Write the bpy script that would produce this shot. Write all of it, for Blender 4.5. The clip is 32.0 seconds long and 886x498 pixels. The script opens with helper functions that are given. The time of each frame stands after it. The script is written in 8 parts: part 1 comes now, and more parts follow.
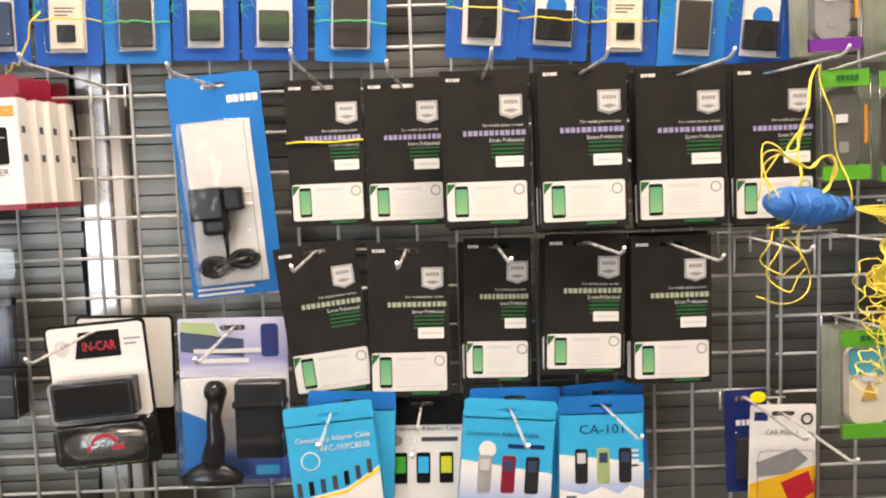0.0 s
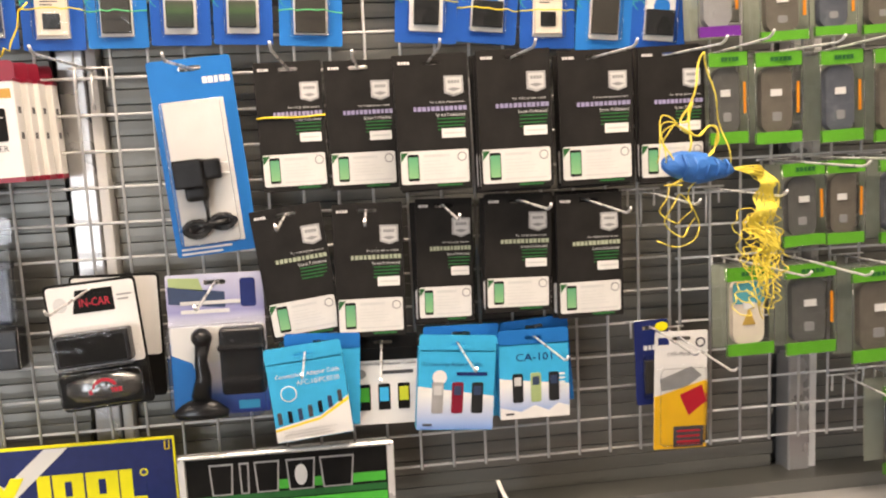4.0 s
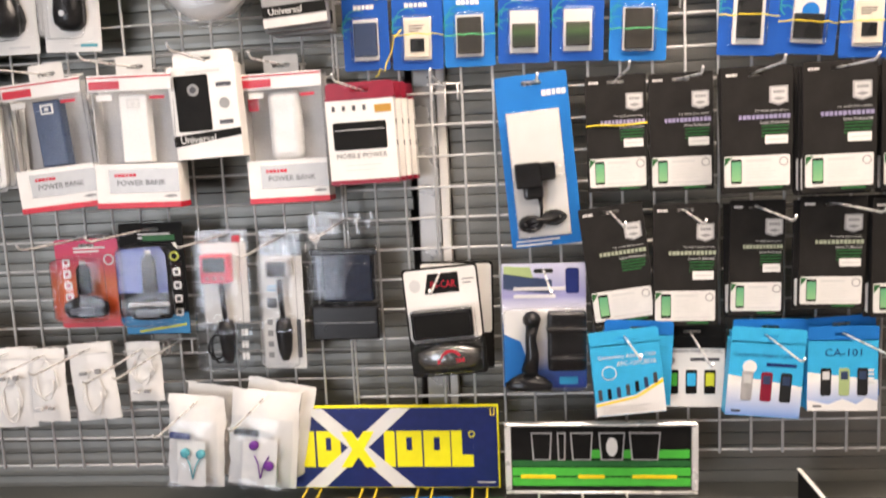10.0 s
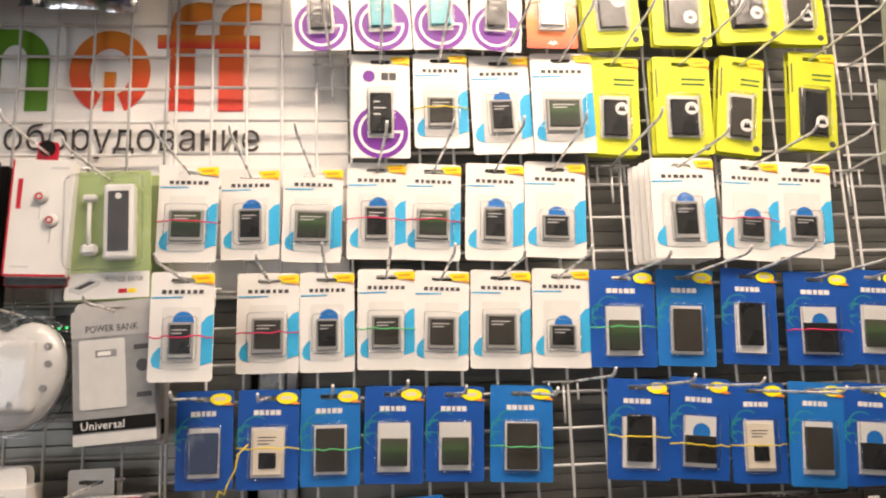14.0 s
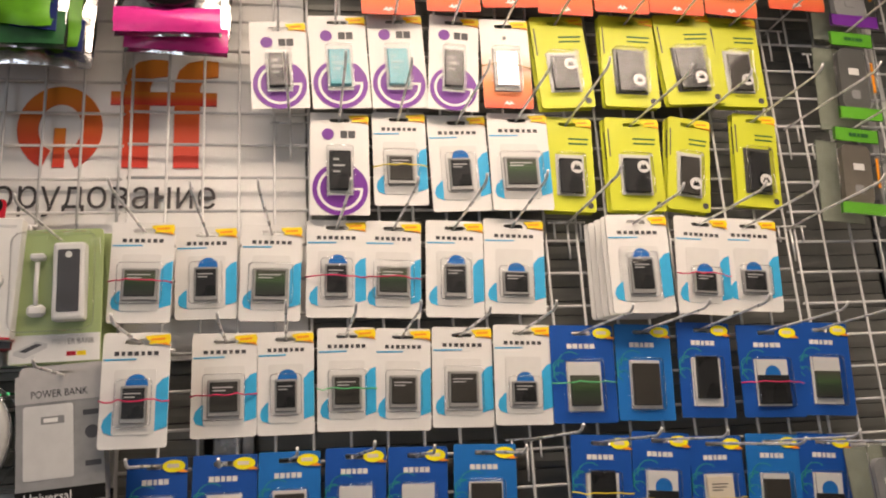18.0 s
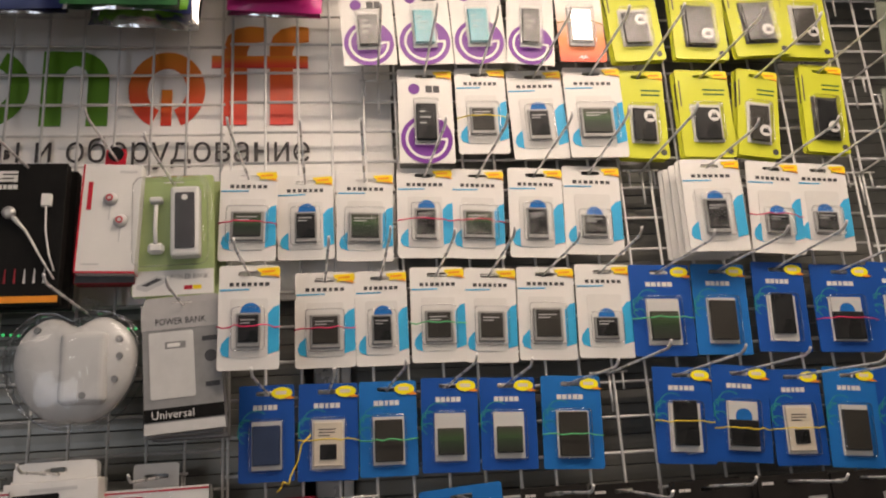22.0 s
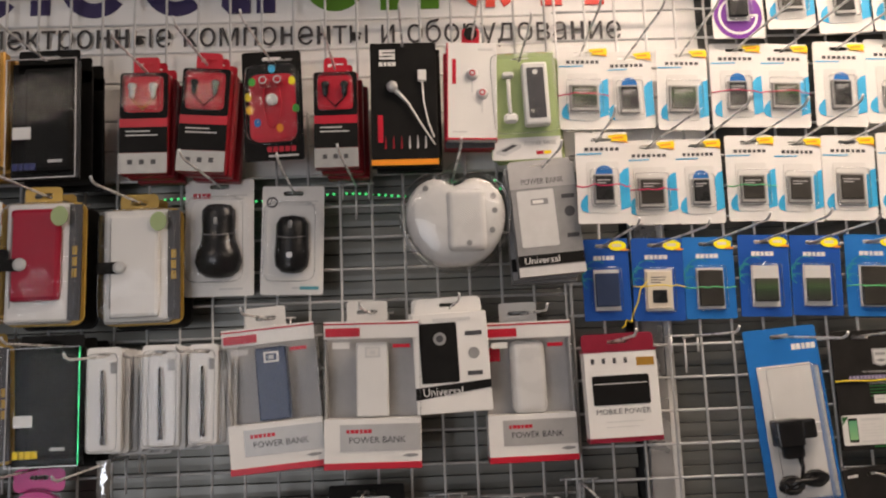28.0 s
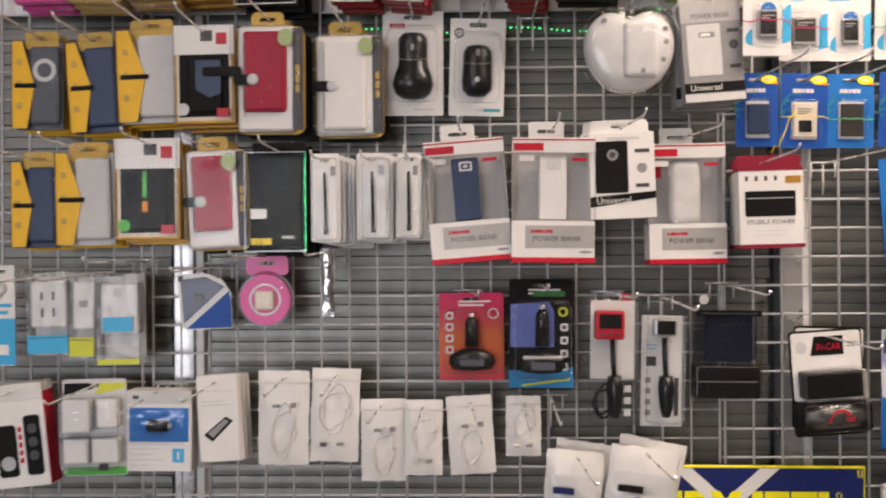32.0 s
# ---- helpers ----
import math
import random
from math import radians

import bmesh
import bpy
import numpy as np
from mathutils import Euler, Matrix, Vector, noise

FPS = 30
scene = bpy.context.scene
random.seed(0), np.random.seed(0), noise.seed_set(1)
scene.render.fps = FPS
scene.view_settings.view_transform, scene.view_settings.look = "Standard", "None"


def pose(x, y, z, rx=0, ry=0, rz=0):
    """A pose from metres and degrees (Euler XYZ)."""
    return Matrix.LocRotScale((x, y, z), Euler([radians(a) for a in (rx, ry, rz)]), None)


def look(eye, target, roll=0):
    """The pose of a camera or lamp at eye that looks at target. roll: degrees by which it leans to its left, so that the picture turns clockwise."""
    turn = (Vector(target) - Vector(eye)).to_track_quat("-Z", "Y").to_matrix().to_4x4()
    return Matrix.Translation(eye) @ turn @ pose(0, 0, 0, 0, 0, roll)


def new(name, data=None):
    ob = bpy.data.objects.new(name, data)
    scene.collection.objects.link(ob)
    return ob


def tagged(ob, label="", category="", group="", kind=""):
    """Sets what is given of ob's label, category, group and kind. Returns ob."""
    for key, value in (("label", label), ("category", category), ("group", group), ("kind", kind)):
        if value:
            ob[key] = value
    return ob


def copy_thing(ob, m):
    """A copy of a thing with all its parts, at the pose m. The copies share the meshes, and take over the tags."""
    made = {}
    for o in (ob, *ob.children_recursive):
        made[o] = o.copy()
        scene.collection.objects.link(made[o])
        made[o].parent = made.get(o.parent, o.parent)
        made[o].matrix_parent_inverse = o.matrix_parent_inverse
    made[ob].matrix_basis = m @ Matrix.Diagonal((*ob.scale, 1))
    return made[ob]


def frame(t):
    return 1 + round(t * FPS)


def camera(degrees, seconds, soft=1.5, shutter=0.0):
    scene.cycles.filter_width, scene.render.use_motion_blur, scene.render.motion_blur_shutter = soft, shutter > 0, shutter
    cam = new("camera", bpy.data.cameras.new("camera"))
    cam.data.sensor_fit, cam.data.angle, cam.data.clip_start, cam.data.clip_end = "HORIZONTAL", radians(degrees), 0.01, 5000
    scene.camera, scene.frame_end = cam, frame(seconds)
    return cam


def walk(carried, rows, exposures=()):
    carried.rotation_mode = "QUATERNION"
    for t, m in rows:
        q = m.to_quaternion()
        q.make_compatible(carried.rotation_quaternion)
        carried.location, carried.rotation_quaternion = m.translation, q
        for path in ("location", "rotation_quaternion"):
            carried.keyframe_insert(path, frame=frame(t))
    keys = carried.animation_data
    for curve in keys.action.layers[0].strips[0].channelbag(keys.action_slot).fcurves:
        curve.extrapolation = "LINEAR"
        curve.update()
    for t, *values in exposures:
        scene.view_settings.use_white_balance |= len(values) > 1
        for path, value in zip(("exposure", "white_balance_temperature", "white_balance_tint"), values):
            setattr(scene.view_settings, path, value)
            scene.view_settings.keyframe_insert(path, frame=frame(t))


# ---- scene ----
import itertools

cam = camera(58.1, 32.0, soft=2.0, shutter=0.45)
PATH = [
    (0, (1.25, -0.976, 1.377), (1.292, 1.017, 1.212), -1.9),
    (0.5, (1.237, -0.991, 1.376), (1.267, 1.001, 1.197), -2.3),
    (1, (1.225, -1.006, 1.385), (1.257, 0.985, 1.198), -3.2),
    (1.5, (1.23, -1.001, 1.381), (1.289, 0.988, 1.181), -3.3),
    (2, (1.247, -1.001, 1.373), (1.285, 0.99, 1.191), -3.4),
    (2.5, (1.243, -0.998, 1.38), (1.247, 0.995, 1.206), -3.8),
    (3, (1.234, -1.01, 1.379), (1.256, 0.98, 1.184), -4.2),
    (3.5, (1.221, -1.077, 1.392), (1.346, 0.905, 1.15), -3.8),
    (5.5, (1.123, -1.182, 1.372), (1.465, 0.768, 1.087), -0.9),
    (6, (1.092, -1.21, 1.372), (1.344, 0.755, 1.095), -0.3),
    (6.5, (1.079, -1.227, 1.37), (1.199, 0.75, 1.093), -0.4),
    (7, (1.05, -1.236, 1.362), (1.052, 0.746, 1.093), -0.8),
    (7.5, (1.029, -1.241, 1.367), (0.955, 0.736, 1.076), -1.4),
    (8, (1.015, -1.247, 1.369), (0.897, 0.726, 1.064), -2.1),
    (8.5, (1.009, -1.246, 1.367), (0.881, 0.726, 1.053), -2.2),
    (9, (0.999, -1.25, 1.372), (0.843, 0.719, 1.054), -2.3),
    (9.5, (0.985, -1.25, 1.372), (0.812, 0.72, 1.071), -2.6),
    (10, (0.987, -1.251, 1.412), (0.79, 0.723, 1.155), -2.8),
    (10.5, (0.977, -1.198, 1.44), (0.874, 0.792, 1.266), -2.5),
    (11, (0.992, -1.13, 1.466), (0.853, 0.864, 1.392), -2.7),
    (11.5, (0.991, -1.075, 1.481), (0.847, 0.92, 1.502), -2.3),
    (12, (0.981, -1.065, 1.522), (0.859, 0.924, 1.697), -1.9),
    (12.5, (0.933, -1.061, 1.55), (1.013, 0.918, 1.825), -2.1),
    (13, (0.946, -1.083, 1.589), (1.023, 0.893, 1.889), -1.2),
    (13.5, (0.964, -1.088, 1.621), (1.08, 0.879, 1.965), -1.2),
    (14, (0.966, -1.081, 1.631), (1.165, 0.873, 2.006), -2.0),
    (14.5, (0.968, -1.083, 1.642), (1.204, 0.865, 2.031), -2.3),
    (16.5, (0.955, -1.066, 1.638), (1.3, 0.859, 2.057), -3.4),
    (17, (0.949, -1.067, 1.64), (1.341, 0.853, 2.041), -3.3),
    (17.5, (0.945, -1.073, 1.637), (1.309, 0.838, 2.103), -3.4),
    (18, (0.936, -1.073, 1.631), (1.291, 0.828, 2.142), -3.5),
    (18.5, (0.931, -1.077, 1.63), (1.249, 0.819, 2.181), -3.0),
    (19, (0.937, -1.092, 1.638), (1.228, 0.755, 2.345), -2.4),
    (19.5, (0.942, -1.088, 1.625), (1.263, 0.72, 2.418), -2.8),
    (20, (0.941, -1.08, 1.605), (1.28, 0.752, 2.333), -3.8),
    (20.5, (0.926, -1.081, 1.57), (1.239, 0.772, 2.253), -4.4),
    (21, (0.91, -1.089, 1.551), (1.211, 0.777, 2.206), -4.1),
    (21.5, (0.886, -1.094, 1.536), (1.165, 0.795, 2.13), -3.5),
    (22, (0.861, -1.096, 1.522), (1.12, 0.809, 2.075), -3.7),
    (22.5, (0.849, -1.098, 1.518), (1.121, 0.812, 2.047), -3.9),
    (23, (0.831, -1.101, 1.512), (1.204, 0.792, 2.039), -4.8),
    (23.5, (0.807, -1.092, 1.502), (1.207, 0.798, 2.019), -4.6),
    (24, (0.781, -1.065, 1.504), (1.118, 0.826, 2.063), -4.2),
    (24.5, (0.756, -1.048, 1.497), (1.019, 0.846, 2.085), -4.1),
    (25, (0.721, -1.054, 1.492), (0.946, 0.846, 2.073), -4.8),
    (25.5, (0.666, -1.085, 1.492), (0.887, 0.821, 2.057), -6.0),
    (26, (0.612, -1.11, 1.48), (0.818, 0.807, 2.01), -5.7),
    (26.5, (0.562, -1.148, 1.477), (0.728, 0.788, 1.954), -4.8),
    (28.5, (0.475, -1.201, 1.468), (0.474, 0.781, 1.737), -1.3),
    (29, (0.454, -1.193, 1.444), (0.395, 0.788, 1.712), -0.9),
    (29.5, (0.401, -1.199, 1.427), (0.377, 0.788, 1.651), -1.6),
    (30, (0.366, -1.197, 1.42), (0.471, 0.794, 1.579), -2.4),
    (30.5, (0.313, -1.219, 1.425), (0.534, 0.767, 1.516), -3.0),
    (31, (0.289, -1.262, 1.391), (0.514, 0.724, 1.452), -2.5),
    (31.5, (0.273, -1.319, 1.366), (0.369, 0.678, 1.406), -1.4),
    (32, (0.262, -1.36, 1.36), (0.223, 0.64, 1.365), -0.3),
]
walk(cam, [(t, look(eye, target, roll)) for t, eye, target, roll in PATH],
     exposures=[(0, 0.52, 7200, 16), (3, 0.49, 7500, 17), (6, 0.67, 7350, 18), (9, 0.62, 7000, 19), (10.5, 0.54, 7150, 19), (12, 0.19, 7200, 18), (14, -0.38, 7350, 18), (17, -0.86, 7300, 19),
                (19, -1.0, 7350, 19), (20, -1.02, 7350, 19), (22, -1.10, 7250, 19), (25, -0.98, 7350, 19), (29, -0.43, 7350, 20), (30.5, -0.16, 7100, 20), (32, 0.0, 7300, 22)])

# ---- light ----
world = bpy.data.worlds.new("world")
scene.world = world
world.use_nodes = True
wn = world.node_tree.nodes
sky = wn.new("ShaderNodeTexSky")
sky.sky_type, sky.sun_disc, sky.sun_elevation, sky.sun_rotation = "NISHITA", False, radians(40), radians(200)
wn["Background"].inputs[1].default_value = 0.1
world.node_tree.links.new(sky.outputs[0], wn["Background"].inputs[0])


def area_lamp(name, x, y, z, w, h, watts, colour, target):
    la = bpy.data.lights.new(name, "AREA")
    la.shape, la.size, la.size_y, la.energy, la.color = "RECTANGLE", w, h, watts, colour
    ob = new(name, la)
    ob.matrix_world = look((x, y, z), target)
    return ob


CEIL = 2.512
LAMPS = [(1.28, -0.55, 24), (-0.70, -1.70, 8), (1.65, -1.95, 6), (2.95, -1.95, 6)]
for lx, ly, watts in LAMPS:
    area_lamp("ceiling_lamp", lx, ly, CEIL - 0.06, 1.15, 0.28, watts, (1.0, 0.88, 0.74), (lx, ly, 0))
area_lamp("window_daylight", -1.20, -4.12, 1.20, 1.9, 1.60, 60, (0.70, 0.84, 1.0), (-1.20, 0, 1.20))


# ---- materials ----
def mat(name, col, rough=0.5, metal=0.0, var=0.06, scale=60.0, bump=0.0, bscale=600.0, coat=0.0, spec=0.3):
    m = bpy.data.materials.new(name)
    m.use_nodes = True
    n, l = m.node_tree.nodes, m.node_tree.links
    b = n["Principled BSDF"]
    b.inputs["Roughness"].default_value, b.inputs["Metallic"].default_value = rough, metal
    b.inputs["Specular IOR Level"].default_value = spec
    b.inputs["Coat Weight"].default_value, b.inputs["Coat Roughness"].default_value = coat * 0.4, 0.15
    co, tex, ramp = n.new("ShaderNodeTexCoord"), n.new("ShaderNodeTexNoise"), n.new("ShaderNodeValToRGB")
    tex.inputs["Scale"].default_value, tex.inputs["Detail"].default_value = scale, 4
    ramp.color_ramp.elements[0].position, ramp.color_ramp.elements[1].position = 0.3, 0.7
    ramp.color_ramp.elements[0].color = (*[c * (1 - var) for c in col], 1)
    ramp.color_ramp.elements[1].color = (*[min(1, c * (1 + var)) for c in col], 1)
    l.new(co.outputs["Object"], tex.inputs["Vector"])
    l.new(tex.outputs["Fac"], ramp.inputs[0])
    l.new(ramp.outputs[0], b.inputs["Base Color"])
    rr_ = n.new("ShaderNodeMapRange")
    rr_.inputs["To Min"].default_value, rr_.inputs["To Max"].default_value = max(0.02, rough - 0.07), min(1, rough + 0.07)
    l.new(tex.outputs["Fac"], rr_.inputs["Value"])
    l.new(rr_.outputs[0], b.inputs["Roughness"])
    if bump:
        t2, bp = n.new("ShaderNodeTexNoise"), n.new("ShaderNodeBump")
        t2.inputs["Scale"].default_value, t2.inputs["Detail"].default_value = bscale, 3
        bp.inputs["Strength"].default_value, bp.inputs["Distance"].default_value = bump, 0.002
        l.new(co.outputs["Object"], t2.inputs["Vector"])
        l.new(t2.outputs["Fac"], bp.inputs["Height"])
        l.new(bp.outputs[0], b.inputs["Normal"])
    return m


def clear(name, tint=(0.96, 0.97, 0.98), rough=0.06, gloss=0.0, bump=0.10, bscale=14.0):
    """Thin clear plastic: see-through, with a wavy gloss."""
    m = bpy.data.materials.new(name)
    m.use_nodes = True
    n, l = m.node_tree.nodes, m.node_tree.links
    n.remove(n["Principled BSDF"])
    tr, gl, mix, fr, add = (n.new("ShaderNode" + k) for k in ("BsdfTransparent", "BsdfGlossy", "MixShader", "LayerWeight", "Math"))
    tr.inputs[0].default_value, gl.inputs["Roughness"].default_value = (*tint, 1), rough
    fr.inputs["Blend"].default_value = 0.5
    edge = n.new("ShaderNodeMath")
    edge.operation, edge.inputs[1].default_value = "POWER", 4.5
    add.operation, add.inputs[1].default_value, add.use_clamp = "ADD", 0.02 + gloss, True
    co, tex, bp = n.new("ShaderNodeTexCoord"), n.new("ShaderNodeTexNoise"), n.new("ShaderNodeBump")
    tex.inputs["Scale"].default_value, tex.inputs["Detail"].default_value = bscale, 2
    bp.inputs["Strength"].default_value, bp.inputs["Distance"].default_value = bump, 0.01
    l.new(co.outputs["Object"], tex.inputs["Vector"])
    l.new(tex.outputs["Fac"], bp.inputs["Height"])
    l.new(bp.outputs[0], gl.inputs["Normal"])
    l.new(fr.outputs["Facing"], edge.inputs[0])
    l.new(edge.outputs[0], add.inputs[0])
    l.new(add.outputs[0], mix.inputs[0])
    l.new(tr.outputs[0], mix.inputs[1])
    l.new(gl.outputs[0], mix.inputs[2])
    l.new(mix.outputs[0], n["Material Output"].inputs[0])
    return m


def fade(name, stops, rough=0.4, axis="Z", coat=0.3):
    """Colour that runs from one to another along the height: a card's printed ink, a battery's painted sheen."""
    m = mat(name, (0.5, 0.5, 0.5), rough, coat=coat)
    n, l = m.node_tree.nodes, m.node_tree.links
    co, sep, ramp = n.new("ShaderNodeTexCoord"), n.new("ShaderNodeSeparateXYZ"), n.new("ShaderNodeValToRGB")
    while len(ramp.color_ramp.elements) < len(stops):
        ramp.color_ramp.elements.new(0.5)
    for e, (p, c) in zip(ramp.color_ramp.elements, stops):
        e.position, e.color = p, (*c, 1)
    l.new(co.outputs["Generated"], sep.inputs[0])
    l.new(sep.outputs[axis], ramp.inputs[0])
    l.new(ramp.outputs[0], n["Principled BSDF"].inputs["Base Color"])
    return m


def glow(name, col, power):
    m = bpy.data.materials.new(name)
    m.use_nodes = True
    b = m.node_tree.nodes["Principled BSDF"]
    b.inputs["Base Color"].default_value = (*col, 1)
    b.inputs["Emission Color"].default_value, b.inputs["Emission Strength"].default_value = (*col, 1), power
    return m


M = {
    "wire": mat("white_coated_wire", (0.60, 0.60, 0.59), 0.38, var=0.12, scale=30, coat=0.3),
    "chrome": mat("chromed_wire", (0.74, 0.74, 0.73), 0.28, 0.4, var=0.03, scale=20),
    "slat": mat("grey_slat", (0.205, 0.205, 0.19), 0.42, 0.55, var=0.10, scale=6, bump=0.05, bscale=90),
    "backing": mat("dark_backing", (0.10, 0.10, 0.095), 0.8, var=0.2),
    "post": mat("aluminium_post", (0.50, 0.50, 0.50), 0.28, 0.6, var=0.08, scale=15),
    "wall": mat("painted_wall", (0.40, 0.39, 0.365), 0.7, var=0.05, scale=3, bump=0.1, bscale=200),
    "ceiling": mat("ceiling_board", (0.62, 0.61, 0.60), 0.6, var=0.06, scale=2, bump=0.05, bscale=60),
    "floor": mat("floor_tile", (0.20, 0.18, 0.16), 0.4, var=0.15, scale=5),
    "maroon": mat("maroon_laminate", (0.07, 0.012, 0.012), 0.35, var=0.15, scale=20),
    "ledge": mat("grey_ledge", (0.36, 0.36, 0.36), 0.4, var=0.07, scale=10),
    "sign": mat("white_sign_film", (0.78, 0.77, 0.75), 0.45, var=0.03, scale=4),
    "sviolet": mat("violet_vinyl", (0.035, 0.025, 0.09), 0.4),
    "sgreen": fade("green_vinyl", [(0, (0.09, 0.24, 0.02)), (1, (0.11, 0.28, 0.02))]),
    "sorange": fade("orange_vinyl", [(0, (0.66, 0.05, 0.035)), (0.35, (0.68, 0.09, 0.03)), (1, (0.72, 0.25, 0.03))]),
    "sink": mat("dark_lettering_vinyl", (0.05, 0.045, 0.045), 0.5),
    "white": mat("white_card", (0.71, 0.70, 0.675), 0.42, var=0.03, scale=25, coat=0.25),
    "satin": mat("satin_white_plastic", (0.60, 0.595, 0.58), 0.28, var=0.03, scale=30, coat=0.4),
    "paper": mat("white_paper", (0.64, 0.63, 0.605), 0.6, var=0.04, scale=40),
    "black": mat("black_card", (0.010, 0.0095, 0.009), 0.55, var=0.2, scale=35, spec=0.08),
    "filmcard": mat("matt_black_envelope", (0.019, 0.0175, 0.0165), 0.55, var=0.18, scale=35, spec=0.10),
    "blackp": mat("black_plastic", (0.009, 0.009, 0.010), 0.25, var=0.2, scale=50, spec=0.4),
    "dark": mat("dark_grey_plastic", (0.06, 0.06, 0.065), 0.4, var=0.15),
    "grey": mat("grey_plastic", (0.25, 0.25, 0.25), 0.4, var=0.1),
    "silver": mat("silver_plastic", (0.45, 0.45, 0.45), 0.3, 0.4, var=0.08),
    "foilbat": mat("bright_battery_foil", (0.80, 0.79, 0.77), 0.30, 0.8, var=0.05, scale=12),
    "lgrey": mat("pale_grey_print", (0.55, 0.55, 0.54), 0.5, var=0.04),
    "lgreyd": mat("grey_card", (0.40, 0.395, 0.39), 0.5, var=0.05),
    "label": mat("silver_grey_label", (0.40, 0.395, 0.385), 0.35, 0.2, var=0.07, scale=30),
    "blue": mat("royal_blue_card", (0.006, 0.075, 0.34), 0.45, var=0.08, scale=18, spec=0.22),
    "bluec": mat("bright_blue_card", (0.006, 0.15, 0.46), 0.45, var=0.06, scale=18, spec=0.22),
    "cyan": mat("cyan_print", (0.02, 0.38, 0.66), 0.4, var=0.05, coat=0.2),
    "navy": mat("navy_print", (0.012, 0.022, 0.12), 0.35, var=0.1, coat=0.3),
    "steel": mat("slate_blue_plastic", (0.035, 0.055, 0.11), 0.3, var=0.1),
    "lav": mat("lavender_blue_print", (0.13, 0.17, 0.46), 0.4, var=0.12, scale=25),
    "azure": mat("azure_print", (0.012, 0.20, 0.42), 0.4, var=0.08, scale=25),
    "leaf": mat("lime_green_fold", (0.09, 0.30, 0.012), 0.4, var=0.25, scale=30),
    "teal": mat("teal_plastic", (0.08, 0.36, 0.42), 0.4, var=0.08),
    "purple": mat("purple_print", (0.16, 0.025, 0.27), 0.42, var=0.05, coat=0.2),
    "lime": mat("lime_card", (0.55, 0.58, 0.04), 0.42, var=0.04, scale=25, coat=0.2),
    "green": mat("green_print", (0.05, 0.42, 0.05), 0.4, var=0.08, coat=0.2),
    "agreen": mat("blue_green_print", (0.01, 0.26, 0.24), 0.4, var=0.08),
    "lgreen": mat("bright_green_label", (0.10, 0.38, 0.03), 0.4, var=0.08),
    "dgreen": mat("dark_green_print", (0.015, 0.115, 0.03), 0.5, var=0.15),
    "phone": fade("green_phone_print", [(0, (0.22, 0.46, 0.22)), (1, (0.09, 0.33, 0.17))]),
    "pgreen": mat("pale_green_card", (0.33, 0.42, 0.19), 0.35, var=0.06, scale=30, coat=0.3),
    "yellow": mat("yellow_print", (0.85, 0.62, 0.02), 0.45, var=0.05),
    "lemon": mat("lemon_print", (0.88, 0.80, 0.02), 0.4, var=0.04),
    "orange": mat("orange_print", (0.80, 0.28, 0.02), 0.45, var=0.06),
    "red": mat("red_print", (0.50, 0.012, 0.03), 0.4, var=0.06, coat=0.2),
    "dred": mat("dark_red_carton", (0.24, 0.006, 0.014), 0.4, var=0.1, coat=0.2),
    "crimson": mat("crimson_case", (0.34, 0.006, 0.03), 0.5, var=0.06, bump=0.1),
    "wine": mat("wine_red_card", (0.22, 0.012, 0.03), 0.4, var=0.08, coat=0.2),
    "pink": mat("pink_plastic", (0.72, 0.04, 0.28), 0.3, var=0.06, coat=0.3),
    "gold": mat("gold_card", (0.42, 0.22, 0.04), 0.35, 0.3, var=0.08),
    "amber": mat("amber_card", (0.80, 0.45, 0.02), 0.4, var=0.05, coat=0.2),
    "cream": mat("cream_card", (0.70, 0.62, 0.50), 0.45, var=0.05),
    "kraft": mat("kraft_tab", (0.50, 0.32, 0.07), 0.45, var=0.08),
    "bubble": mat("bubble_wrapped_navy", (0.028, 0.034, 0.055), 0.2, var=0.5, scale=160, bump=0.7, bscale=160),
    "smoke": mat("smoky_plastic", (0.10, 0.11, 0.13), 0.25, var=0.15),
    "fadeor": fade("white_to_orange_card", [(0, (0.72, 0.10, 0.05)), (0.28, (0.76, 0.25, 0.06)), (0.62, (0.80, 0.74, 0.68)), (1, (0.80, 0.78, 0.75))]),
    "fadered": fade("pink_to_orange_card", [(0, (0.58, 0.04, 0.07)), (0.2, (0.62, 0.09, 0.03)), (0.5, (0.64, 0.13, 0.03)), (0.75, (0.56, 0.03, 0.07)), (1, (0.55, 0.018, 0.10))]),
    "fadelabel": fade("white_blue_label", [(0, (0.16, 0.3, 0.62)), (0.45, (0.5, 0.56, 0.68)), (0.8, (0.74, 0.74, 0.72)), (1, (0.7, 0.7, 0.66))]),
    "shell": mat("taupe_shell", (0.13, 0.115, 0.095), 0.4, var=0.12),
    "shellg": mat("grey_shell", (0.10, 0.10, 0.095), 0.35, var=0.12),
    "boxback": mat("grey_green_card", (0.27, 0.29, 0.23), 0.5, var=0.08),
    "bat": mat("battery_grey", (0.042, 0.039, 0.034), 0.32, var=0.15, scale=30),
    "rim": mat("battery_rim", (0.34, 0.34, 0.33), 0.35, 0.3, var=0.08, scale=60),
    "batd": mat("battery_black", (0.018, 0.019, 0.02), 0.28, var=0.2, scale=30),
    # the green sheen across the battery is painted into its colour ramp
    "batg": fade("battery_painted_green_sheen", [(0, (0.03, 0.03, 0.028)), (0.45, (0.03, 0.05, 0.03)), (0.6, (0.05, 0.10, 0.04)), (1, (0.07, 0.065, 0.055))]),
    "rband": mat("red_rubber_band", (0.70, 0.03, 0.12), 0.5),
    "gband": mat("green_rubber_band", (0.10, 0.55, 0.22), 0.5),
    "yband": mat("yellow_rubber_band", (0.80, 0.62, 0.05), 0.5),
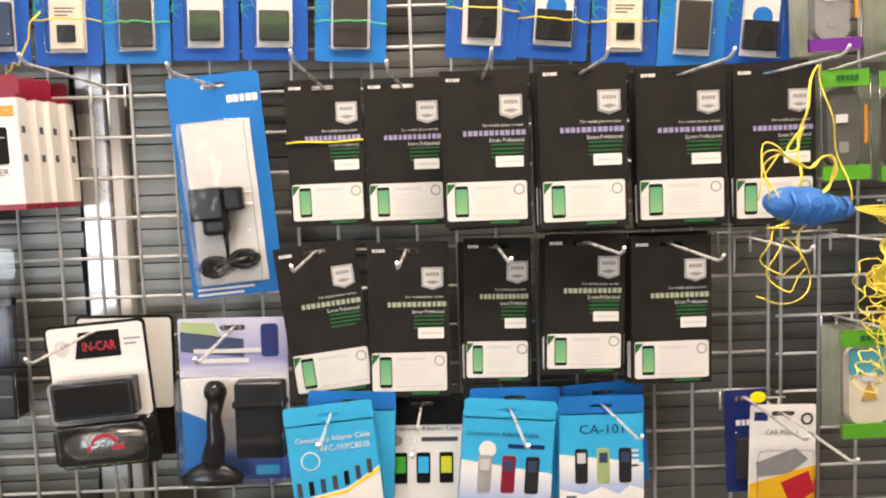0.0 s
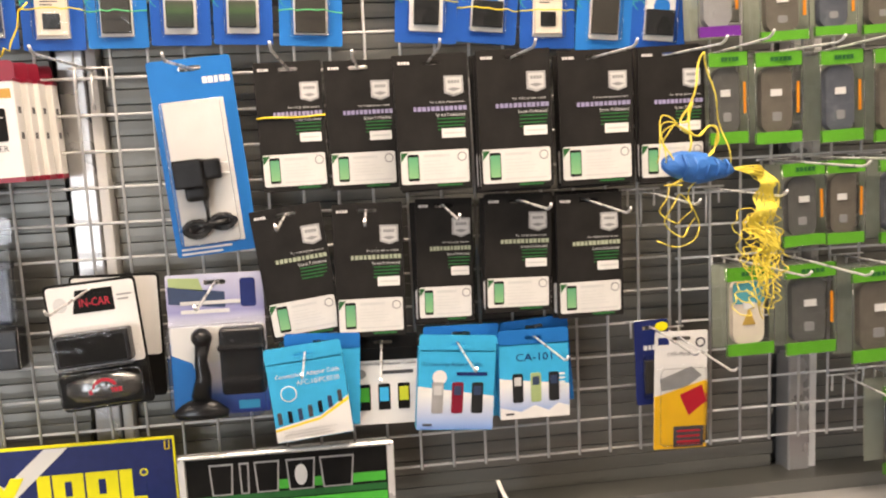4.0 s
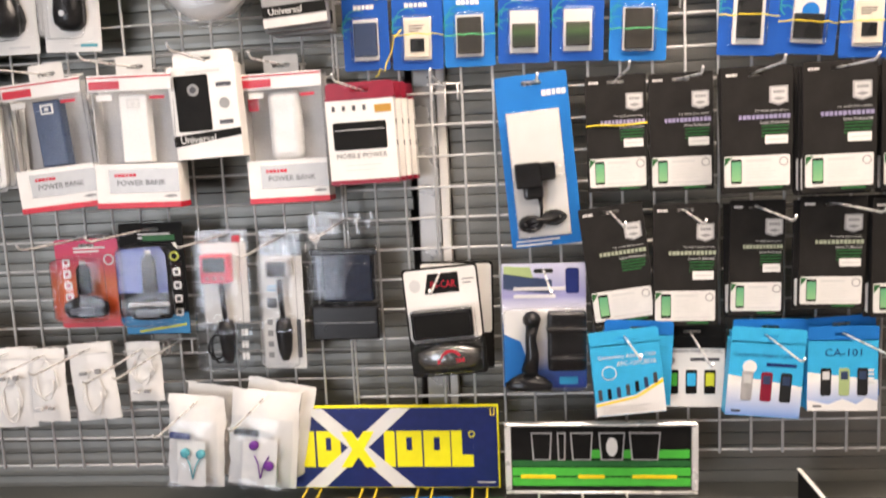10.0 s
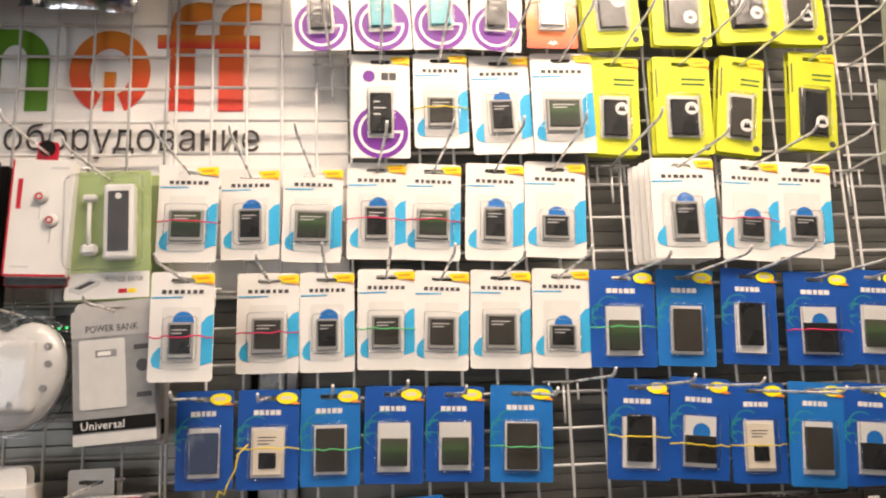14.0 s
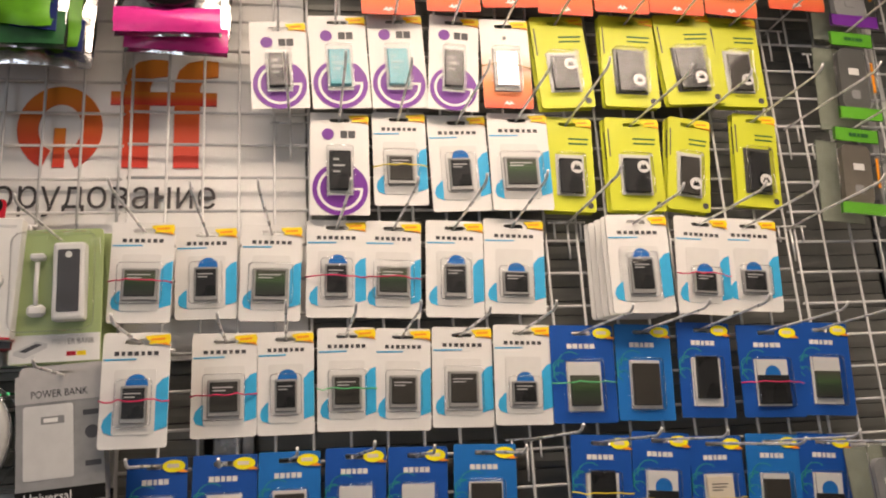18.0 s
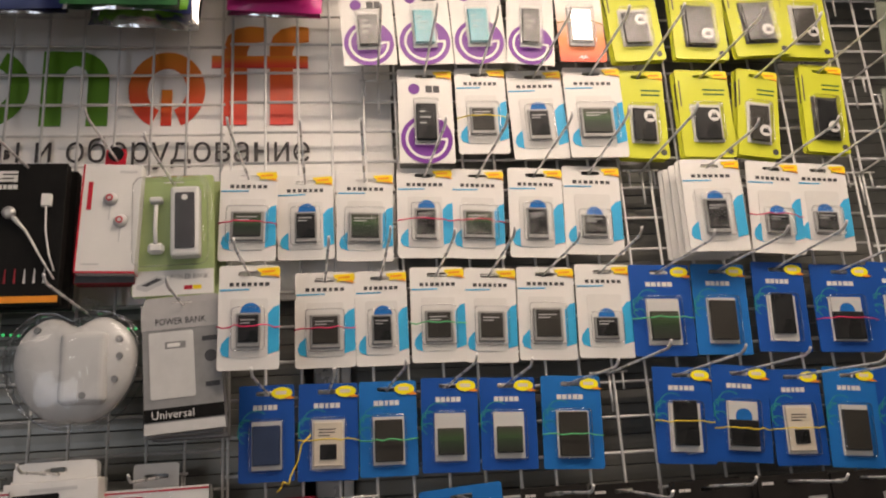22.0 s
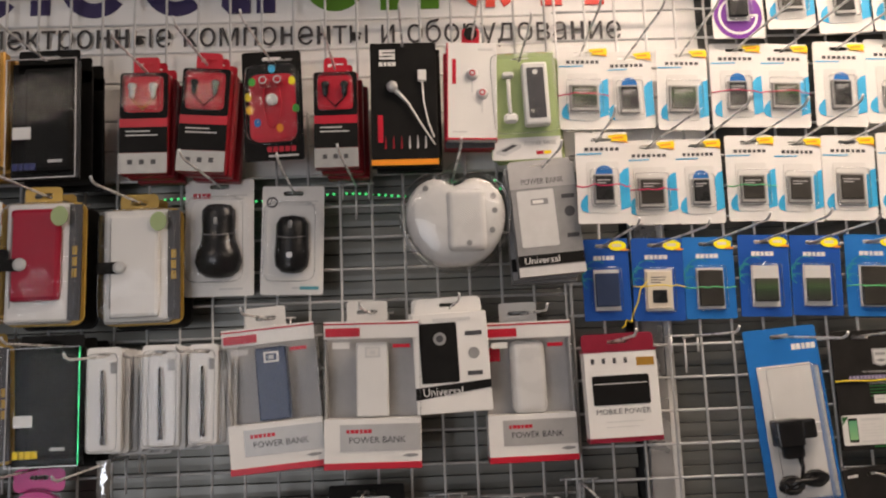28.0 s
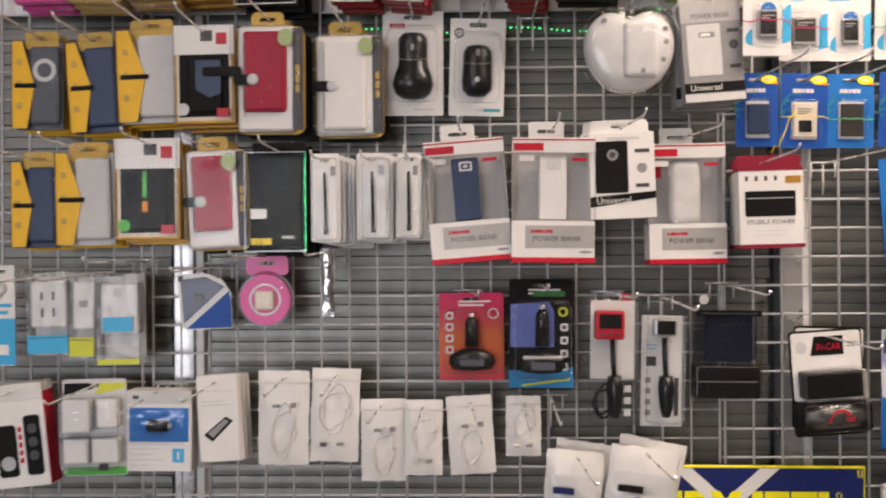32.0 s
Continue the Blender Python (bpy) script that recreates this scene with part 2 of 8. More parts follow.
    "cord": mat("yellow_rubber_cord", (0.82, 0.66, 0.10), 0.45, var=0.1),
    "tape": mat("blue_tape", (0.03, 0.14, 0.42), 0.4, var=0.15, bump=0.4, bscale=90),
    # green glint on the clear case boxes' edge, put into a metallic colour
    "holo": mat("green_edge_glint", (0.02, 0.55, 0.20), 0.12, 0.8, var=0.3),
    "foil": mat("silver_foil", (0.52, 0.52, 0.52), 0.16, 0.95, var=0.3, bump=0.8, bscale=40),
    "lilac": mat("lilac_print", (0.30, 0.27, 0.44), 0.4, var=0.05),
    "sage": mat("pale_gold_print", (0.36, 0.40, 0.29), 0.4, var=0.05),
    "mount": fade("blue_white_lilac_card", [(0, (0.02, 0.05, 0.30)), (0.14, (0.06, 0.14, 0.45)), (0.26, (0.68, 0.68, 0.74)), (0.62, (0.70, 0.70, 0.75)), (0.74, (0.24, 0.24, 0.44)), (1, (0.52, 0.53, 0.66))]),
    "crink": mat("crinkled_glossy_cover", (0.20, 0.195, 0.19), 0.15, 0.85, var=0.4, scale=70, bump=0.9, bscale=110),
    "edge": clear("cloudy_blister_edge", (0.80, 0.81, 0.82), 0.15, 0.20, 0.1, 60),
    "clear": clear("clear_plastic", (0.97, 0.975, 0.98), gloss=-0.012),
    "blister": clear("clear_blister", (0.97, 0.975, 0.98), 0.05, 0.0, 0.3, 22),
    "film": clear("crinkled_clear_film", (0.96, 0.97, 0.98), 0.05, 0.018, 0.18, 30),
    "frost": clear("cloudy_bag_film", (0.90, 0.90, 0.90), 0.3, 0.06, 0.3, 40),
    "smoked": clear("smoked_clear_plastic", (0.66, 0.68, 0.74), 0.06, 0.01, 0.06, 8),
    "lampglow": glow("lamp_diffuser_glow", (1.0, 0.92, 0.82), 6.0),
}


# ---- building helpers ----
def obj(name, bm, material, parent=None, label=""):
    me = bpy.data.meshes.new(name)
    bm.to_mesh(me)
    bm.free()
    me.materials.append(M[material] if isinstance(material, str) else material)
    ob = new(name, me)
    if parent is not None:
        ob.parent = parent
    if label:
        ob["label"] = label
    return ob


def part(name, bm, material, parent, label=""):
    return obj(name, bm, material, parent, label)


COUNT = itertools.count()


def thing(name, x, y, z, tilt, label, category, group=""):
    """An empty at a thing's place; neighbours hang a little before or behind one another."""
    y += 0.0027 * (next(COUNT) % 3)
    ob = new(name)
    ob.empty_display_size = 0.02
    ob.matrix_world = pose(x, y, z, 0, -tilt, 0)
    return tagged(ob, label, category, group)


def poly(pts, y0, y1, bm=None):
    """A plate of the outline pts (x, z), from its front y0 to its back y1."""
    bm = bm or bmesh.new()
    a = [bm.verts.new((x, y0, z)) for x, z in pts]
    b = [bm.verts.new((x, y1, z)) for x, z in pts]
    n = len(pts)
    bm.faces.new(a)
    bm.faces.new(b[::-1])
    for i in range(n):
        j = (i + 1) % n
        bm.faces.new((a[j], a[i], b[i], b[j]))
    return bm


def rect(cx, cz, w, h):
    return [(cx - w / 2, cz - h / 2), (cx + w / 2, cz - h / 2), (cx + w / 2, cz + h / 2), (cx - w / 2, cz + h / 2)]


def round_rect(cx, cz, w, h, r, n=4):
    pts = []
    for sx, sz, a0 in ((1, -1, -90), (1, 1, 0), (-1, 1, 90), (-1, -1, 180)):
        for k in range(n + 1):
            a = radians(a0 + 90 * k / n)
            pts.append((cx + sx * (w / 2 - r) + r * math.cos(a), cz + sz * (h / 2 - r) + r * math.sin(a)))
    return pts


def oval(cx, cz, rx, rz, n=22, a0=0, a1=360):
    full = abs(a1 - a0) >= 360
    m = n if full else n + 1
    return [(cx + rx * math.cos(radians(a0 + (a1 - a0) * k / n)), cz + rz * math.sin(radians(a0 + (a1 - a0) * k / n))) for k in range(m)]


def arc(cx, cz, r0, r1, a0, a1, n=16):
    """The outline of a piece of a ring."""
    return oval(cx, cz, r1, r1, n, a0, a1 - 1e-3) + oval(cx, cz, r0, r0, n, a0, a1 - 1e-3)[::-1]


def plate(pts, y0=-0.0005, y1=0.0, bm=None):
    return poly(pts, y0, y1, bm)


def dome(cx, cz, w, h, y0, y1, r=0.006, lip=0.0025):
    """A blister: rounded walls that lean in towards a rounded front."""
    bm = bmesh.new()
    loops = []
    for grow, y in ((lip, y1), (0, y1 - 0.0004), (-0.0008, y0 + r * 0.35), (-r * 0.5, y0)):
        pts = round_rect(cx, cz, w + 2 * grow, h + 2 * grow, max(0.001, r + grow), 3)
        loops.append([bm.verts.new((x, y, z)) for x, z in pts])
    for a, b in zip(loops, loops[1:]):
        for i in range(len(a)):
            j = (i + 1) % len(a)
            bm.faces.new((a[i], a[j], b[j], b[i]))
    bm.faces.new(loops[-1])
    for f in bm.faces:
        f.smooth = len(f.verts) == 4
    return bm


def blister(name, root, material, *a):
    """A clear blister with its cloudy folded edge as a part of it."""
    ob = part(name, dome(*a), material, root, "clear plastic blister")
    cx, cz, w, h, y0 = a[:5]
    r = a[6] if len(a) > 6 else 0.006
    pts = [(x, y0 + r * 0.3, z) for x, z in round_rect(cx, cz, w - 0.001, h - 0.001, r, 3)]
    part("folded_edge", tube(pts + pts[:1], 0.00055, 4), "edge", ob)
    return ob


def sheet(pts):
    """One thin sheet of clear plastic."""
    bm = bmesh.new()
    bm.faces.new([bm.verts.new(p) for p in pts])
    return bm


def box(cx, cz, w, h, y0, y1, bev=0.0008, seg=1):
    bm = bmesh.new()
    bmesh.ops.create_cube(bm, size=1)
    for v in bm.verts:
        v.co = (cx + v.co.x * w, (y0 + y1) / 2 + v.co.y * abs(y1 - y0), cz + v.co.z * h)
    if bev:
        bmesh.ops.bevel(bm, geom=bm.edges[:], offset=bev, segments=seg, affect="EDGES", profile=0.5)
    return bm


def slot_card(w, h, r, t=0.0016, sw=0.028, sh=0.006, drop=0.011):
    """A card with rounded corners and a hanging slot cut through it near its top."""
    bm = bmesh.new()
    outer, inner = round_rect(0, 0, w, h, r, 3), round_rect(0, h / 2 - drop, sw, sh, sh / 2 - 1e-4, 3)
    edges = []
    for pts in (outer, inner):
        vs = [bm.verts.new((x, 0, z)) for x, z in pts]
        edges += [bm.edges.new((vs[i], vs[(i + 1) % len(vs)])) for i in range(len(vs))]
    bmesh.ops.triangle_fill(bm, edges=edges, use_beauty=True)
    out = bmesh.ops.extrude_face_region(bm, geom=bm.faces[:])
    for v in out["geom"]:
        if isinstance(v, bmesh.types.BMVert):
            v.co.y += t
    bmesh.ops.recalc_face_normals(bm, faces=bm.faces[:])
    return bm


def tube(pts, r, n=6, bm=None, taper=None):
    bm = bm or bmesh.new()
    pts = [Vector(p) for p in pts]
    rings, side = [], None
    for i, p in enumerate(pts):
        d = (pts[min(i + 1, len(pts) - 1)] - pts[max(i - 1, 0)]).normalized()
        if side is None:
            side = d.orthogonal().normalized()
        side = (side - d * side.dot(d)).normalized()
        up = d.cross(side)
        q = r * (taper[i] if taper else 1)
        rings.append([bm.verts.new(p + q * (math.cos(math.tau * k / n) * side + math.sin(math.tau * k / n) * up)) for k in range(n)])
    for a, b in zip(rings, rings[1:]):
        for k in range(n):
            f = bm.faces.new((a[k], a[(k + 1) % n], b[(k + 1) % n], b[k]))
            f.smooth = True
    bm.faces.new(rings[0][::-1])
    bm.faces.new(rings[-1])
    return bm


def lathe(profile, cx, cz, axis_y=True, n=24, y0=0.0):
    """Turns (radius, depth) pairs round the y axis."""
    bm = bmesh.new()
    rings = [[bm.verts.new((cx + r * math.cos(math.tau * k / n), y0 + y, cz + r * math.sin(math.tau * k / n))) for k in range(n)] for r, y in profile]
    for a, b in zip(rings, rings[1:]):
        for k in range(n):
            f = bm.faces.new((a[k], a[(k + 1) % n], b[(k + 1) % n], b[k]))
            f.smooth = True
    bm.faces.new(rings[0])
    bm.faces.new(rings[-1][::-1])
    bmesh.ops.recalc_face_normals(bm, faces=bm.faces[:])
    return bm


def blocks(cx, cz, w, h, n, y0=-0.0006, gap=0.22):
    """A row of plain blocks in place of a printed name."""
    bm = bmesh.new()
    s = w / n
    for k in range(n):
        plate(rect(cx - w / 2 + s * (k + 0.5), cz, s * (1 - gap), h), y0, 0.0, bm)
    return bm


def name_bars(cx, cz, w, h, n, y0=-0.0006, gap=0.13, ink="dark", root=None):
    """A printed name as plain bars of two widths, each a part of its own."""
    s = w / n
    made = {}
    for k in range(n):
        wide = (k * 2 + n) % 3 != 0
        if wide in made:
            ob = new("name_bar", made[wide].data)
            ob.parent = root
        else:
            ob = made[wide] = part("name_bar", plate(rect(0, 0, s * (1 - gap) * (1.0 if wide else 0.74), h), y0, 0.0), ink, root)
        ob.location = (cx - w / 2 + s * (k + 0.5), 0, cz)


def lines(x0, cz, widths, pitch, th, y0=-0.0006):
    """Small print as plain bars, ranged on the left edge x0."""
    bm = bmesh.new()
    for k, w in enumerate(widths):
        plate(rect(x0 + w / 2, cz - k * pitch, w, th), y0, 0.0, bm)
    return bm


TEXTS = {}


def words(name, s, cx, cz, width, height, material, parent, y=-0.0008, thick=0.0003):
    """Readable print, stretched to its width and height."""
    if s not in TEXTS:
        cu = bpy.data.curves.new("lettering", "FONT")
        cu.body, cu.resolution_u = s, 2
        tmp = bpy.data.objects.new("lettering", cu)
        me = bpy.data.meshes.new_from_object(tmp)
        bpy.data.objects.remove(tmp)
        TEXTS[s] = [v.co.copy() for v in me.vertices], [tuple(p.vertices) for p in me.polygons]
    vs, fs = TEXTS[s]
    xs, ys = [v.x for v in vs], [v.y for v in vs]
    kx, kz = width / max(1e-6, max(xs) - min(xs)), height / max(1e-6, max(ys) - min(ys))
    me = bpy.data.meshes.new(name)
    me.from_pydata([(cx + (v.x - (min(xs) + max(xs)) / 2) * kx, y, cz + (v.y - (min(ys) + max(ys)) / 2) * kz) for v in vs], [], fs)
    me.materials.append(M[material])
    ob = new(name, me)
    ob.parent = parent
    return ob


# ---- the hook on which every pack hangs ----
HOOK = []


def hook(x, z, length=0.215, droop=0.0):
    if not HOOK:
        root = thing("display_hook", x, 0, z, 0, "chromed wire display hook clipped on the white grid", "hook", "hooks on the grid")
        pts = [(0, 0.004, 0), (0, -0.05, 0.001), (0, -0.20, 0.0), (0, -0.21, 0.003), (0, -0.215, 0.008)]
        part("prong", tube(pts, 0.0017, 7), "chrome", root)
        part("crossbar", tube([(-0.028, -0.003, 0.003), (0.028, -0.003, 0.003)], 0.0016, 6), "chrome", root)
        part("leg", tube([(0, -0.004, 0.0), (0, -0.004, -0.052)], 0.0017, 5), "chrome", root)
        a = part("leg", tube([(-0.02, -0.004, 0.003), (-0.02, -0.004, -0.022)], 0.0017, 5), "chrome", root)
        b = part("leg", tube([(0.02, -0.004, 0.003), (0.02, -0.004, -0.022)], 0.0017, 5), "chrome", root)
        root.matrix_world = pose(x, 0, z)
        HOOK.append(root)
        return root
    return copy_thing(HOOK[0], pose(x, 0, z, random.uniform(-1.5, 2.5), 0, random.uniform(-3, 3)))


def hang(x, z, w, h, tilt, drop=0.011):
    """The hook through a pack's slot."""
    a = radians(tilt)
    d = h / 2 - drop
    hook(x - d * math.sin(a), z + d * math.cos(a) + 0.0005)


# ---- the shop's shell ----
def wall_box(name, x0, x1, y0, y1, z0, z1, material, label="", kind="structure"):
    bm = bmesh.new()
    bmesh.ops.create_cube(bm, size=1)
    for v in bm.verts:
        v.co = ((x0 + x1) / 2 + v.co.x * (x1 - x0), (y0 + y1) / 2 + v.co.y * (y1 - y0), (z0 + z1) / 2 + v.co.z * (z1 - z0))
    return tagged(obj(name, bm, material), label, kind=kind)


X0, X1, YB = -2.6, 4.0, -4.2
wall_box("floor", X0, X1, YB, 0.3, -0.1, 0.0, "floor", "dark tiled shop floor")
wall_box("ceiling", X0, X1, YB, 0.3, CEIL, CEIL + 0.1, "ceiling", "pale painted ceiling")
wall_box("wall_north", X0, X1, 0.12, 0.3, 0.0, CEIL, "backing", "dark wall behind the slats")
wall_box("wall_west", X0 - 0.2, X0, YB, 0.3, 0.0, CEIL, "wall", "plain painted side wall")
wall_box("wall_east", X1, X1 + 0.2, YB, 0.3, 0.0, CEIL, "wall", "plain painted side wall")
wall_box("wall_south", X0, -2.2, YB - 0.2, YB, 0.0, CEIL, "wall", "plain painted wall beside the shop window")
wall_box("wall_south", -0.2, X1, YB - 0.2, YB, 0.0, CEIL, "wall", "plain painted wall beside the shop window")
wall_box("wall_south", -2.2, -0.2, YB - 0.2, YB, 0.0, 0.36, "wall", "plain painted wall under the shop window")
wall_box("wall_south", -2.2, -0.2, YB - 0.2, YB, 2.1, CEIL, "wall", "plain painted wall over the shop window")
for lx, ly, watts in LAMPS:
    lamp = thing("ceiling_light", lx, ly, CEIL, 0, "white fluorescent ceiling light under the ceiling", "light", "ceiling lights")
    part("frame", box(0, -0.02, 1.25, 0.04, -0.17, 0.17, 0.004), "white", lamp)
    part("diffuser", box(0, -0.045, 1.15, 0.008, -0.14, 0.14, 0.001), "lampglow", lamp)

# ---- the sign behind the grid ----
SX, SZ = -0.023, 2.138
sign = thing("shop_sign", SX, 0.021, SZ, 0, "white shop sign with coloured shapes and dark lettering", "sign")
part("board", box(0, 0, 1.94, 0.72, 0.0, 0.006, 0.001), "sign", sign)
SHAPES = []


def on_sign(name, pts, material, label=""):
    SHAPES.append(part(name, plate([(x - SX, z - SZ) for x, z in pts], -0.0010 - 0.0003 * (len(SHAPES) % 12), -0.0002), material, sign, label))


def ring(cx, cz, rx, rz, wall, a0, a1, n=30):
    """The outline of a piece of an upright oval ring."""
    return oval(cx, cz, rx, rz, n, a0, a1 - 1e-3) + oval(cx, cz, rx - wall, rz - wall, n, a0, a1 - 1e-3)[::-1]


def arch(x0, x1, z0, z1, th, material):
    r = (x1 - x0) / 2
    cx, cz = (x0 + x1) / 2, z1 - r
    on_sign("arch", [(x0, z0), (x0 + th, z0), (x0 + th, cz)] + oval(cx, cz, r - th, r - th * 0.8, 12, 180, 0.01)[1:] + [(x1 - th, z0), (x1, z0)]
            + oval(cx, cz, r, r, 10, 0, 120) + [(x0 + th, z1 - 0.004), (x0 + th, z1), (x0, z1)], material)


ZB, ZX = 2.048, 2.170
on_sign("ring", ring(0.361, 2.110, 0.0555, 0.062, 0.027, 112, 428), "sgreen", "green ring with a gap")
on_sign("bar", rect(0.360, 2.142, 0.0145, 0.056), "sgreen")
arch(0.434, 0.529, ZB, ZX, 0.030, "sgreen")
on_sign("ring", ring(0.6125, 2.106, 0.0555, 0.063, 0.027, 293, 607), "sorange", "orange ring with a gap")
on_sign("bar", rect(0.6125, 2.077, 0.015, 0.058), "sorange")
for fx in (0.695, 0.7635):
    on_sign("stem", [(fx, ZB), (fx + 0.0345, ZB), (fx + 0.0345, 2.172), (fx + 0.040, 2.186), (fx + 0.060, 2.189), (fx + 0.060, 2.213), (fx + 0.038, 2.215), (fx + 0.018, 2.210), (fx + 0.005, 2.197), (fx, 2.178)], "sorange")
    on_sign("crossbar", rect(fx + 0.020, 2.153, 0.076, 0.020), "sorange")
on_sign("stem", [(0.235, ZB), (0.265, ZB), (0.265, 2.128), (0.278, 2.146), (0.297, 2.148), (0.297, 2.170), (0.282, 2.168), (0.265, 2.158), (0.265, 2.168), (0.235, 2.168)], "sviolet")
on_sign("stem", [(0.179, 2.060), (0.190, ZB), (0.225, ZB), (0.225, 2.070), (0.208, 2.074), (0.208, 2.204), (0.179, 2.196)], "sviolet")
on_sign("crossbar", rect(0.195, 2.156, 0.069, 0.022), "sviolet")
on_sign("ring", ring(0.1065, 2.106, 0.056, 0.060, 0.025, 48, 312, 24), "sviolet", "violet open ring")
on_sign("ring", ring(-0.024, 2.106, 0.056, 0.060, 0.025, 20, 322, 24), "sviolet", "violet open ring")
on_sign("bar", rect(-0.024, 2.106, 0.094, 0.020), "sviolet")
on_sign("stem", rect(-0.110, 2.136, 0.031, 0.166), "sviolet")
on_sign("ring", ring(-0.196, 2.106, 0.056, 0.060, 0.025, 20, 322, 24), "sviolet", "violet open ring")
on_sign("bar", rect(-0.196, 2.106, 0.094, 0.020), "sviolet")


def glyph_span(s):
    cu = bpy.data.curves.new("lettering", "FONT")
    cu.body, cu.resolution_u = s, 2
    tmp = bpy.data.objects.new("lettering", cu)
    me = bpy.data.meshes.new_from_object(tmp)
    bpy.data.objects.remove(tmp)
    xs, ys = [v.co.x for v in me.vertices], [v.co.y for v in me.vertices]
    return min(xs), max(xs), min(ys), max(ys)


LINE = "Электронные компоненты и оборудование"
L0, L1, B0, B1 = glyph_span(LINE)
for i, ch in enumerate(LINE):
    if ch != " ":
        a0, a1, c0, c1 = glyph_span(ch)
        right = glyph_span(LINE[:i + 1])[1]
        kx, kz = 1.046 / (L1 - L0), 0.0545 / (B1 - B0)
        cx = 0.822 - 1.046 - SX + (right - (a1 - a0) / 2 - L0) * kx
        cz = 2.002 - SZ + ((c0 + c1) / 2 - (B0 + B1) / 2) * kz + 0.008 * (0.82 - SX - cx)
        wl, hl, sw = (a1 - a0) * kx, (c1 - c0) * kz, 0.0058
        if ch == "н":
            bm = plate(rect(cx - wl / 2 + sw / 2, cz, sw, hl), -0.0049, -0.0043)
            plate(rect(cx + wl / 2 - sw / 2, cz, sw, hl), -0.0049, -0.0043, bm)
            plate(rect(cx, cz + hl * 0.04, wl - 2 * sw, sw * 0.85), -0.0049, -0.0043, bm)
            part("letter", bm, "sink", sign)
            continue
        words("letter", ch, cx, cz, (a1 - a0) * kx, (c1 - c0) * kz, "sink", sign, y=-0.0046 - 0.0003 * (i % 2))


# ---- ledge under the slats ----
ledge = wall_box("ledge", X0, X1, -0.06, 0.12, 0.753, 0.808, "ledge", "grey metal ledge under the slatted wall")
wall_box("ledge_lip", X0, X1, -0.07, -0.06, 0.746, 0.783, "ledge", "pale front edge of the ledge")
wall_box("counter_front", X0, X1, -0.30, 0.12, 0.0, 0.738, "maroon", "dark maroon laminate base cupboard")
wall_box("kick_rail", X0, X1, 0.0, 0.06, 0.808, 0.831, "slat", "grey rail over the ledge")
for bx in (-1.275, -0.220, 0.840, 1.905, 2.96):
    p = thing("upright_post", bx, 0.03, 1.655, 0, "grey aluminium upright post between the slats", "post", "uprights of the display wall")
    hi = 1.72 if bx > 0.95 else 0.97
    part("channel", box(0, hi / 2 - 0.846, 0.036, hi, 0.0, 0.04, 0.002), "post", p)
    part("edge_strip", box(0.026, hi / 2 - 0.846, 0.014, hi, 0.006, 0.04, 0.001), "white", p, "pale edge strip")

# ---- grid panels of welded wire, 50 mm apart ----


def grid_panel(x0, cols, z0, rows, dx=0.05, dz=0.05):
    root = thing("wire_grid", x0, 0, z0, 0, "white coated wire grid panel standing before the slats", "grid", "grid panels")
    w, h = (cols - 1) * dx, (rows - 1) * dz
    bar = None
    for k in range(rows):
        if bar is None:
            bar = part("wire", tube([(-0.004, 0.002, 0), (w + 0.004, 0.002, 0)], 0.0021, 6), "wire", root)
        else:
            o = new("wire", bar.data)
            o.parent, o.location = root, (0, 0, k * dz)
    up = None
    for k in range(cols):
        if up is None:
            up = part("wire", tube([(0, -0.0018, -0.004), (0, -0.0018, h + 0.004)], 0.0021, 6), "wire", root)
        else:
            o = new("wire", up.data)
            o.parent, o.location = root, (k * dx, 0, 0)
    return root


grid_panel(-1.250, 21, 0.893, 21, 0.0484, 0.0488)
grid_panel(-0.264, 21, 0.893, 21, 0.0484, 0.0488)
grid_panel(0.711, 21, 0.911, 33, 0.0481, 0.0485)
grid_panel(1.690, 21, 0.906, 33, 0.0481, 0.0485)
grid_panel(-0.302, 21, 1.930, 12, 0.0499, 0.0480)
grid_panel(-1.316, 21, 1.930, 12, 0.0499, 0.0480)

# ---- packs: printed cards and blisters ----
BAND = {"red": "rband", "green": "gband", "yellow": "yband"}
GB = "battery packs on the grid"


def rubber_band(root, w, z, kind, depth=0.012):
    n = 10
    pts = [(-w / 2 - 0.001 + (w + 0.002) * k / n, -depth * min(1, 3.2 * min(k, n - k) / n) - 0.0012, z + random.uniform(-0.0015, 0.0015)) for k in range(n + 1)]
    part("rubber_band", tube(pts, 0.0009, 5), BAND[kind], root, kind + " rubber band round the pack")


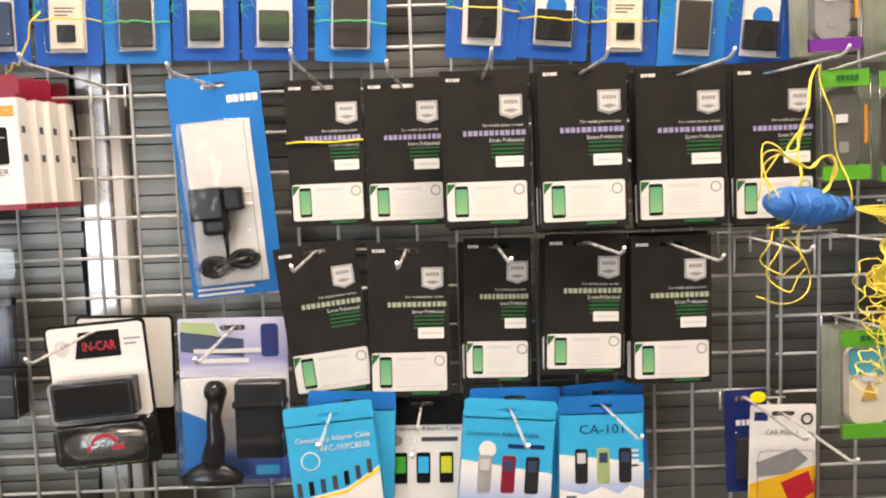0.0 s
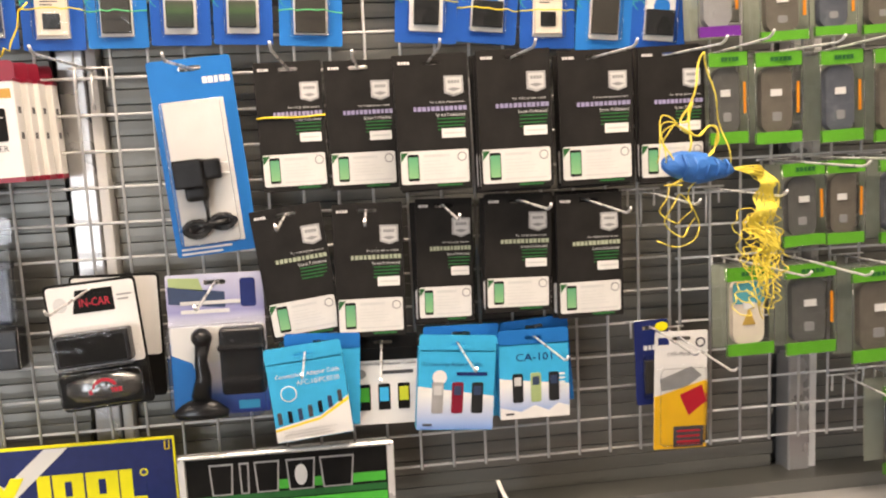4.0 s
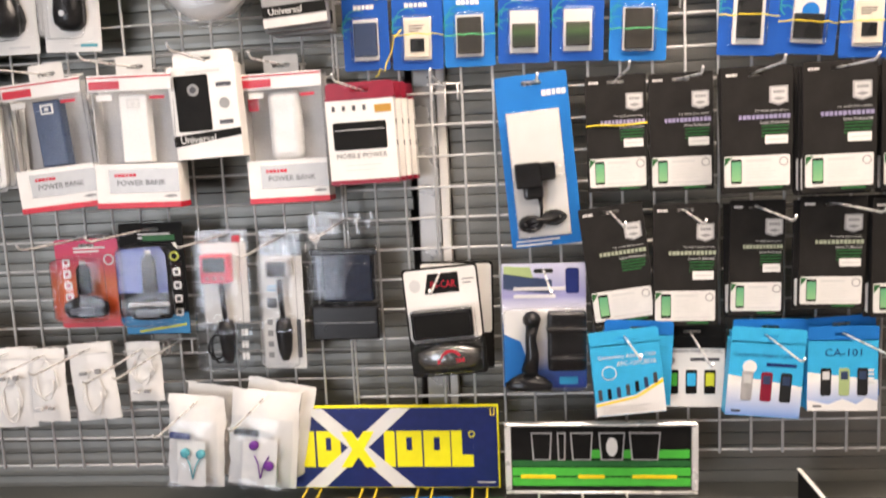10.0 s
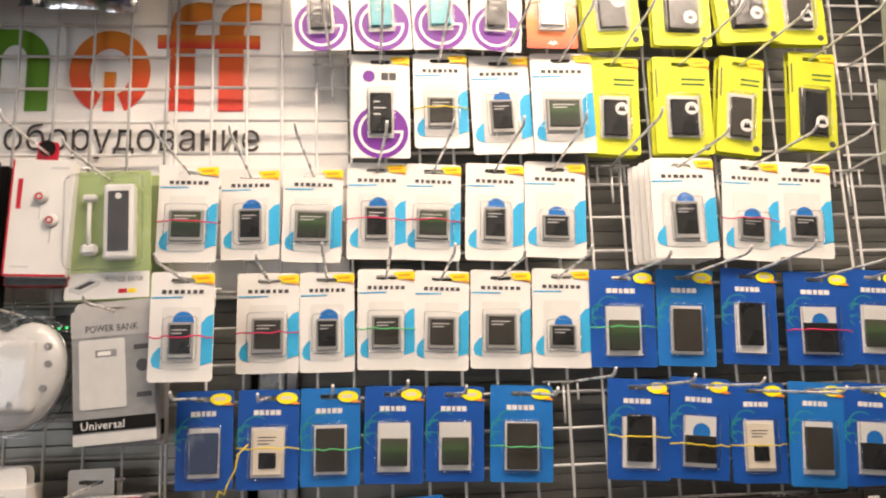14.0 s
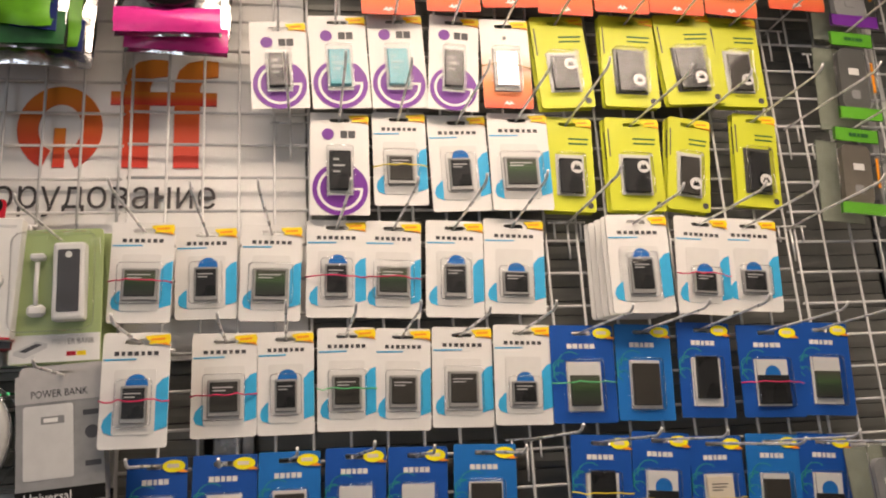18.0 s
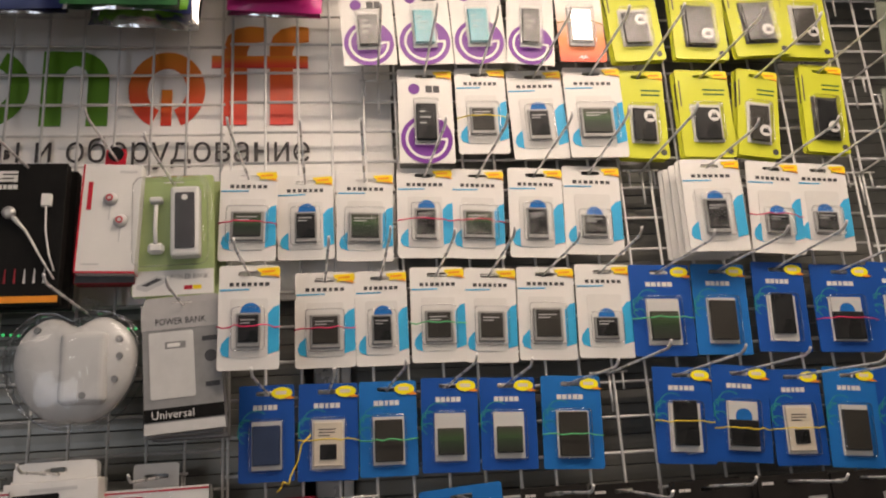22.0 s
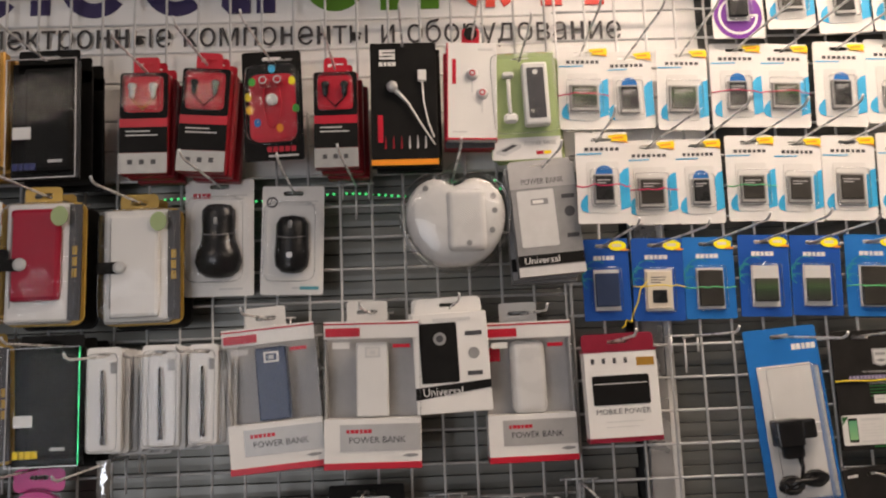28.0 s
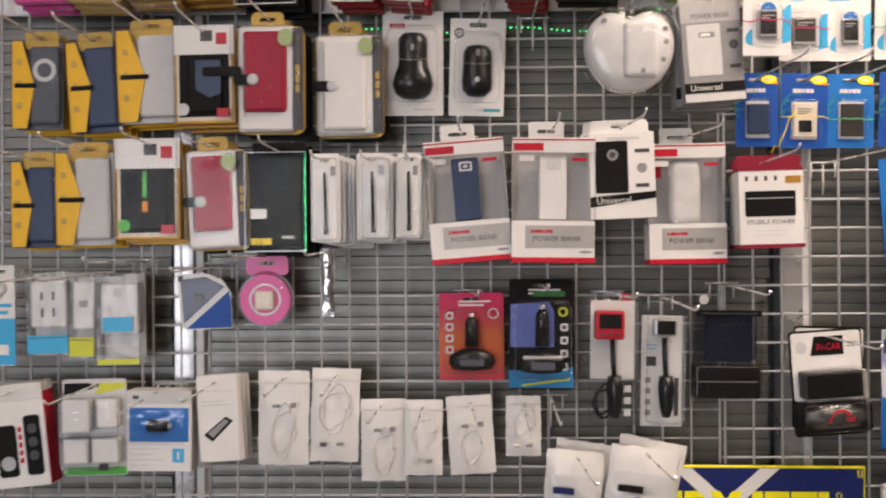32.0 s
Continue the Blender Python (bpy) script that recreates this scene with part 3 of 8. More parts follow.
def price_tag(root, w, h, oval_tag):
    if oval_tag:
        part("price_sticker", plate(oval(w / 2 - 0.016, h / 2 - 0.011, 0.0135, 0.0075), -0.0016, -0.0012), "lemon", root, "yellow oval sticker")
        part("sticker_print", plate([(w / 2 - 0.014, h / 2 - 0.0175), (w / 2 - 0.004, h / 2 - 0.015), (w / 2 + 0.002, h / 2 - 0.0185), (w / 2 - 0.007, h / 2 - 0.019)], -0.0019, -0.0014), "orange", root, "orange flame print")
        part("number_bar", plate(rect(w / 2 - 0.017, h / 2 - 0.0105, 0.014, 0.0045), -0.0019, -0.0014), "cream", root)
    else:
        flame = [(-0.0285, -0.0045), (-0.021, -0.0035), (-0.001, -0.0025), (0.0005, -0.009), (-0.0015, -0.0145), (-0.009, -0.0132), (-0.0245, -0.0138), (-0.0225, -0.0105), (-0.0262, -0.0085)]
        part("price_sticker", plate([(w / 2 + fx, h / 2 + fz) for fx, fz in flame], -0.0016, -0.0012), "yellow", root, "yellow flame-shaped sticker")
        part("sticker_print", plate([(w / 2 - 0.018, h / 2 - 0.0132), (w / 2 - 0.004, h / 2 - 0.0122), (w / 2 + 0.001, h / 2 - 0.0166), (w / 2 - 0.006, h / 2 - 0.0148)], -0.0019, -0.0014), "orange", root, "orange flame tail")
        part("number_bar", plate([(w / 2 - 0.022, h / 2 - 0.0100), (w / 2 - 0.006, h / 2 - 0.0090), (w / 2 - 0.006, h / 2 - 0.0062), (w / 2 - 0.022, h / 2 - 0.0074)], -0.0019, -0.0014), "orange", root)


def cell(root, cx, cz, w, h, material="bat", disc=False):
    """A flat phone battery in its clear blister."""
    if disc:
        part("round_label", plate(oval(cx + 0.002, cz + h * 0.52, 0.0125, 0.0125), -0.0012, -0.0008), "bluec", root, "blue round print behind the battery")
    part("battery_edge", box(cx, cz, w, h, -0.006, -0.001, 0.0012), "rim", root, "pale rim of the battery")
    part("battery", box(cx, cz + h * 0.03, w * 0.84, h * 0.80, -0.0075, -0.0045, 0.0008), material, root, "dark flat phone battery")
    part("battery_print", lines(cx - w * 0.34, cz + h * 0.28, (w * 0.62, w * 0.4), 0.004, 0.0012, -0.0081), "lgrey", root)
    blister("blister", root, "blister", cx, cz + 0.001, w + 0.012, h + 0.012, -0.0115, -0.0006, 0.005)


def batt_blue(x, y, z, w, h, tilt, style=1, band="", stack=0):
    root = thing("battery_pack", x, y, z, tilt, "white battery card with cyan wave, grey battery under clear blister", "battery pack", GB)
    part("card", slot_card(w, h, 0.004), "white", root)
    s = w / 0.08
    name_bars(0, h * 0.315, w * 0.68, 0.0048, 7, gap=0.3, ink="dark", root=root)
    part("rule", plate([(-w * 0.48, h * 0.268), (0.0, h * 0.272), (0.0, h * 0.260), (-w * 0.48, h * 0.254)], -0.0007, 0), "cyan", root)
    wave = [(x * w, z * h) for x, z in ((-0.22, -0.17), (-0.34, -0.19), (-0.43, -0.25), (-0.455, -0.31), (-0.42, -0.36), (-0.3, -0.385), (0, -0.385), (0.3, -0.36), (0.495, -0.325), (0.495, 0.11), (0.40, 0.09), (0.30, 0.02), (0.2, -0.04))]
    part("wave", plate(wave, -0.0008, 0), "cyan", root, "cyan printed wave")
    bw, bh = {1: (0.040, 0.046), 2: (0.031, 0.046), 3: (0.046, 0.044), 4: (0.035, 0.031)}[style]
    cz = -h * 0.13 - (0.008 if style == 4 else 0)
    part("window", plate(round_rect(0, -h * 0.105, w * 0.62, h * 0.56, 0.003), -0.0010, 0), "paper", root)
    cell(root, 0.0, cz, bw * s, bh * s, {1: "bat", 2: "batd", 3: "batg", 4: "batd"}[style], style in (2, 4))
    price_tag(root, w, h, False)
    if band:
        rubber_band(root, w, -h * 0.10, band)
    hang(x, z, w, h, tilt)
    for k in range(stack):
        r2 = thing("battery_pack", x - 0.004 * (k + 1), y + 0.012 * (k + 1), z - 0.001, tilt, "white battery card hanging behind others on one hook", "battery pack", GB)
        part("card", slot_card(w, h, 0.004), "white", r2)
        blister("blister", r2, "blister", 0, -h * 0.1, w * 0.6, h * 0.5, -0.008, -0.0006, 0.004)


def batt_navy(x, y, z, w, h, tilt, style=1, band=""):
    root = thing("battery_pack", x, y, z, tilt, "royal blue battery card with white tray under clear blister", "battery pack", GB)
    part("card", slot_card(w, h, 0.003), "bluec" if style == 2 else "blue", root)
    s = w / 0.08
    name_bars(-0.002, h / 2 - 0.029, 0.036 * s, 0.0065, 5, gap=0.15, ink="white", root=root)
    for ax, az, r, a0, a1 in ((-0.36, 0.06, 0.010, 60, 250), (-0.30, 0.01, 0.015, 90, 240), (-0.20, 0.09, 0.017, 50, 190), (-0.38, -0.06, 0.009, 20, 170)):
        part("arc_print", plate(arc(ax * w, az * h, r, r + 0.0011, a0, a1, 10), -0.0007, 0), "agreen", root, "green printed arc")
    tray = "paper" if style != 3 else "white"
    tw, th = w * 0.54, h * 0.50
    cz = -h * 0.13
    part("tray", plate(rect(0, cz, tw, th), -0.0012, 0), tray, root, "white tray")
    # batg carries its green sheen in the colour
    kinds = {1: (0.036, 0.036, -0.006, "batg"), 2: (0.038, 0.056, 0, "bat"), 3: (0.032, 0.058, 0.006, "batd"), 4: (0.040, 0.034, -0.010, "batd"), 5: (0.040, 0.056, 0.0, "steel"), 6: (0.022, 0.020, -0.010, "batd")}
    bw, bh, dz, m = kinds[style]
    if style == 4:
        part("round_label", plate(oval(0.002, cz + 0.012, 0.012, 0.012), -0.0018, -0.0013), "bluec", root, "blue round print")
    if style == 6:
        part("inner_card", box(0, cz, tw * 0.9, th * 0.9, -0.005, -0.001, 0.001), "cream", root, "cream card under the battery")
        part("small_print", lines(-tw * 0.3, cz + th * 0.3, (tw * 0.55, tw * 0.5, tw * 0.35), 0.004, 0.0014, -0.0056), "dark", root)
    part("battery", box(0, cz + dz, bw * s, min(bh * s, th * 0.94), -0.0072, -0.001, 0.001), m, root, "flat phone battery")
    blister("blister", root, "blister", 0, cz, tw + 0.005, th + 0.005, -0.0110, -0.0006, 0.005)
    price_tag(root, w, h, True)
    if band:
        rubber_band(root, w, cz + random.uniform(-0.004, 0.008), band)
    hang(x, z, w, h, tilt)


def batt_purple(x, y, z, w, h, tilt, bat="dark"):
    root = thing("battery_pack", x, y, z, tilt, "white battery card with purple disc, small battery under blister", "battery pack", GB)
    part("card", slot_card(w, h, 0.002), "white", root)
    r = w * 0.47
    cz = -h / 2 + r * 0.98
    part("disc", plate(oval(0, cz, r, r, 30), -0.0007, 0), "purple", root, "purple printed disc")
    part("ring", plate(arc(0, cz, r * 0.72, r * 0.82, 62, 360, 30), -0.0010, 0), "white", root, "white printed ring")
    part("ring_bar", plate(rect(r * 0.56, cz, r * 0.5, r * 0.09), -0.0011, 0), "white", root)
    part("round_mark", plate(oval(-w * 0.2, h / 2 - 0.032, 0.0085, 0.0085), -0.0007, 0), "purple", root)
    name_bars(w * 0.14, h / 2 - 0.032, 0.022, 0.011, 2, ink="dark", root=root)
    bz = -h * 0.08
    part("tray", plate(rect(0, bz, w * 0.44, h * 0.46), -0.0014, 0), "lgrey", root)
    part("battery", box(0, bz, w * 0.36, h * 0.38, -0.008, -0.001, 0.001), "batd" if bat == "dark" else "teal", root, "flat phone battery" if bat == "dark" else "teal flat phone battery")
    part("battery_print", lines(-w * 0.12, bz + h * 0.10, (w * 0.1, w * 0.2, w * 0.12), 0.009, 0.002, -0.0086), "lgrey", root)
    blister("blister", root, "blister", 0, bz, w * 0.46, h * 0.48, -0.0115, -0.0006, 0.004)
    price_tag(root, w, h, False)
    hang(x, z, w, h, tilt)


def batt_lime(x, y, z, w, h, tilt, style=1):
    root = thing("battery_pack", x, y, z, tilt, "lime yellow battery card, black battery in a clear blister", "battery pack", GB)
    part("card", slot_card(w, h, 0.004), "lime", root)
    part("side_print", plate(rect(-w * 0.44, h * 0.22, 0.0018, h * 0.3), -0.0006, 0), "dark", root)
    part("small_print", lines(w * 0.0, h * 0.27, (w * 0.42, w * 0.40), 0.0075, 0.0024), "dgreen", root)
    cz = -h * 0.12
    bw, bh, m = {1: (w * 0.46, h * 0.36, "batd"), 2: (w * 0.44, h * 0.40, "bat"), 3: (w * 0.48, h * 0.42, "batd")}[style]
    part("tray", plate(rect(0, cz, bw + 0.009, bh + 0.010), -0.0012, 0), "lgrey" if style != 3 else "dark", root)
    part("battery", box(0, cz - 0.002, bw, bh, -0.007, -0.001, 0.001), m, root, "flat phone battery")
    part("round_mark", plate(oval(bw * 0.25, cz + bh * (0.2 if style == 1 else -0.25), 0.0095, 0.0095), -0.0078, -0.007), "white", root, "white round mark on the battery")
    part("mark_print", plate([(bw * 0.25 - 0.006, cz + bh * (0.2 if style == 1 else -0.25) - 0.004), (bw * 0.25 - 0.002, cz + bh * (0.2 if style == 1 else -0.25) + 0.005), (bw * 0.25, cz + bh * (0.2 if style == 1 else -0.25)), (bw * 0.25 + 0.002, cz + bh * (0.2 if style == 1 else -0.25) + 0.005), (bw * 0.25 + 0.006, cz + bh * (0.2 if style == 1 else -0.25) - 0.004)], -0.0082, -0.0078), "batd", root)
    part("corner_mark", plate(oval(w * 0.38, -h * 0.43, 0.0048, 0.0048, 14), -0.0006, 0), "dark", root)
    blister("blister", root, "blister", 0, cz, bw + 0.010, bh + 0.012, -0.0115, -0.0006, 0.005)
    price_tag(root, w, h, False)
    hang(x, z, w, h, tilt)
    for k in range(2 if style != 3 else 1):
        r2 = thing("battery_pack", x - 0.0016 * (k + 1), y + 0.006 * (k + 1), z - 0.001 * k, tilt + 0.3 * k, "lime yellow battery card hanging behind others", "battery pack", GB)
        part("card", slot_card(w, h, 0.004), "lime", r2)
        part("side_print", plate(rect(-w * 0.44, h * 0.22, 0.0018, h * 0.3), -0.0006, 0), "dark", r2)


def batt_orange(x, y, z, w, h, tilt, style=1):
    root = thing("battery_pack", x, y, z, tilt, "white battery card fading to orange, silver battery in blister", "battery pack", GB)
    part("card", slot_card(w, h, 0.003), "fadeor", root)
    part("mark", plate(oval(0, h / 2 - 0.030, 0.003, 0.003, 12), -0.0006, 0), "grey", root)
    part("mark", plate([(-0.008, -h * 0.46), (-0.002, -h * 0.42), (0.0, -h * 0.45), (0.003, -h * 0.42), (0.008, -h * 0.46), (0.004, -h * 0.455), (0.0, -h * 0.47), (-0.004, -h * 0.455)], -0.0006, 0), "white", root)
    cz = -h * 0.08
    part("tray", plate(rect(0, cz, w * 0.54, h * 0.48), -0.0012, 0), "dark", root)
    part("inner_card", plate(rect(0, cz, w * 0.52, h * 0.46), -0.0018, -0.0010), "paper", root)
    part("battery", box(0, cz, w * 0.44, h * 0.38, -0.007, -0.001, 0.001), "foilbat" if style == 1 else "grey", root, "silver flat phone battery")
    part("rubber_band", tube([(-w / 2 - 0.001, 0.0, cz + 0.006), (-w * 0.2, -0.012, cz + 0.005), (w * 0.2, -0.012, cz + 0.003), (w / 2 + 0.001, 0.0, cz + 0.004)], 0.0008, 5), "kraft", root, "thin brown rubber band")
    blister("blister", root, "blister", 0, cz, w * 0.56, h * 0.50, -0.0115, -0.0006, 0.005)
    price_tag(root, w, h, False)
    hang(x, z, w, h, tilt)


def film_pack(x, y, z, w, h, tilt, style=1, band=0, stack=0):
    root = thing("screen_film_pack", x, y, z, tilt, "black card envelope of phone screen film with a white label", "screen film", "screen film packs on the grid")
    part("card", slot_card(w, h, 0.0015, 0.003, 0.026, 0.005, 0.010), "filmcard", root)
    name_bars(-w * 0.36, h / 2 - 0.010, w * 0.16, 0.0035, 4, ink="paper", root=root)
    sx, sz = w * 0.30, h * 0.265
    part("shield", plate([(sx - 0.0125, sz + 0.013), (sx + 0.0125, sz + 0.013), (sx + 0.0125, sz - 0.009), (sx, sz - 0.0135), (sx - 0.0125, sz - 0.009)], -0.0007, 0), "silver", root, "silver printed shield")
    part("shield_inside", plate([(sx - 0.0113, sz + 0.0118), (sx + 0.0113, sz + 0.0118), (sx + 0.0113, sz - 0.0083), (sx, sz - 0.0122), (sx - 0.0113, sz - 0.0083)], -0.0010, 0), "grey", root)
    part("shield_face", plate([(sx - 0.0105, sz + 0.011), (sx + 0.0105, sz + 0.011), (sx + 0.0105, sz - 0.0076), (sx, sz - 0.0112), (sx - 0.0105, sz - 0.0076)], -0.0013, 0), "lgrey", root)
    part("shield_print", blocks(sx, sz + 0.005, 0.016, 0.004, 4, -0.0016), "grey", root)
    part("shield_wing", plate([(sx - 0.009, sz - 0.004), (sx, sz - 0.007), (sx + 0.009, sz - 0.004), (sx, sz - 0.002)], -0.0016, 0), "grey", root)
    words("lettering", "For mobile phone screen", w * 0.20, h * 0.146, w * 0.46, 0.0042, "lgrey", root)
    name_bars(w * 0.10, h * 0.100, w * 0.74, 0.0056, 12, gap=0.2, ink="lilac" if z > 1.3 else "sage", root=root)
    words("lettering", "Screen Professional", w * 0.24, h * 0.054, w * 0.40, 0.0045, "lgrey", root)
    part("small_print", lines(w * 0.06, h * 0.024, (w * 0.38, w * 0.38, w * 0.36, w * 0.30), 0.0046, 0.0017), "dgreen", root)
    lz, lh = -h * 0.335, h * 0.25
    part("label", plate(round_rect(-w * 0.005, lz, w * 0.93, lh, 0.003), -0.0009, 0), "paper", root, "white label with a phone picture")
    if style == 1:
        part("price_sticker", plate(round_rect(w * 0.27, -h * 0.085, w * 0.32, h * 0.07, 0.001), -0.0009, 0), "white", root, "white price sticker")
        part("sticker_print", lines(w * 0.14, -h * 0.085, (w * 0.26,), 0.004, 0.0022, -0.0012), "lgrey", root)
    px = -w * 0.30
    part("phone_picture", plate(round_rect(px, lz, w * 0.155, lh * 0.80, 0.002), -0.0012, 0), "black", root)
    part("phone_screen", plate(rect(px, lz, w * 0.135, lh * 0.64), -0.0014, 0), "phone", root)
    part("corner_print", plate([(-w * 0.465, lz + lh * 0.46), (-w * 0.36, lz + lh * 0.46), (-w * 0.465, lz + lh * 0.18)], -0.0013, 0), "dgreen", root)
    part("label_title", plate(rect(w * 0.02, lz + lh * 0.34, w * 0.36, 0.0034), -0.0012, 0), "lgrey", root)
    part("small_print", lines(-w * 0.17, lz + lh * 0.18, (w * 0.24, w * 0.34, w * 0.42, w * 0.40, w * 0.45), 0.0042, 0.0008, -0.0012), "lgrey", root)
    part("small_print", lines(-w * 0.17, lz - lh * 0.38, (w * 0.58,), 0.004, 0.002, -0.0012), "lgrey", root)
    part("stamp", plate(arc(w * 0.37, lz + lh * 0.28, 0.0048, 0.0062, 0, 360, 18), -0.0012, 0), "grey", root)
    part("foot_print", lines(w * 0.02, -h * 0.475, (w * 0.34,), 0.004, 0.003), "dgreen", root)
    if band:
        n = 8
        part("rubber_band", tube([(-w / 2 - 0.001 + (w + 0.002) * k / n, -0.0018, h * 0.075 + 0.0008 * math.sin(k)) for k in range(n + 1)], 0.0013, 5), "yband", root, "yellow rubber band")
    hang(x, z, w, h, tilt, 0.010)
    for k in range(stack):
        dx, dz = random.uniform(-0.006, 0.006), random.uniform(-0.005, 0.003)
        r2 = thing("screen_film_pack", x + dx, y + 0.009 * (k + 1), z + dz, tilt + random.uniform(-1.5, 1.5), "black card envelope of screen film hanging behind others", "screen film", "screen film packs on the grid")
        part("card", slot_card(w, h, 0.0015, 0.003, 0.026, 0.008, 0.010), "filmcard", r2)
        part("label", plate(round_rect(0, lz, w * 0.95, lh, 0.003), -0.0009, 0), "paper", r2)


# ---- chargers, holders and other packs ----
def pillow(cx, cz, w, h, depth, wrinkle=0.003, nx=10, nz=14, y0=0.0, seed=0):
    """A soft bag: two skins that bulge in the middle, with creases."""
    bm = bmesh.new()
    sheets = []
    for side in (-1, 1):
        g = []
        for j in range(nz + 1):
            row = []
            for i in range(nx + 1):
                u, v = i / nx, j / nz
                e = math.sin(math.pi * u) ** 0.6 * math.sin(math.pi * v) ** 0.6
                p = Vector((u * 9 + seed * 3.1, v * 9, seed * 1.7 + side))
                c = noise.noise(p) * wrinkle + noise.noise(p * 2.3) * wrinkle * 0.5
                row.append(bm.verts.new((cx + (u - 0.5) * w + 0.4 * c, y0 + side * (depth / 2 * e + 0.0004) + c * (0.3 + e), cz + (v - 0.5) * h + 0.4 * c)))
            g.append(row)
        sheets.append(g)
        for j in range(nz):
            for i in range(nx):
                q = (g[j][i], g[j][i + 1], g[j + 1][i + 1], g[j + 1][i])
                f = bm.faces.new(q if side < 0 else q[::-1])
                f.smooth = True
    return bm


def blob(profile, n=20, cx=0.0, cz=0.0, y0=0.0, flat=0.5):
    """A rounded solid from (z, half width) steps, flattened in depth."""
    bm = bmesh.new()
    rings = []
    for z, r in profile:
        rings.append([bm.verts.new((cx + r * math.cos(math.tau * k / n), y0 + flat * r * math.sin(math.tau * k / n), cz + z)) for k in range(n)])
    for a, b in zip(rings, rings[1:]):
        for k in range(n):
            f = bm.faces.new((a[k], a[(k + 1) % n], b[(k + 1) % n], b[k]))
            f.smooth = True
    bm.faces.new(rings[0][::-1])
    bm.faces.new(rings[-1])
    bmesh.ops.recalc_face_normals(bm, faces=bm.faces[:])
    return bm


def clear_box(root, cx, cz, w, h, y0, y1, material="clear"):
    """The clear sides and front of a plastic box."""
    x0, x1, z0, z1 = cx - w / 2, cx + w / 2, cz - h / 2, cz + h / 2
    part("clear_front", sheet([(x0, y0, z0), (x1, y0, z0), (x1, y0, z1), (x0, y0, z1)]), material, root, "clear plastic front")
    for xs in (x0, x1):
        part("clear_side", sheet([(xs, y0, z0), (xs, y1, z0), (xs, y1, z1), (xs, y0, z1)]), material, root, "clear plastic side")
    part("clear_top", sheet([(x0, y0, z1), (x1, y0, z1), (x1, y1, z1), (x0, y1, z1)]), material, root, "clear plastic top")
    for xs in (x0, x1):
        part("folded_edge", tube([(xs, y0, z0), (xs, y0, z1)], 0.0006, 4), "edge", root, "cloudy folded edge")


def coil(cx, cz, rx, rz, y, turns, r, material, root, name="cable"):
    pts = [(cx + rx * math.cos(a) * (1 + 0.22 * math.sin(1.37 * a)), y - 0.002 * math.sin(2.1 * a), cz + rz * math.sin(a) * (1 + 0.3 * math.cos(1.73 * a))) for a in [math.tau * turns * k / (14 * turns) for k in range(int(14 * turns) + 1)]]
    part(name, tube(pts, r, 5), material, root)


def charger_card(x, y, z, w, h, tilt):
    root = thing("charger_card", x, y, z, tilt, "tall blue card with a black plug charger in a white window", "phone charger")
    part("card", slot_card(w, h, 0.004, 0.002, 0.03, 0.007, 0.013), "bluec", root)
    name_bars(w * 0.30, h * 0.385, w * 0.34, 0.0085, 5, gap=0.14, ink="white", root=root)
    tz, th = -h * 0.075, h * 0.735
    part("window", plate(rect(-w * 0.02, tz, w * 0.74, th), -0.001, 0), "paper", root, "white tray")
    part("charger_body", box(-w * 0.17, -h * 0.075, w * 0.36, h * 0.145, -0.027, -0.001, 0.003, 2), "blackp", root, "black charger body")
    part("charger_neck", box(-w * 0.12, -h * 0.175, w * 0.28, h * 0.085, -0.020, -0.001, 0.006, 3), "blackp", root)
    part("plug", box(w * 0.10, -h * 0.062, w * 0.22, h * 0.105, -0.022, -0.003, 0.004, 2), "blackp", root, "black two-pin plug")
    for s in (-1, 1):
        part("plug_pin", tube([(w * 0.20, -0.012, -h * 0.065 + s * h * 0.026), (w * 0.30, -0.012, -h * 0.065 + s * h * 0.026)], 0.0018, 6), "chrome", root)
    part("cable_stem", tube([(-w * 0.04, -0.01, -h * 0.2), (-w * 0.03, -0.012, -h * 0.27), (-w * 0.05, -0.008, -h * 0.33)], 0.0028, 6, taper=(1.6, 1, 0.8)), "blackp", root)
    coil(-w * 0.20, -h * 0.360, w * 0.14, h * 0.036, -0.008, 7, 0.0021, "blackp", root)
    coil(w * 0.13, -h * 0.335, w * 0.14, h * 0.032, -0.009, 7, 0.0021, "blackp", root)
    part("cable_bunch", tube([(-w * 0.26, -0.009, -h * 0.362), (-w * 0.10, -0.011, -h * 0.340), (w * 0.04, -0.011, -h * 0.342), (w * 0.20, -0.009, -h * 0.334)], 0.0042, 8, taper=(1.3, 0.9, 0.9, 1.4)), "blackp", root, "bunched black lead")
    part("cable_tie", box(-w * 0.03, -h * 0.342, 0.006, 0.010, -0.013, -0.003, 0.001), "blackp", root)
    blister("blister", root, "blister", -w * 0.02, tz, w * 0.72, th * 0.985, -0.030, -0.0008, 0.006)
    part("small_print", lines(-w * 0.44, -h * 0.462, (w * 0.62, w * 0.5), 0.006, 0.0028), "white", root)
    hang(x, z, w, h, tilt, 0.013)


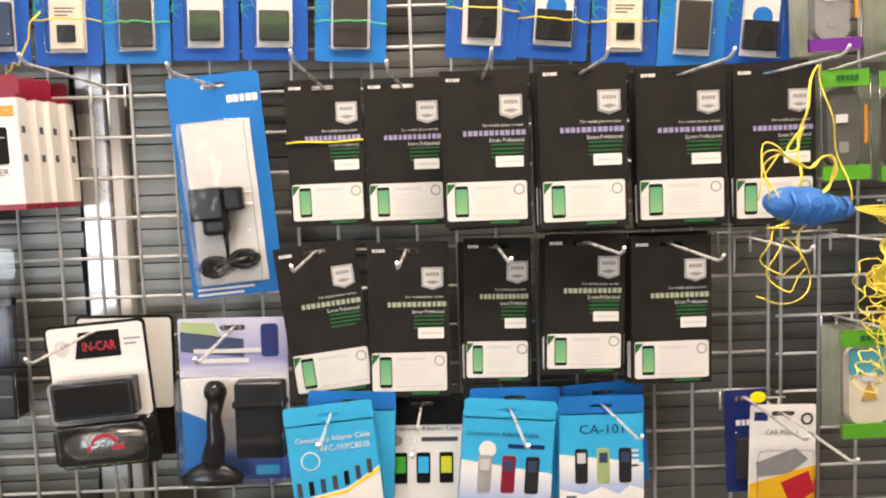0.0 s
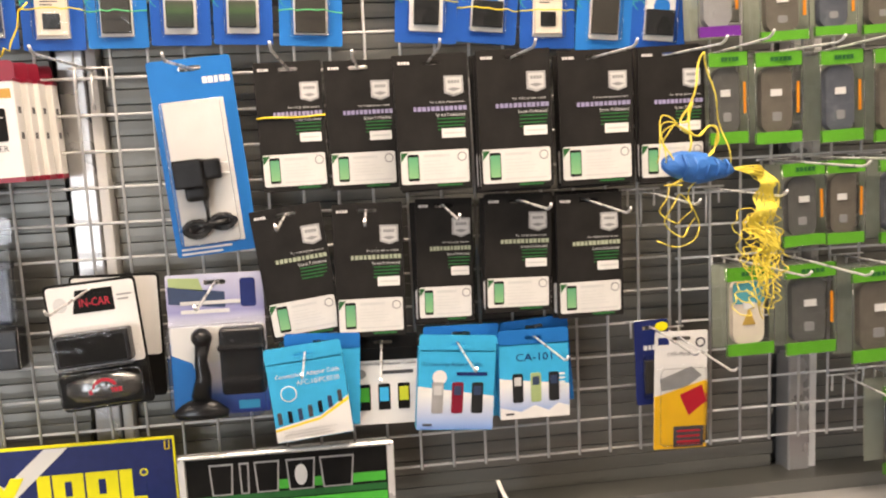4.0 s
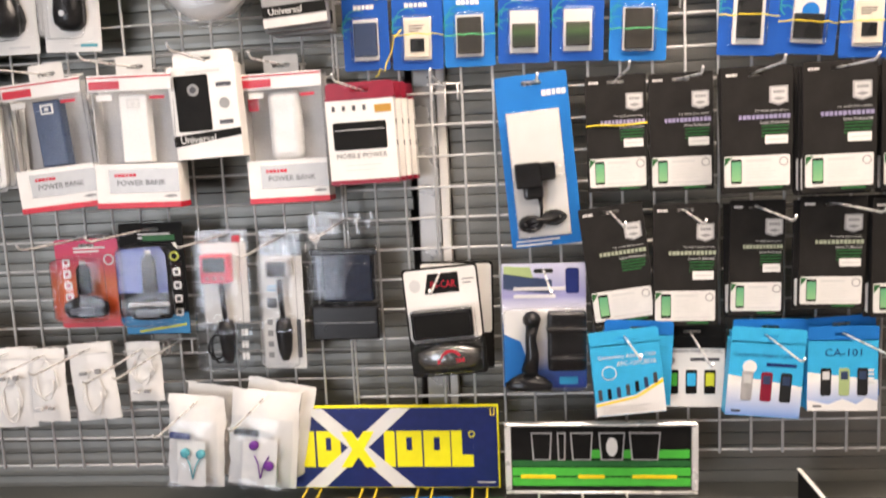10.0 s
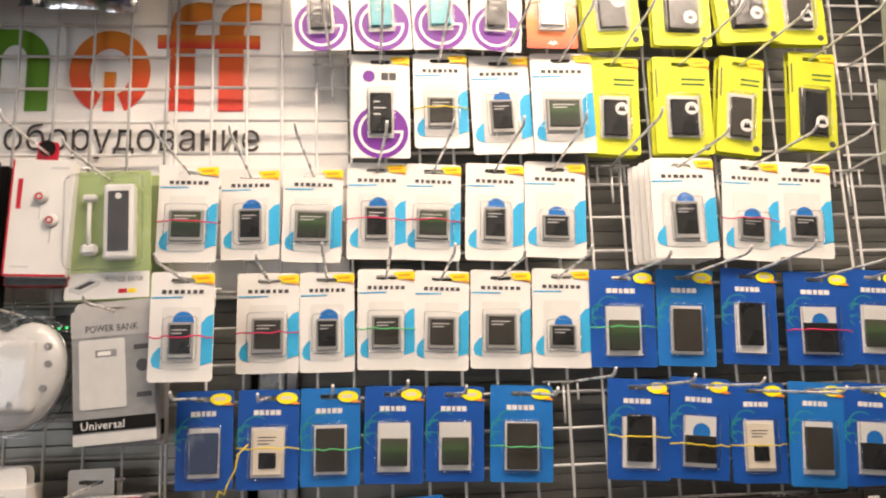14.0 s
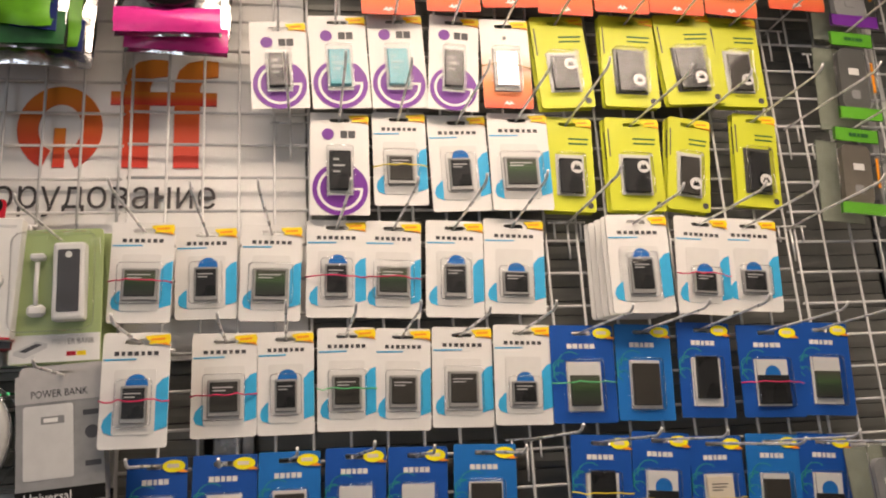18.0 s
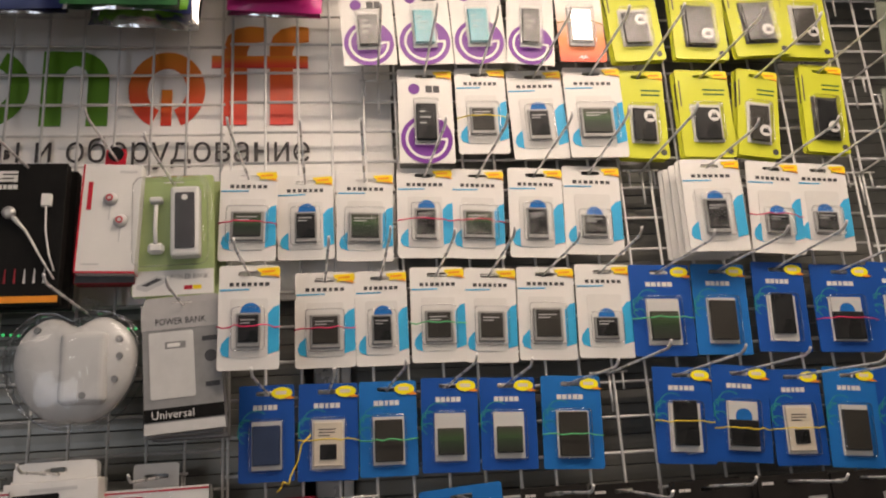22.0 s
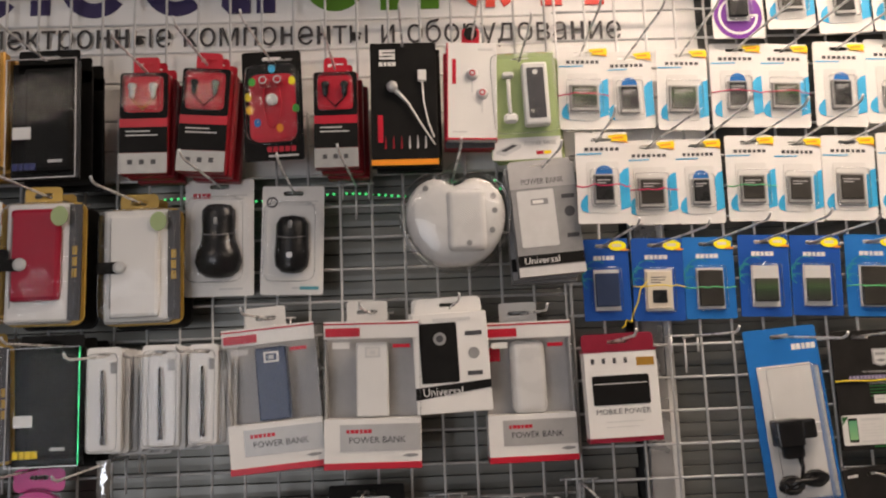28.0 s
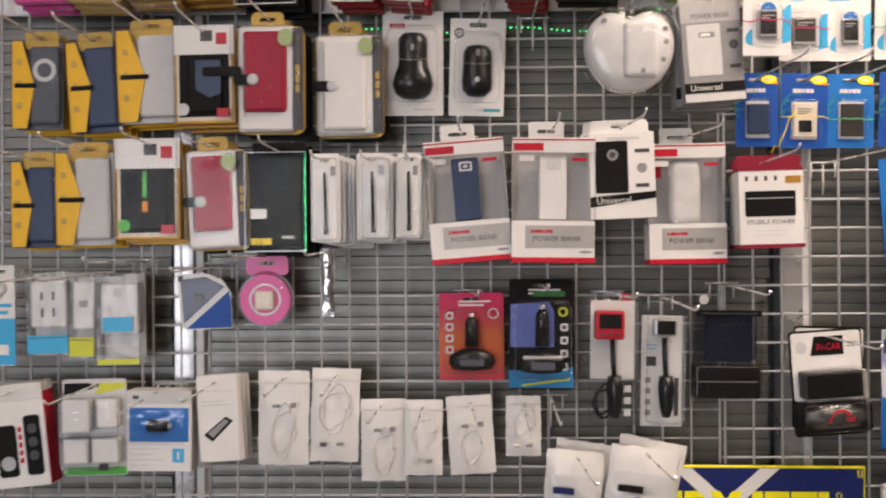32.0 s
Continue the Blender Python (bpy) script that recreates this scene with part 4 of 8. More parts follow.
def car_holder_pack(x, y, z, w, h, tilt):
    for k in range(2):
        root = thing("car_holder_pack", x + 0.016 * k, y + 0.03 * k, z + 0.002 * k, tilt - 5 * k, "white card with black rim, black car holder in clear blisters", "car holder", "car holder packs")
        part("rim", slot_card(w, h, 0.006, 0.002), "black", root)
        part("card", plate(round_rect(0, h * 0.16, w * 0.95, h * 0.64, 0.005), -0.0009, 0), "white", root)
        if k:
            continue
        part("lower_card", plate(rect(0, -h * 0.33, w * 0.95, h * 0.3), -0.0007, 0), "black", root)
        part("badge", plate([(-w * 0.22, h * 0.26), (w * 0.24, h * 0.26), (w * 0.24, h * 0.44), (-w * 0.16, h * 0.44)], -0.0013, 0), "black", root, "dark badge")
        part("badge_face", plate(rect(0.004, h * 0.35, w * 0.36, h * 0.11), -0.0016, 0), "black", root)
        words("lettering", "IN-CAR", 0.004, h * 0.34, w * 0.33, 0.011, "red", root, y=-0.0019)
        part("round_mark", plate(oval(-w * 0.34, h * 0.34, 0.009, 0.010), -0.0013, 0), "lgrey", root)
        part("small_print", lines(w * 0.28, h * 0.37, (w * 0.16, w * 0.12), 0.006, 0.0022, -0.0013), "grey", root)
        part("holder", box(-0.002, h * 0.0, w * 0.80, h * 0.25, -0.026, -0.001, 0.003, 2), "blackp", root, "black boxy holder")
        part("holder_face", plate(round_rect(-0.002, 0, w * 0.72, h * 0.20, 0.003), -0.0266, -0.026), "black", root)
        part("base", blob([(-0.020, 0.004), (-0.017, w * 0.34), (-0.006, w * 0.42), (0.008, w * 0.40), (0.018, w * 0.2), (0.020, 0.004)], 22, 0.002, -h * 0.30, -0.014, 0.28), "crink", root, "black sucker base in crinkled film")
        part("red_mark", plate(arc(0.006, -h * 0.325, 0.013, 0.017, 25, 165, 10), -0.0272, -0.0262), "red", root, "red printed swoosh")
        part("red_mark", blocks(0.006, -h * 0.325, w * 0.36, 0.006, 8, -0.0272), "red", root)
        blister("upper_blister", root, "blister", 0, 0, w * 0.86, h * 0.29, -0.032, -0.0008, 0.006)
        blister("lower_blister", root, "film", 0.002, -h * 0.30, w * 0.90, h * 0.27, -0.032, -0.0008, 0.008)
    hang(x, z, w, h, tilt)


def car_mount_pack(x, y, z, w, h, tilt):
    root = thing("car_mount_pack", x, y, z, tilt, "clear pack with black suction car mount and cradle, blue print", "car mount")
    part("card", slot_card(w, h, 0.003, 0.001, 0.03, 0.007, 0.012), "mount", root, "pale card with blue print")
    part("purple_print", plate([(-w * 0.48, h * 0.30), (w * 0.1, h * 0.26), (w * 0.1, h * 0.37), (-w * 0.48, h * 0.42)], -0.0008, 0), "steel", root)
    part("yellow_print", plate([(-w * 0.47, h * 0.42), (-w * 0.12, h * 0.38), (-w * 0.16, h * 0.47), (-w * 0.47, h * 0.48)], -0.0008, 0), "pgreen", root)
    part("picture", plate(round_rect(w * 0.34, h * 0.36, w * 0.16, h * 0.2, 0.004), -0.0009, 0), "navy", root, "printed blue device")
    part("small_print", lines(-w * 0.36, h * 0.30, (w * 0.62, w * 0.5), 0.012, 0.005, -0.0012), "lgrey", root)
    part("blue_print", plate([(-w * 0.5, -h * 0.49), (-w * 0.1, -h * 0.49), (-w * 0.3, -h * 0.1), (-w * 0.5, h * 0.03)], -0.0008, 0), "bluec", root)
    part("white_print", plate([(-w * 0.49, h * 0.13), (w * 0.49, h * 0.13), (w * 0.49, -h * 0.02), (-w * 0.05, -h * 0.12), (-w * 0.22, -h * 0.14), (-w * 0.49, -h * 0.06)], -0.0011, 0), "white", root, "white band of the card")
    part("pale_label", plate(rect(w * 0.28, -h * 0.44, w * 0.22, h * 0.06), -0.001, 0), "cyan", root)
    part("cradle", box(w * 0.26, -h * 0.10, w * 0.46, h * 0.47, -0.026, -0.002, 0.006, 3), "blackp", root, "black phone cradle")
    part("cradle_clamp", box(w * 0.26, h * 0.0, w * 0.49, h * 0.05, -0.031, -0.004, 0.004, 2), "blackp", root)
    part("cradle_foot", box(w * 0.26, -h * 0.24, w * 0.42, h * 0.09, -0.034, -0.004, 0.006, 2), "blackp", root)
    part("arm", tube([(-w * 0.14, -0.016, h * 0.04), (-w * 0.17, -0.018, -h * 0.08), (-w * 0.15, -0.020, -h * 0.2), (-w * 0.19, -0.02, -h * 0.34)], 0.0105, 10, taper=(1.0, 0.8, 1.0, 1.3)), "blackp", root, "black arm")
    part("ball", lathe([(0.002, -0.014), (0.010, -0.010), (0.014, 0), (0.012, 0.006), (0.002, 0.009)], -w * 0.15, h * 0.07, y0=-0.016), "blackp", root)
    part("sucker", blob([(-0.014, 0.006), (-0.012, w * 0.27), (-0.004, w * 0.29), (0.006, w * 0.2), (0.014, w * 0.08)], 22, -w * 0.2, -h * 0.42, -0.018, 0.4), "blackp", root, "black suction cup")
    blister("blister", root, "film", 0, -h * 0.15, w * 0.97, h * 0.66, -0.036, -0.0008, 0.012)
    hang(x, z, w, h, tilt, 0.012)


def adapter_box(x, y, z, w, h, tilt, style=1):
    base = {1: "cyan", 2: "white", 3: "cyan", 4: "cyan"}[style]
    tell = {1: "cyan box of adapter cables with small phones printed", 2: "white adapter cable box with a black top", 3: "pale cyan adapter cable box with phone pictures", 4: "blue adapter cable box with clouds printed"}[style]
    root = thing("adapter_box", x, y, z, tilt, tell, "cable box", "adapter cable boxes")
    d = 0.022
    part("carton", box(0, -h * 0.06, w, h * 0.88, 0.0, d, 0.0008), base, root)
    tab = slot_card(w, h * 0.18, 0.004, 0.001, 0.026, 0.005, 0.012)
    t = part("hang_tab", tab, "black" if style == 2 else ("bluec" if style == 4 else "cyan"), root)
    t.location.z = h * 0.45
    if style == 2:
        part("top_band", plate(rect(0, h * 0.31, w, h * 0.14), -0.0006, 0), "black", root)
        words("lettering", "Connectivity Adapter Cable", 0, h * 0.20, w * 0.92, 0.007, "dark", root)
        part("small_print", lines(-w * 0.02, h * 0.10, (w * 0.44,), 0.005, 0.005), "dark", root)
        part("round_mark", plate(oval(-w * 0.34, h * 0.09, 0.009, 0.007), -0.0006, 0), "grey", root)
        for k, c in enumerate(("green", "cyan", "lime")):
            part("phone_picture", plate(round_rect(-w * 0.28 + k * w * 0.28, -h * 0.18, w * 0.17, h * 0.30, 0.002), -0.0008, 0), "black", root)
            part("phone_screen", plate(rect(-w * 0.28 + k * w * 0.28, -h * 0.15, w * 0.13, h * 0.16), -0.0011, 0), c, root)
    elif style == 1:
        words("lettering", "Connectivity Adapter Cable", 0.002, h * 0.22, w * 0.84, 0.008, "white", root)
        words("lettering", "APC-10/PCBS10", w * 0.14, h * 0.135, w * 0.56, 0.007, "white", root)
        part("round_mark", plate(oval(-w * 0.26, h * 0.03, 0.011, 0.011), -0.0006, 0), "white", root)
        part("round_print", plate(oval(-w * 0.26, h * 0.03, 0.0095, 0.0095), -0.0009, 0), "cyan", root)
        part("white_print", plate([(-w * 0.5, -h * 0.49), (w * 0.5, -h * 0.49), (w * 0.5, -h * 0.08), (w * 0.1, -h * 0.26), (-w * 0.5, -h * 0.33)], -0.0006, 0), "white", root)
        part("yellow_swoosh", plate([(-w * 0.5, -h * 0.345), (w * 0.1, -h * 0.275), (w * 0.5, -h * 0.09), (w * 0.5, -h * 0.13), (w * 0.1, -h * 0.30), (-w * 0.5, -h * 0.37)], -0.0009, 0), "yellow", root)
        for k in range(7):
            part("phone_picture", plate(round_rect(-w * 0.42 + k * w * 0.135, -h * 0.23 + 0.0018 * k * k * 0.3, w * 0.055, h * 0.13, 0.001), -0.0012, 0), ("dark", "black", "steel")[k % 3], root)
        part("small_print", lines(-w * 0.4, -h * 0.39, (w * 0.7, w * 0.6, w * 0.66), 0.004, 0.0012), "lgrey", root)
    else:
        part("pale_print", plate([(-w * 0.5, -h * 0.49), (w * 0.5, -h * 0.49), (w * 0.5, -h * 0.12), (-w * 0.5, -h * 0.02)], -0.0006, 0), "fadelabel", root)
        if style == 3:
            words("lettering", "Connectivity Adapter Cable", -w * 0.06, h * 0.22, w * 0.78, 0.007, "navy", root)
            part("small_print", lines(0, h * 0.12, (w * 0.4,), 0.004, 0.005), "navy", root)
            part("round_mark", plate(oval(-w * 0.22, h * 0.08, 0.010, 0.010), -0.0007, 0), "white", root)
            cols = ("silver", "wine", "batd")
        else:
            words("lettering", "CA-101", 0.0, h * 0.22, w * 0.52, 0.011, "navy", root)
            part("cloud", plate([(-w * 0.5, -h * 0.5), (w * 0.5, -h * 0.5), (w * 0.5, -h * 0.38), (w * 0.34, -h * 0.34), (w * 0.2, -h * 0.42), (0, -h * 0.35), (-w * 0.2, -h * 0.42), (-w * 0.5, -h * 0.36)], -0.0009, 0), "white", root, "white printed clouds")
            part("rung_print", lines(w * 0.30, h * 0.0, (w * 0.14, w * 0.14, w * 0.14, w * 0.14), 0.006, 0.0026), "white", root)
            cols = ("batd", "pgreen", "batd")
        for k, c in enumerate(cols):
            px = -w * 0.24 + k * w * 0.26
            part("phone_picture", plate(round_rect(px, -h * 0.14, w * 0.15, h * 0.34, 0.003), -0.0012, 0), c, root)
            part("phone_screen", plate(rect(px, -h * 0.06, w * 0.10, h * 0.10), -0.0014, 0), "steel" if k else "lgrey", root)
        part("foot_print", lines(-w * 0.42, -h * 0.44, (w * 0.12,), 0.004, 0.003, -0.0012), "dark", root)
    hang(x, z, w, h * 1.06, tilt, 0.014)
    if style != 2:
        r2 = thing("adapter_box", x + (0.018 if style == 1 else 0.012), y + 0.028, z + 0.008, tilt + (-8 if style == 1 else 4), "blue adapter cable box hanging behind another", "cable box", "adapter cable boxes")
        part("carton", box(0, -h * 0.06, w, h * 0.88, 0.0, d, 0.0008), "bluec" if style == 4 else "cyan", r2)
        t = part("hang_tab", slot_card(w, h * 0.18, 0.004, 0.001, 0.026, 0.005, 0.012), "bluec", r2)
        t.location.z = h * 0.45


def bank_box(x, y, z, w, h, tilt, style=1):
    kinds = {1: "dark blue", 2: "flat white", 3: "rounded white"}
    root = thing("power_bank_box", x, y, z, tilt, "clear box with a %s power bank and red base" % kinds[style], "power bank", "power bank boxes")
    d = 0.036
    part("back_card", box(0, 0, w * 0.99, h * 0.98, d - 0.001, d, 0), "lgreyd", root, "pale grey back card")
    for side in (-1, 1):
        part("side_card", box(side * w * 0.488, h * 0.1, w * 0.018, h * 0.54, 0.010, d - 0.0015, 0), "lgreyd", root, "grey side card")
    for j in range(4):
        part("side_icon", box(w * 0.4985, h * (0.27 - 0.095 * j), 0.0008, 0.011, 0.015, 0.027, 0), "white", root, "white square icon")
    if style == 3:
        part("inner_sticker", plate(rect(-w * 0.38, h * 0.27, w * 0.13, h * 0.10), 0.010, 0.011), "red", root, "red sticker")
    tab = part("hang_tab", slot_card(w * 0.44, h * 0.19, 0.004, 0.0008, 0.030, 0.006, 0.016), "paper", root, "white hanging tab")
    tab.location = (-w * 0.06, d, h * 0.56)
    part("top_strip", box(0, h * 0.44, w, h * 0.12, 0.0, 0.0014, 0.0003), "white", root)
    part("top_line", plate(rect(0, h * 0.482, w, 0.0022), -0.0005, 0), "red", root)
    part("red_tag", plate(rect(-w * 0.30, h * 0.425, w * 0.36, h * 0.06), -0.0008, 0), "red", root, "red name tag")
    part("red_tag", plate(rect(w * 0.31, h * 0.325, w * 0.18, h * 0.026), 0.0, 0.0008), "red", root)
    part("bottom_panel", box(0, -h * 0.33, w, h * 0.33, 0.0, d, 0.0008), "white", root)
    part("label", plate(rect(w * 0.08, -h * 0.293, w * 0.83, h * 0.18), -0.0006, 0), "label", root, "silver grey label")
    name_bars(-w * 0.14, -h * 0.25, w * 0.27, 0.005, 6, -0.0009, ink="red", root=root)
    words("lettering", "POWER BANK", w * 0.05, -h * 0.308, w * 0.58, 0.0085, "dark", root, y=-0.001)
    part("arrow_print", plate([(w * 0.30, -h * 0.415), (w * 0.37, -h * 0.402), (w * 0.46, -h * 0.407), (w * 0.46, -h * 0.42), (w * 0.37, -h * 0.427)], -0.0006, 0), "grey", root)
    part("red_base", box(0, -h * 0.48, w * 1.005, h * 0.045, -0.0008, d + 0.001, 0.0008), "red", root, "red base strip")
    if style == 3:
        bank = part("power_bank", box(0, h * 0.10, w * 0.40, h * 0.53, 0.004, 0.030, 0.011, 4), "satin", root, "white rounded power bank")
        part("bank_mark", plate(oval(0, h * 0.24, w * 0.06, h * 0.018, 14), 0.0034, 0.0042), "lgrey", bank)
    else:
        bank = part("power_bank", box(0, h * 0.10, w * 0.335, h * 0.51, 0.006, 0.026, 0.0025, 2), "steel" if style == 1 else "white", root)
        part("bank_frame", plate(rect(0.001, h * 0.285, w * 0.16, h * 0.075), 0.0054, 0.0062), "white" if style == 1 else "lgrey", bank)
        part("bank_screen", plate(rect(0.001, h * 0.285, w * 0.12, h * 0.05), 0.0050, 0.0056), "steel" if style == 1 else "paper", bank)
        part("bank_light", plate(rect(0.001, h * 0.285, w * 0.05, h * 0.026), 0.0046, 0.0052), "lgrey", bank)
    part("icon", plate(rect(-w * 0.32, h * 0.335, w * 0.18, h * 0.045), 0.002, 0.0026), "white" if style > 1 else "lgrey", root)
    clear_box(root, 0, h * 0.165, w, h * 0.67, -0.0012, d, "clear")
    hang(x, z, w, h * 1.28, tilt, 0.015)


def bank_box_a(x, y, z, w, h, tilt):
    for k in range(2):
        root = thing("power_bank_box", x - 0.008 * k, y + 0.032 * k, z + 0.002 * k, tilt - 2 * k, "white carton with a black power bank printed, black name stripe", "power bank", "power bank boxes")
        d = 0.028
        part("carton", box(0, 0, w, h, 0.0, d, 0.001), "white", root)
        t = part("hang_tab", slot_card(w * 0.9, h * 0.2, 0.008, 0.001, 0.026, 0.006, 0.010), "white", root)
        t.location = (0, d * 0.5, h * 0.56)
        if k:
            part("stripe", plate([(-w * 0.5, -h * 0.4), (w * 0.5, -h * 0.3), (w * 0.5, -h * 0.2), (-w * 0.5, -h * 0.28)], -0.0006, 0), "black", root)
            continue
        part("picture", plate(round_rect(-w * 0.16, h * 0.10, w * 0.50, h * 0.60, 0.003), -0.0006, 0), "black", root, "printed black power bank")
        part("picture_lens", plate(oval(-w * 0.14, h * 0.24, 0.009, 0.009), -0.0009, 0), "grey", root)
        part("lens_dot", plate(oval(-w * 0.14, h * 0.24, 0.005, 0.005), -0.0012, 0), "dark", root)
        part("small_print", lines(w * 0.20, h * 0.28, (w * 0.22,), 0.004, 0.006), "dark", root)
        part("round_mark", plate(oval(w * 0.30, h * 0.08, 0.008, 0.008), -0.0006, 0), "grey", root)
        part("small_print", lines(w * 0.20, -h * 0.12, (w * 0.20,), 0.004, 0.006), "dark", root)
        part("small_print", lines(-w * 0.22, h * 0.43, (w * 0.5,), 0.004, 0.004), "lgrey", root)
        part("stripe", plate([(-w * 0.5, -h * 0.36), (w * 0.5, -h * 0.27), (w * 0.5, -h * 0.19), (-w * 0.5, -h * 0.24)], -0.0006, 0), "black", root)
        words("lettering", "Universal", -w * 0.14, -h * 0.285, w * 0.52, 0.0115, "white", root, y=-0.001)
    hang(x, z, w, h * 1.26, tilt, 0.012)


def bank_box_b(x, y, z, w, h, tilt):
    for k in range(3):
        root = thing("power_bank_box", x - 0.005 * k + 0.010 * (k == 2), y + 0.024 * k, z - 0.003 * k, tilt - 1.5 * k, "grey carton with a white power bank printed, black foot stripe", "power bank", "power bank boxes")
        d = 0.022
        part("carton", box(0, 0, w, h, 0.0, d, 0.001), "grey", root)
        t = part("hang_tab", slot_card(w * 0.98, h * 0.15, 0.006, 0.001, 0.026, 0.005, 0.010), "lgreyd", root)
        t.location = (0, d * 0.5, h * 0.5)
        if k:
            part("stripe", plate(rect(0, -h * 0.36, w, h * 0.12), -0.0006, 0), "black", root)
            continue
        part("upper_print", plate(rect(0, h * 0.40, w, h * 0.2), -0.0005, 0), "lgreyd", root)
        words("lettering", "POWER BANK", 0, h * 0.36, w * 0.64, 0.0085, "dark", root, y=-0.001)
        part("picture", plate(round_rect(-w * 0.13, h * 0.02, w * 0.56, h * 0.52, 0.003), -0.0008, 0), "lgrey", root, "printed white power bank")
        part("picture_screen", plate(rect(-w * 0.08, h * 0.17, w * 0.26, h * 0.055), -0.0011, 0), "grey", root)
        part("picture_print", plate(rect(-w * 0.10, h * 0.17, w * 0.16, h * 0.03), -0.0013, 0), "white", root)
        part("round_mark", plate(oval(w * 0.36, h * 0.06, 0.0075, 0.0075), -0.0008, 0), "dark", root)
        part("small_print", lines(w * 0.26, h * 0.2, (w * 0.2,), 0.004, 0.006), "dark", root)
        part("small_print", lines(w * 0.28, -h * 0.16, (w * 0.18,), 0.004, 0.006), "dark", root)
        part("stripe", plate(rect(0, -h * 0.36, w, h * 0.10), -0.0006, 0), "black", root)
        words("lettering", "Universal", -w * 0.14, -h * 0.36, w * 0.52, 0.0095, "white", root, y=-0.001)
        part("foot_panel", plate(rect(0, -h * 0.46, w, h * 0.08), -0.0006, 0), "lgrey", root)
    hang(x, z, w, h * 1.15, tilt, 0.012)


def mobile_bank(x, y, z, w, h, tilt):
    for k in range(4):
        root = thing("power_bank_box", x + 0.006 * k, y + 0.026 * k, z, tilt, "white and wine red power bank carton with a black window", "power bank", "power bank boxes")
        d = 0.023
        part("carton", box(0, 0, w, h, 0.0, d, 0.0008), "white", root)
        part("foot_band", box(0, -h * 0.475, w * 1.003, h * 0.05, -0.0006, d + 0.0006, 0), "wine", root, "wine red foot band")
        t = part("header", slot_card(w, h * 0.22, 0.006, 0.001, 0.03, 0.006, 0.011), "wine", root, "wine red header")
        t.location = (0, d * 0.4, h * 0.57)
        part("top_band", box(0, h * 0.49, w * 1.003, h * 0.03, -0.0006, d + 0.0006, 0), "wine", root)
        part("side_print", box(w / 2, h * 0.2, 0.001, 0.008, 0.006, 0.014, 0), "dark", root)
        part("side_print", box(w / 2, -h * 0.05, 0.001, 0.008, 0.006, 0.014, 0), "dark", root)
        if k:
            continue
        part("window", plate(round_rect(-0.002, h * 0.06, w * 0.78, h * 0.32, 0.003), -0.0007, 0), "black", root, "black printed power bank")
        part("window_shine", plate(rect(-0.002, h * 0.13, w * 0.72, 0.0012), -0.001, 0), "lgrey", root)
        for j in range(4):
            part("icon", plate(rect(-w * 0.38 + j * w * 0.15, h * 0.38, w * 0.045, h * 0.06), -0.0007, 0), "dark", root)
        part("gold_label", plate(rect(w * 0.34, h * 0.36, w * 0.24, h * 0.09), -0.0007, 0), "gold", root)
        words("lettering", "MOBILE POWER", -0.001, -h * 0.17, w * 0.74, 0.0075, "dark", root)
        part("small_print", lines(-w * 0.26, -h * 0.28, (w * 0.52, w * 0.44), 0.007, 0.001), "lgrey", root)
    hang(x, z, w, h * 1.34, tilt, 0.012)


def green_bank(x, y, z, w, h, tilt):
    for k in range(2):
        root = thing("power_bank_pack", x + 0.01 * k, y + 0.03 * k, z + 0.003 * k, tilt, "pale green clear pack with a white and dark power bank", "power bank", "power bank packs")
        part("card", slot_card(w, h, 0.005, 0.0014), "pgreen", root)
        if k:
            continue
        part("foot_card", plate(rect(0, -h * 0.39, w * 0.98, h * 0.20), -0.0008, 0), "white", root)
        words("lettering", "POWER BANK", w * 0.20, -h * 0.345, w * 0.46, 0.007, "dark", root)
        part("foot_picture", plate([(-w * 0.44, -h * 0.405), (-w * 0.20, -h * 0.335), (-w * 0.08, -h * 0.355), (-w * 0.08, -h * 0.385), (-w * 0.32, -h * 0.455), (-w * 0.44, -h * 0.43)], -0.0012, 0), "lgrey", root)
        part("picture_face", plate([(-w * 0.38, -h * 0.405), (-w * 0.20, -h * 0.352), (-w * 0.13, -h * 0.362), (-w * 0.31, -h * 0.415)], -0.0015, 0), "dark", root)
        part("foot_flag", plate(rect(w * 0.18, -h * 0.435, w * 0.10, h * 0.032), -0.0012, 0), "red", root)
        part("foot_flag", plate(rect(w * 0.29, -h * 0.435, w * 0.10, h * 0.032), -0.0012, 0), "yellow", root)
        part("power_bank", box(w * 0.17, h * 0.08, w * 0.36, h * 0.58, -0.020, -0.001, 0.004, 2), "white", root, "white power bank")
        part("bank_face", plate(round_rect(w * 0.17, h * 0.08, w * 0.24, h * 0.46, 0.002), -0.0212, -0.02), "dark", root, "dark face of the power bank")
        part("bank_dot", plate(oval(w * 0.17, h * 0.27, 0.004, 0.004, 14), -0.0216, -0.021), "white", root)
        part("cable_plug", box(-w * 0.2, h * 0.28, w * 0.16, h * 0.05, -0.012, -0.001, 0.002), "white", root, "white plug")
        part("cable_end", tube([(-w * 0.2, -0.008, h * 0.24), (-w * 0.21, -0.008, h * 0.05), (-w * 0.2, -0.008, -h * 0.12)], 0.003, 6), "white", root)
        part("cable_head", box(-w * 0.2, -h * 0.12, w * 0.2, h * 0.09, -0.012, -0.001, 0.004), "white", root)
        blister("blister", root, "film", 0, h * 0.08, w * 0.92, h * 0.74, -0.026, -0.0008, 0.012)
    hang(x, z, w, h, tilt)


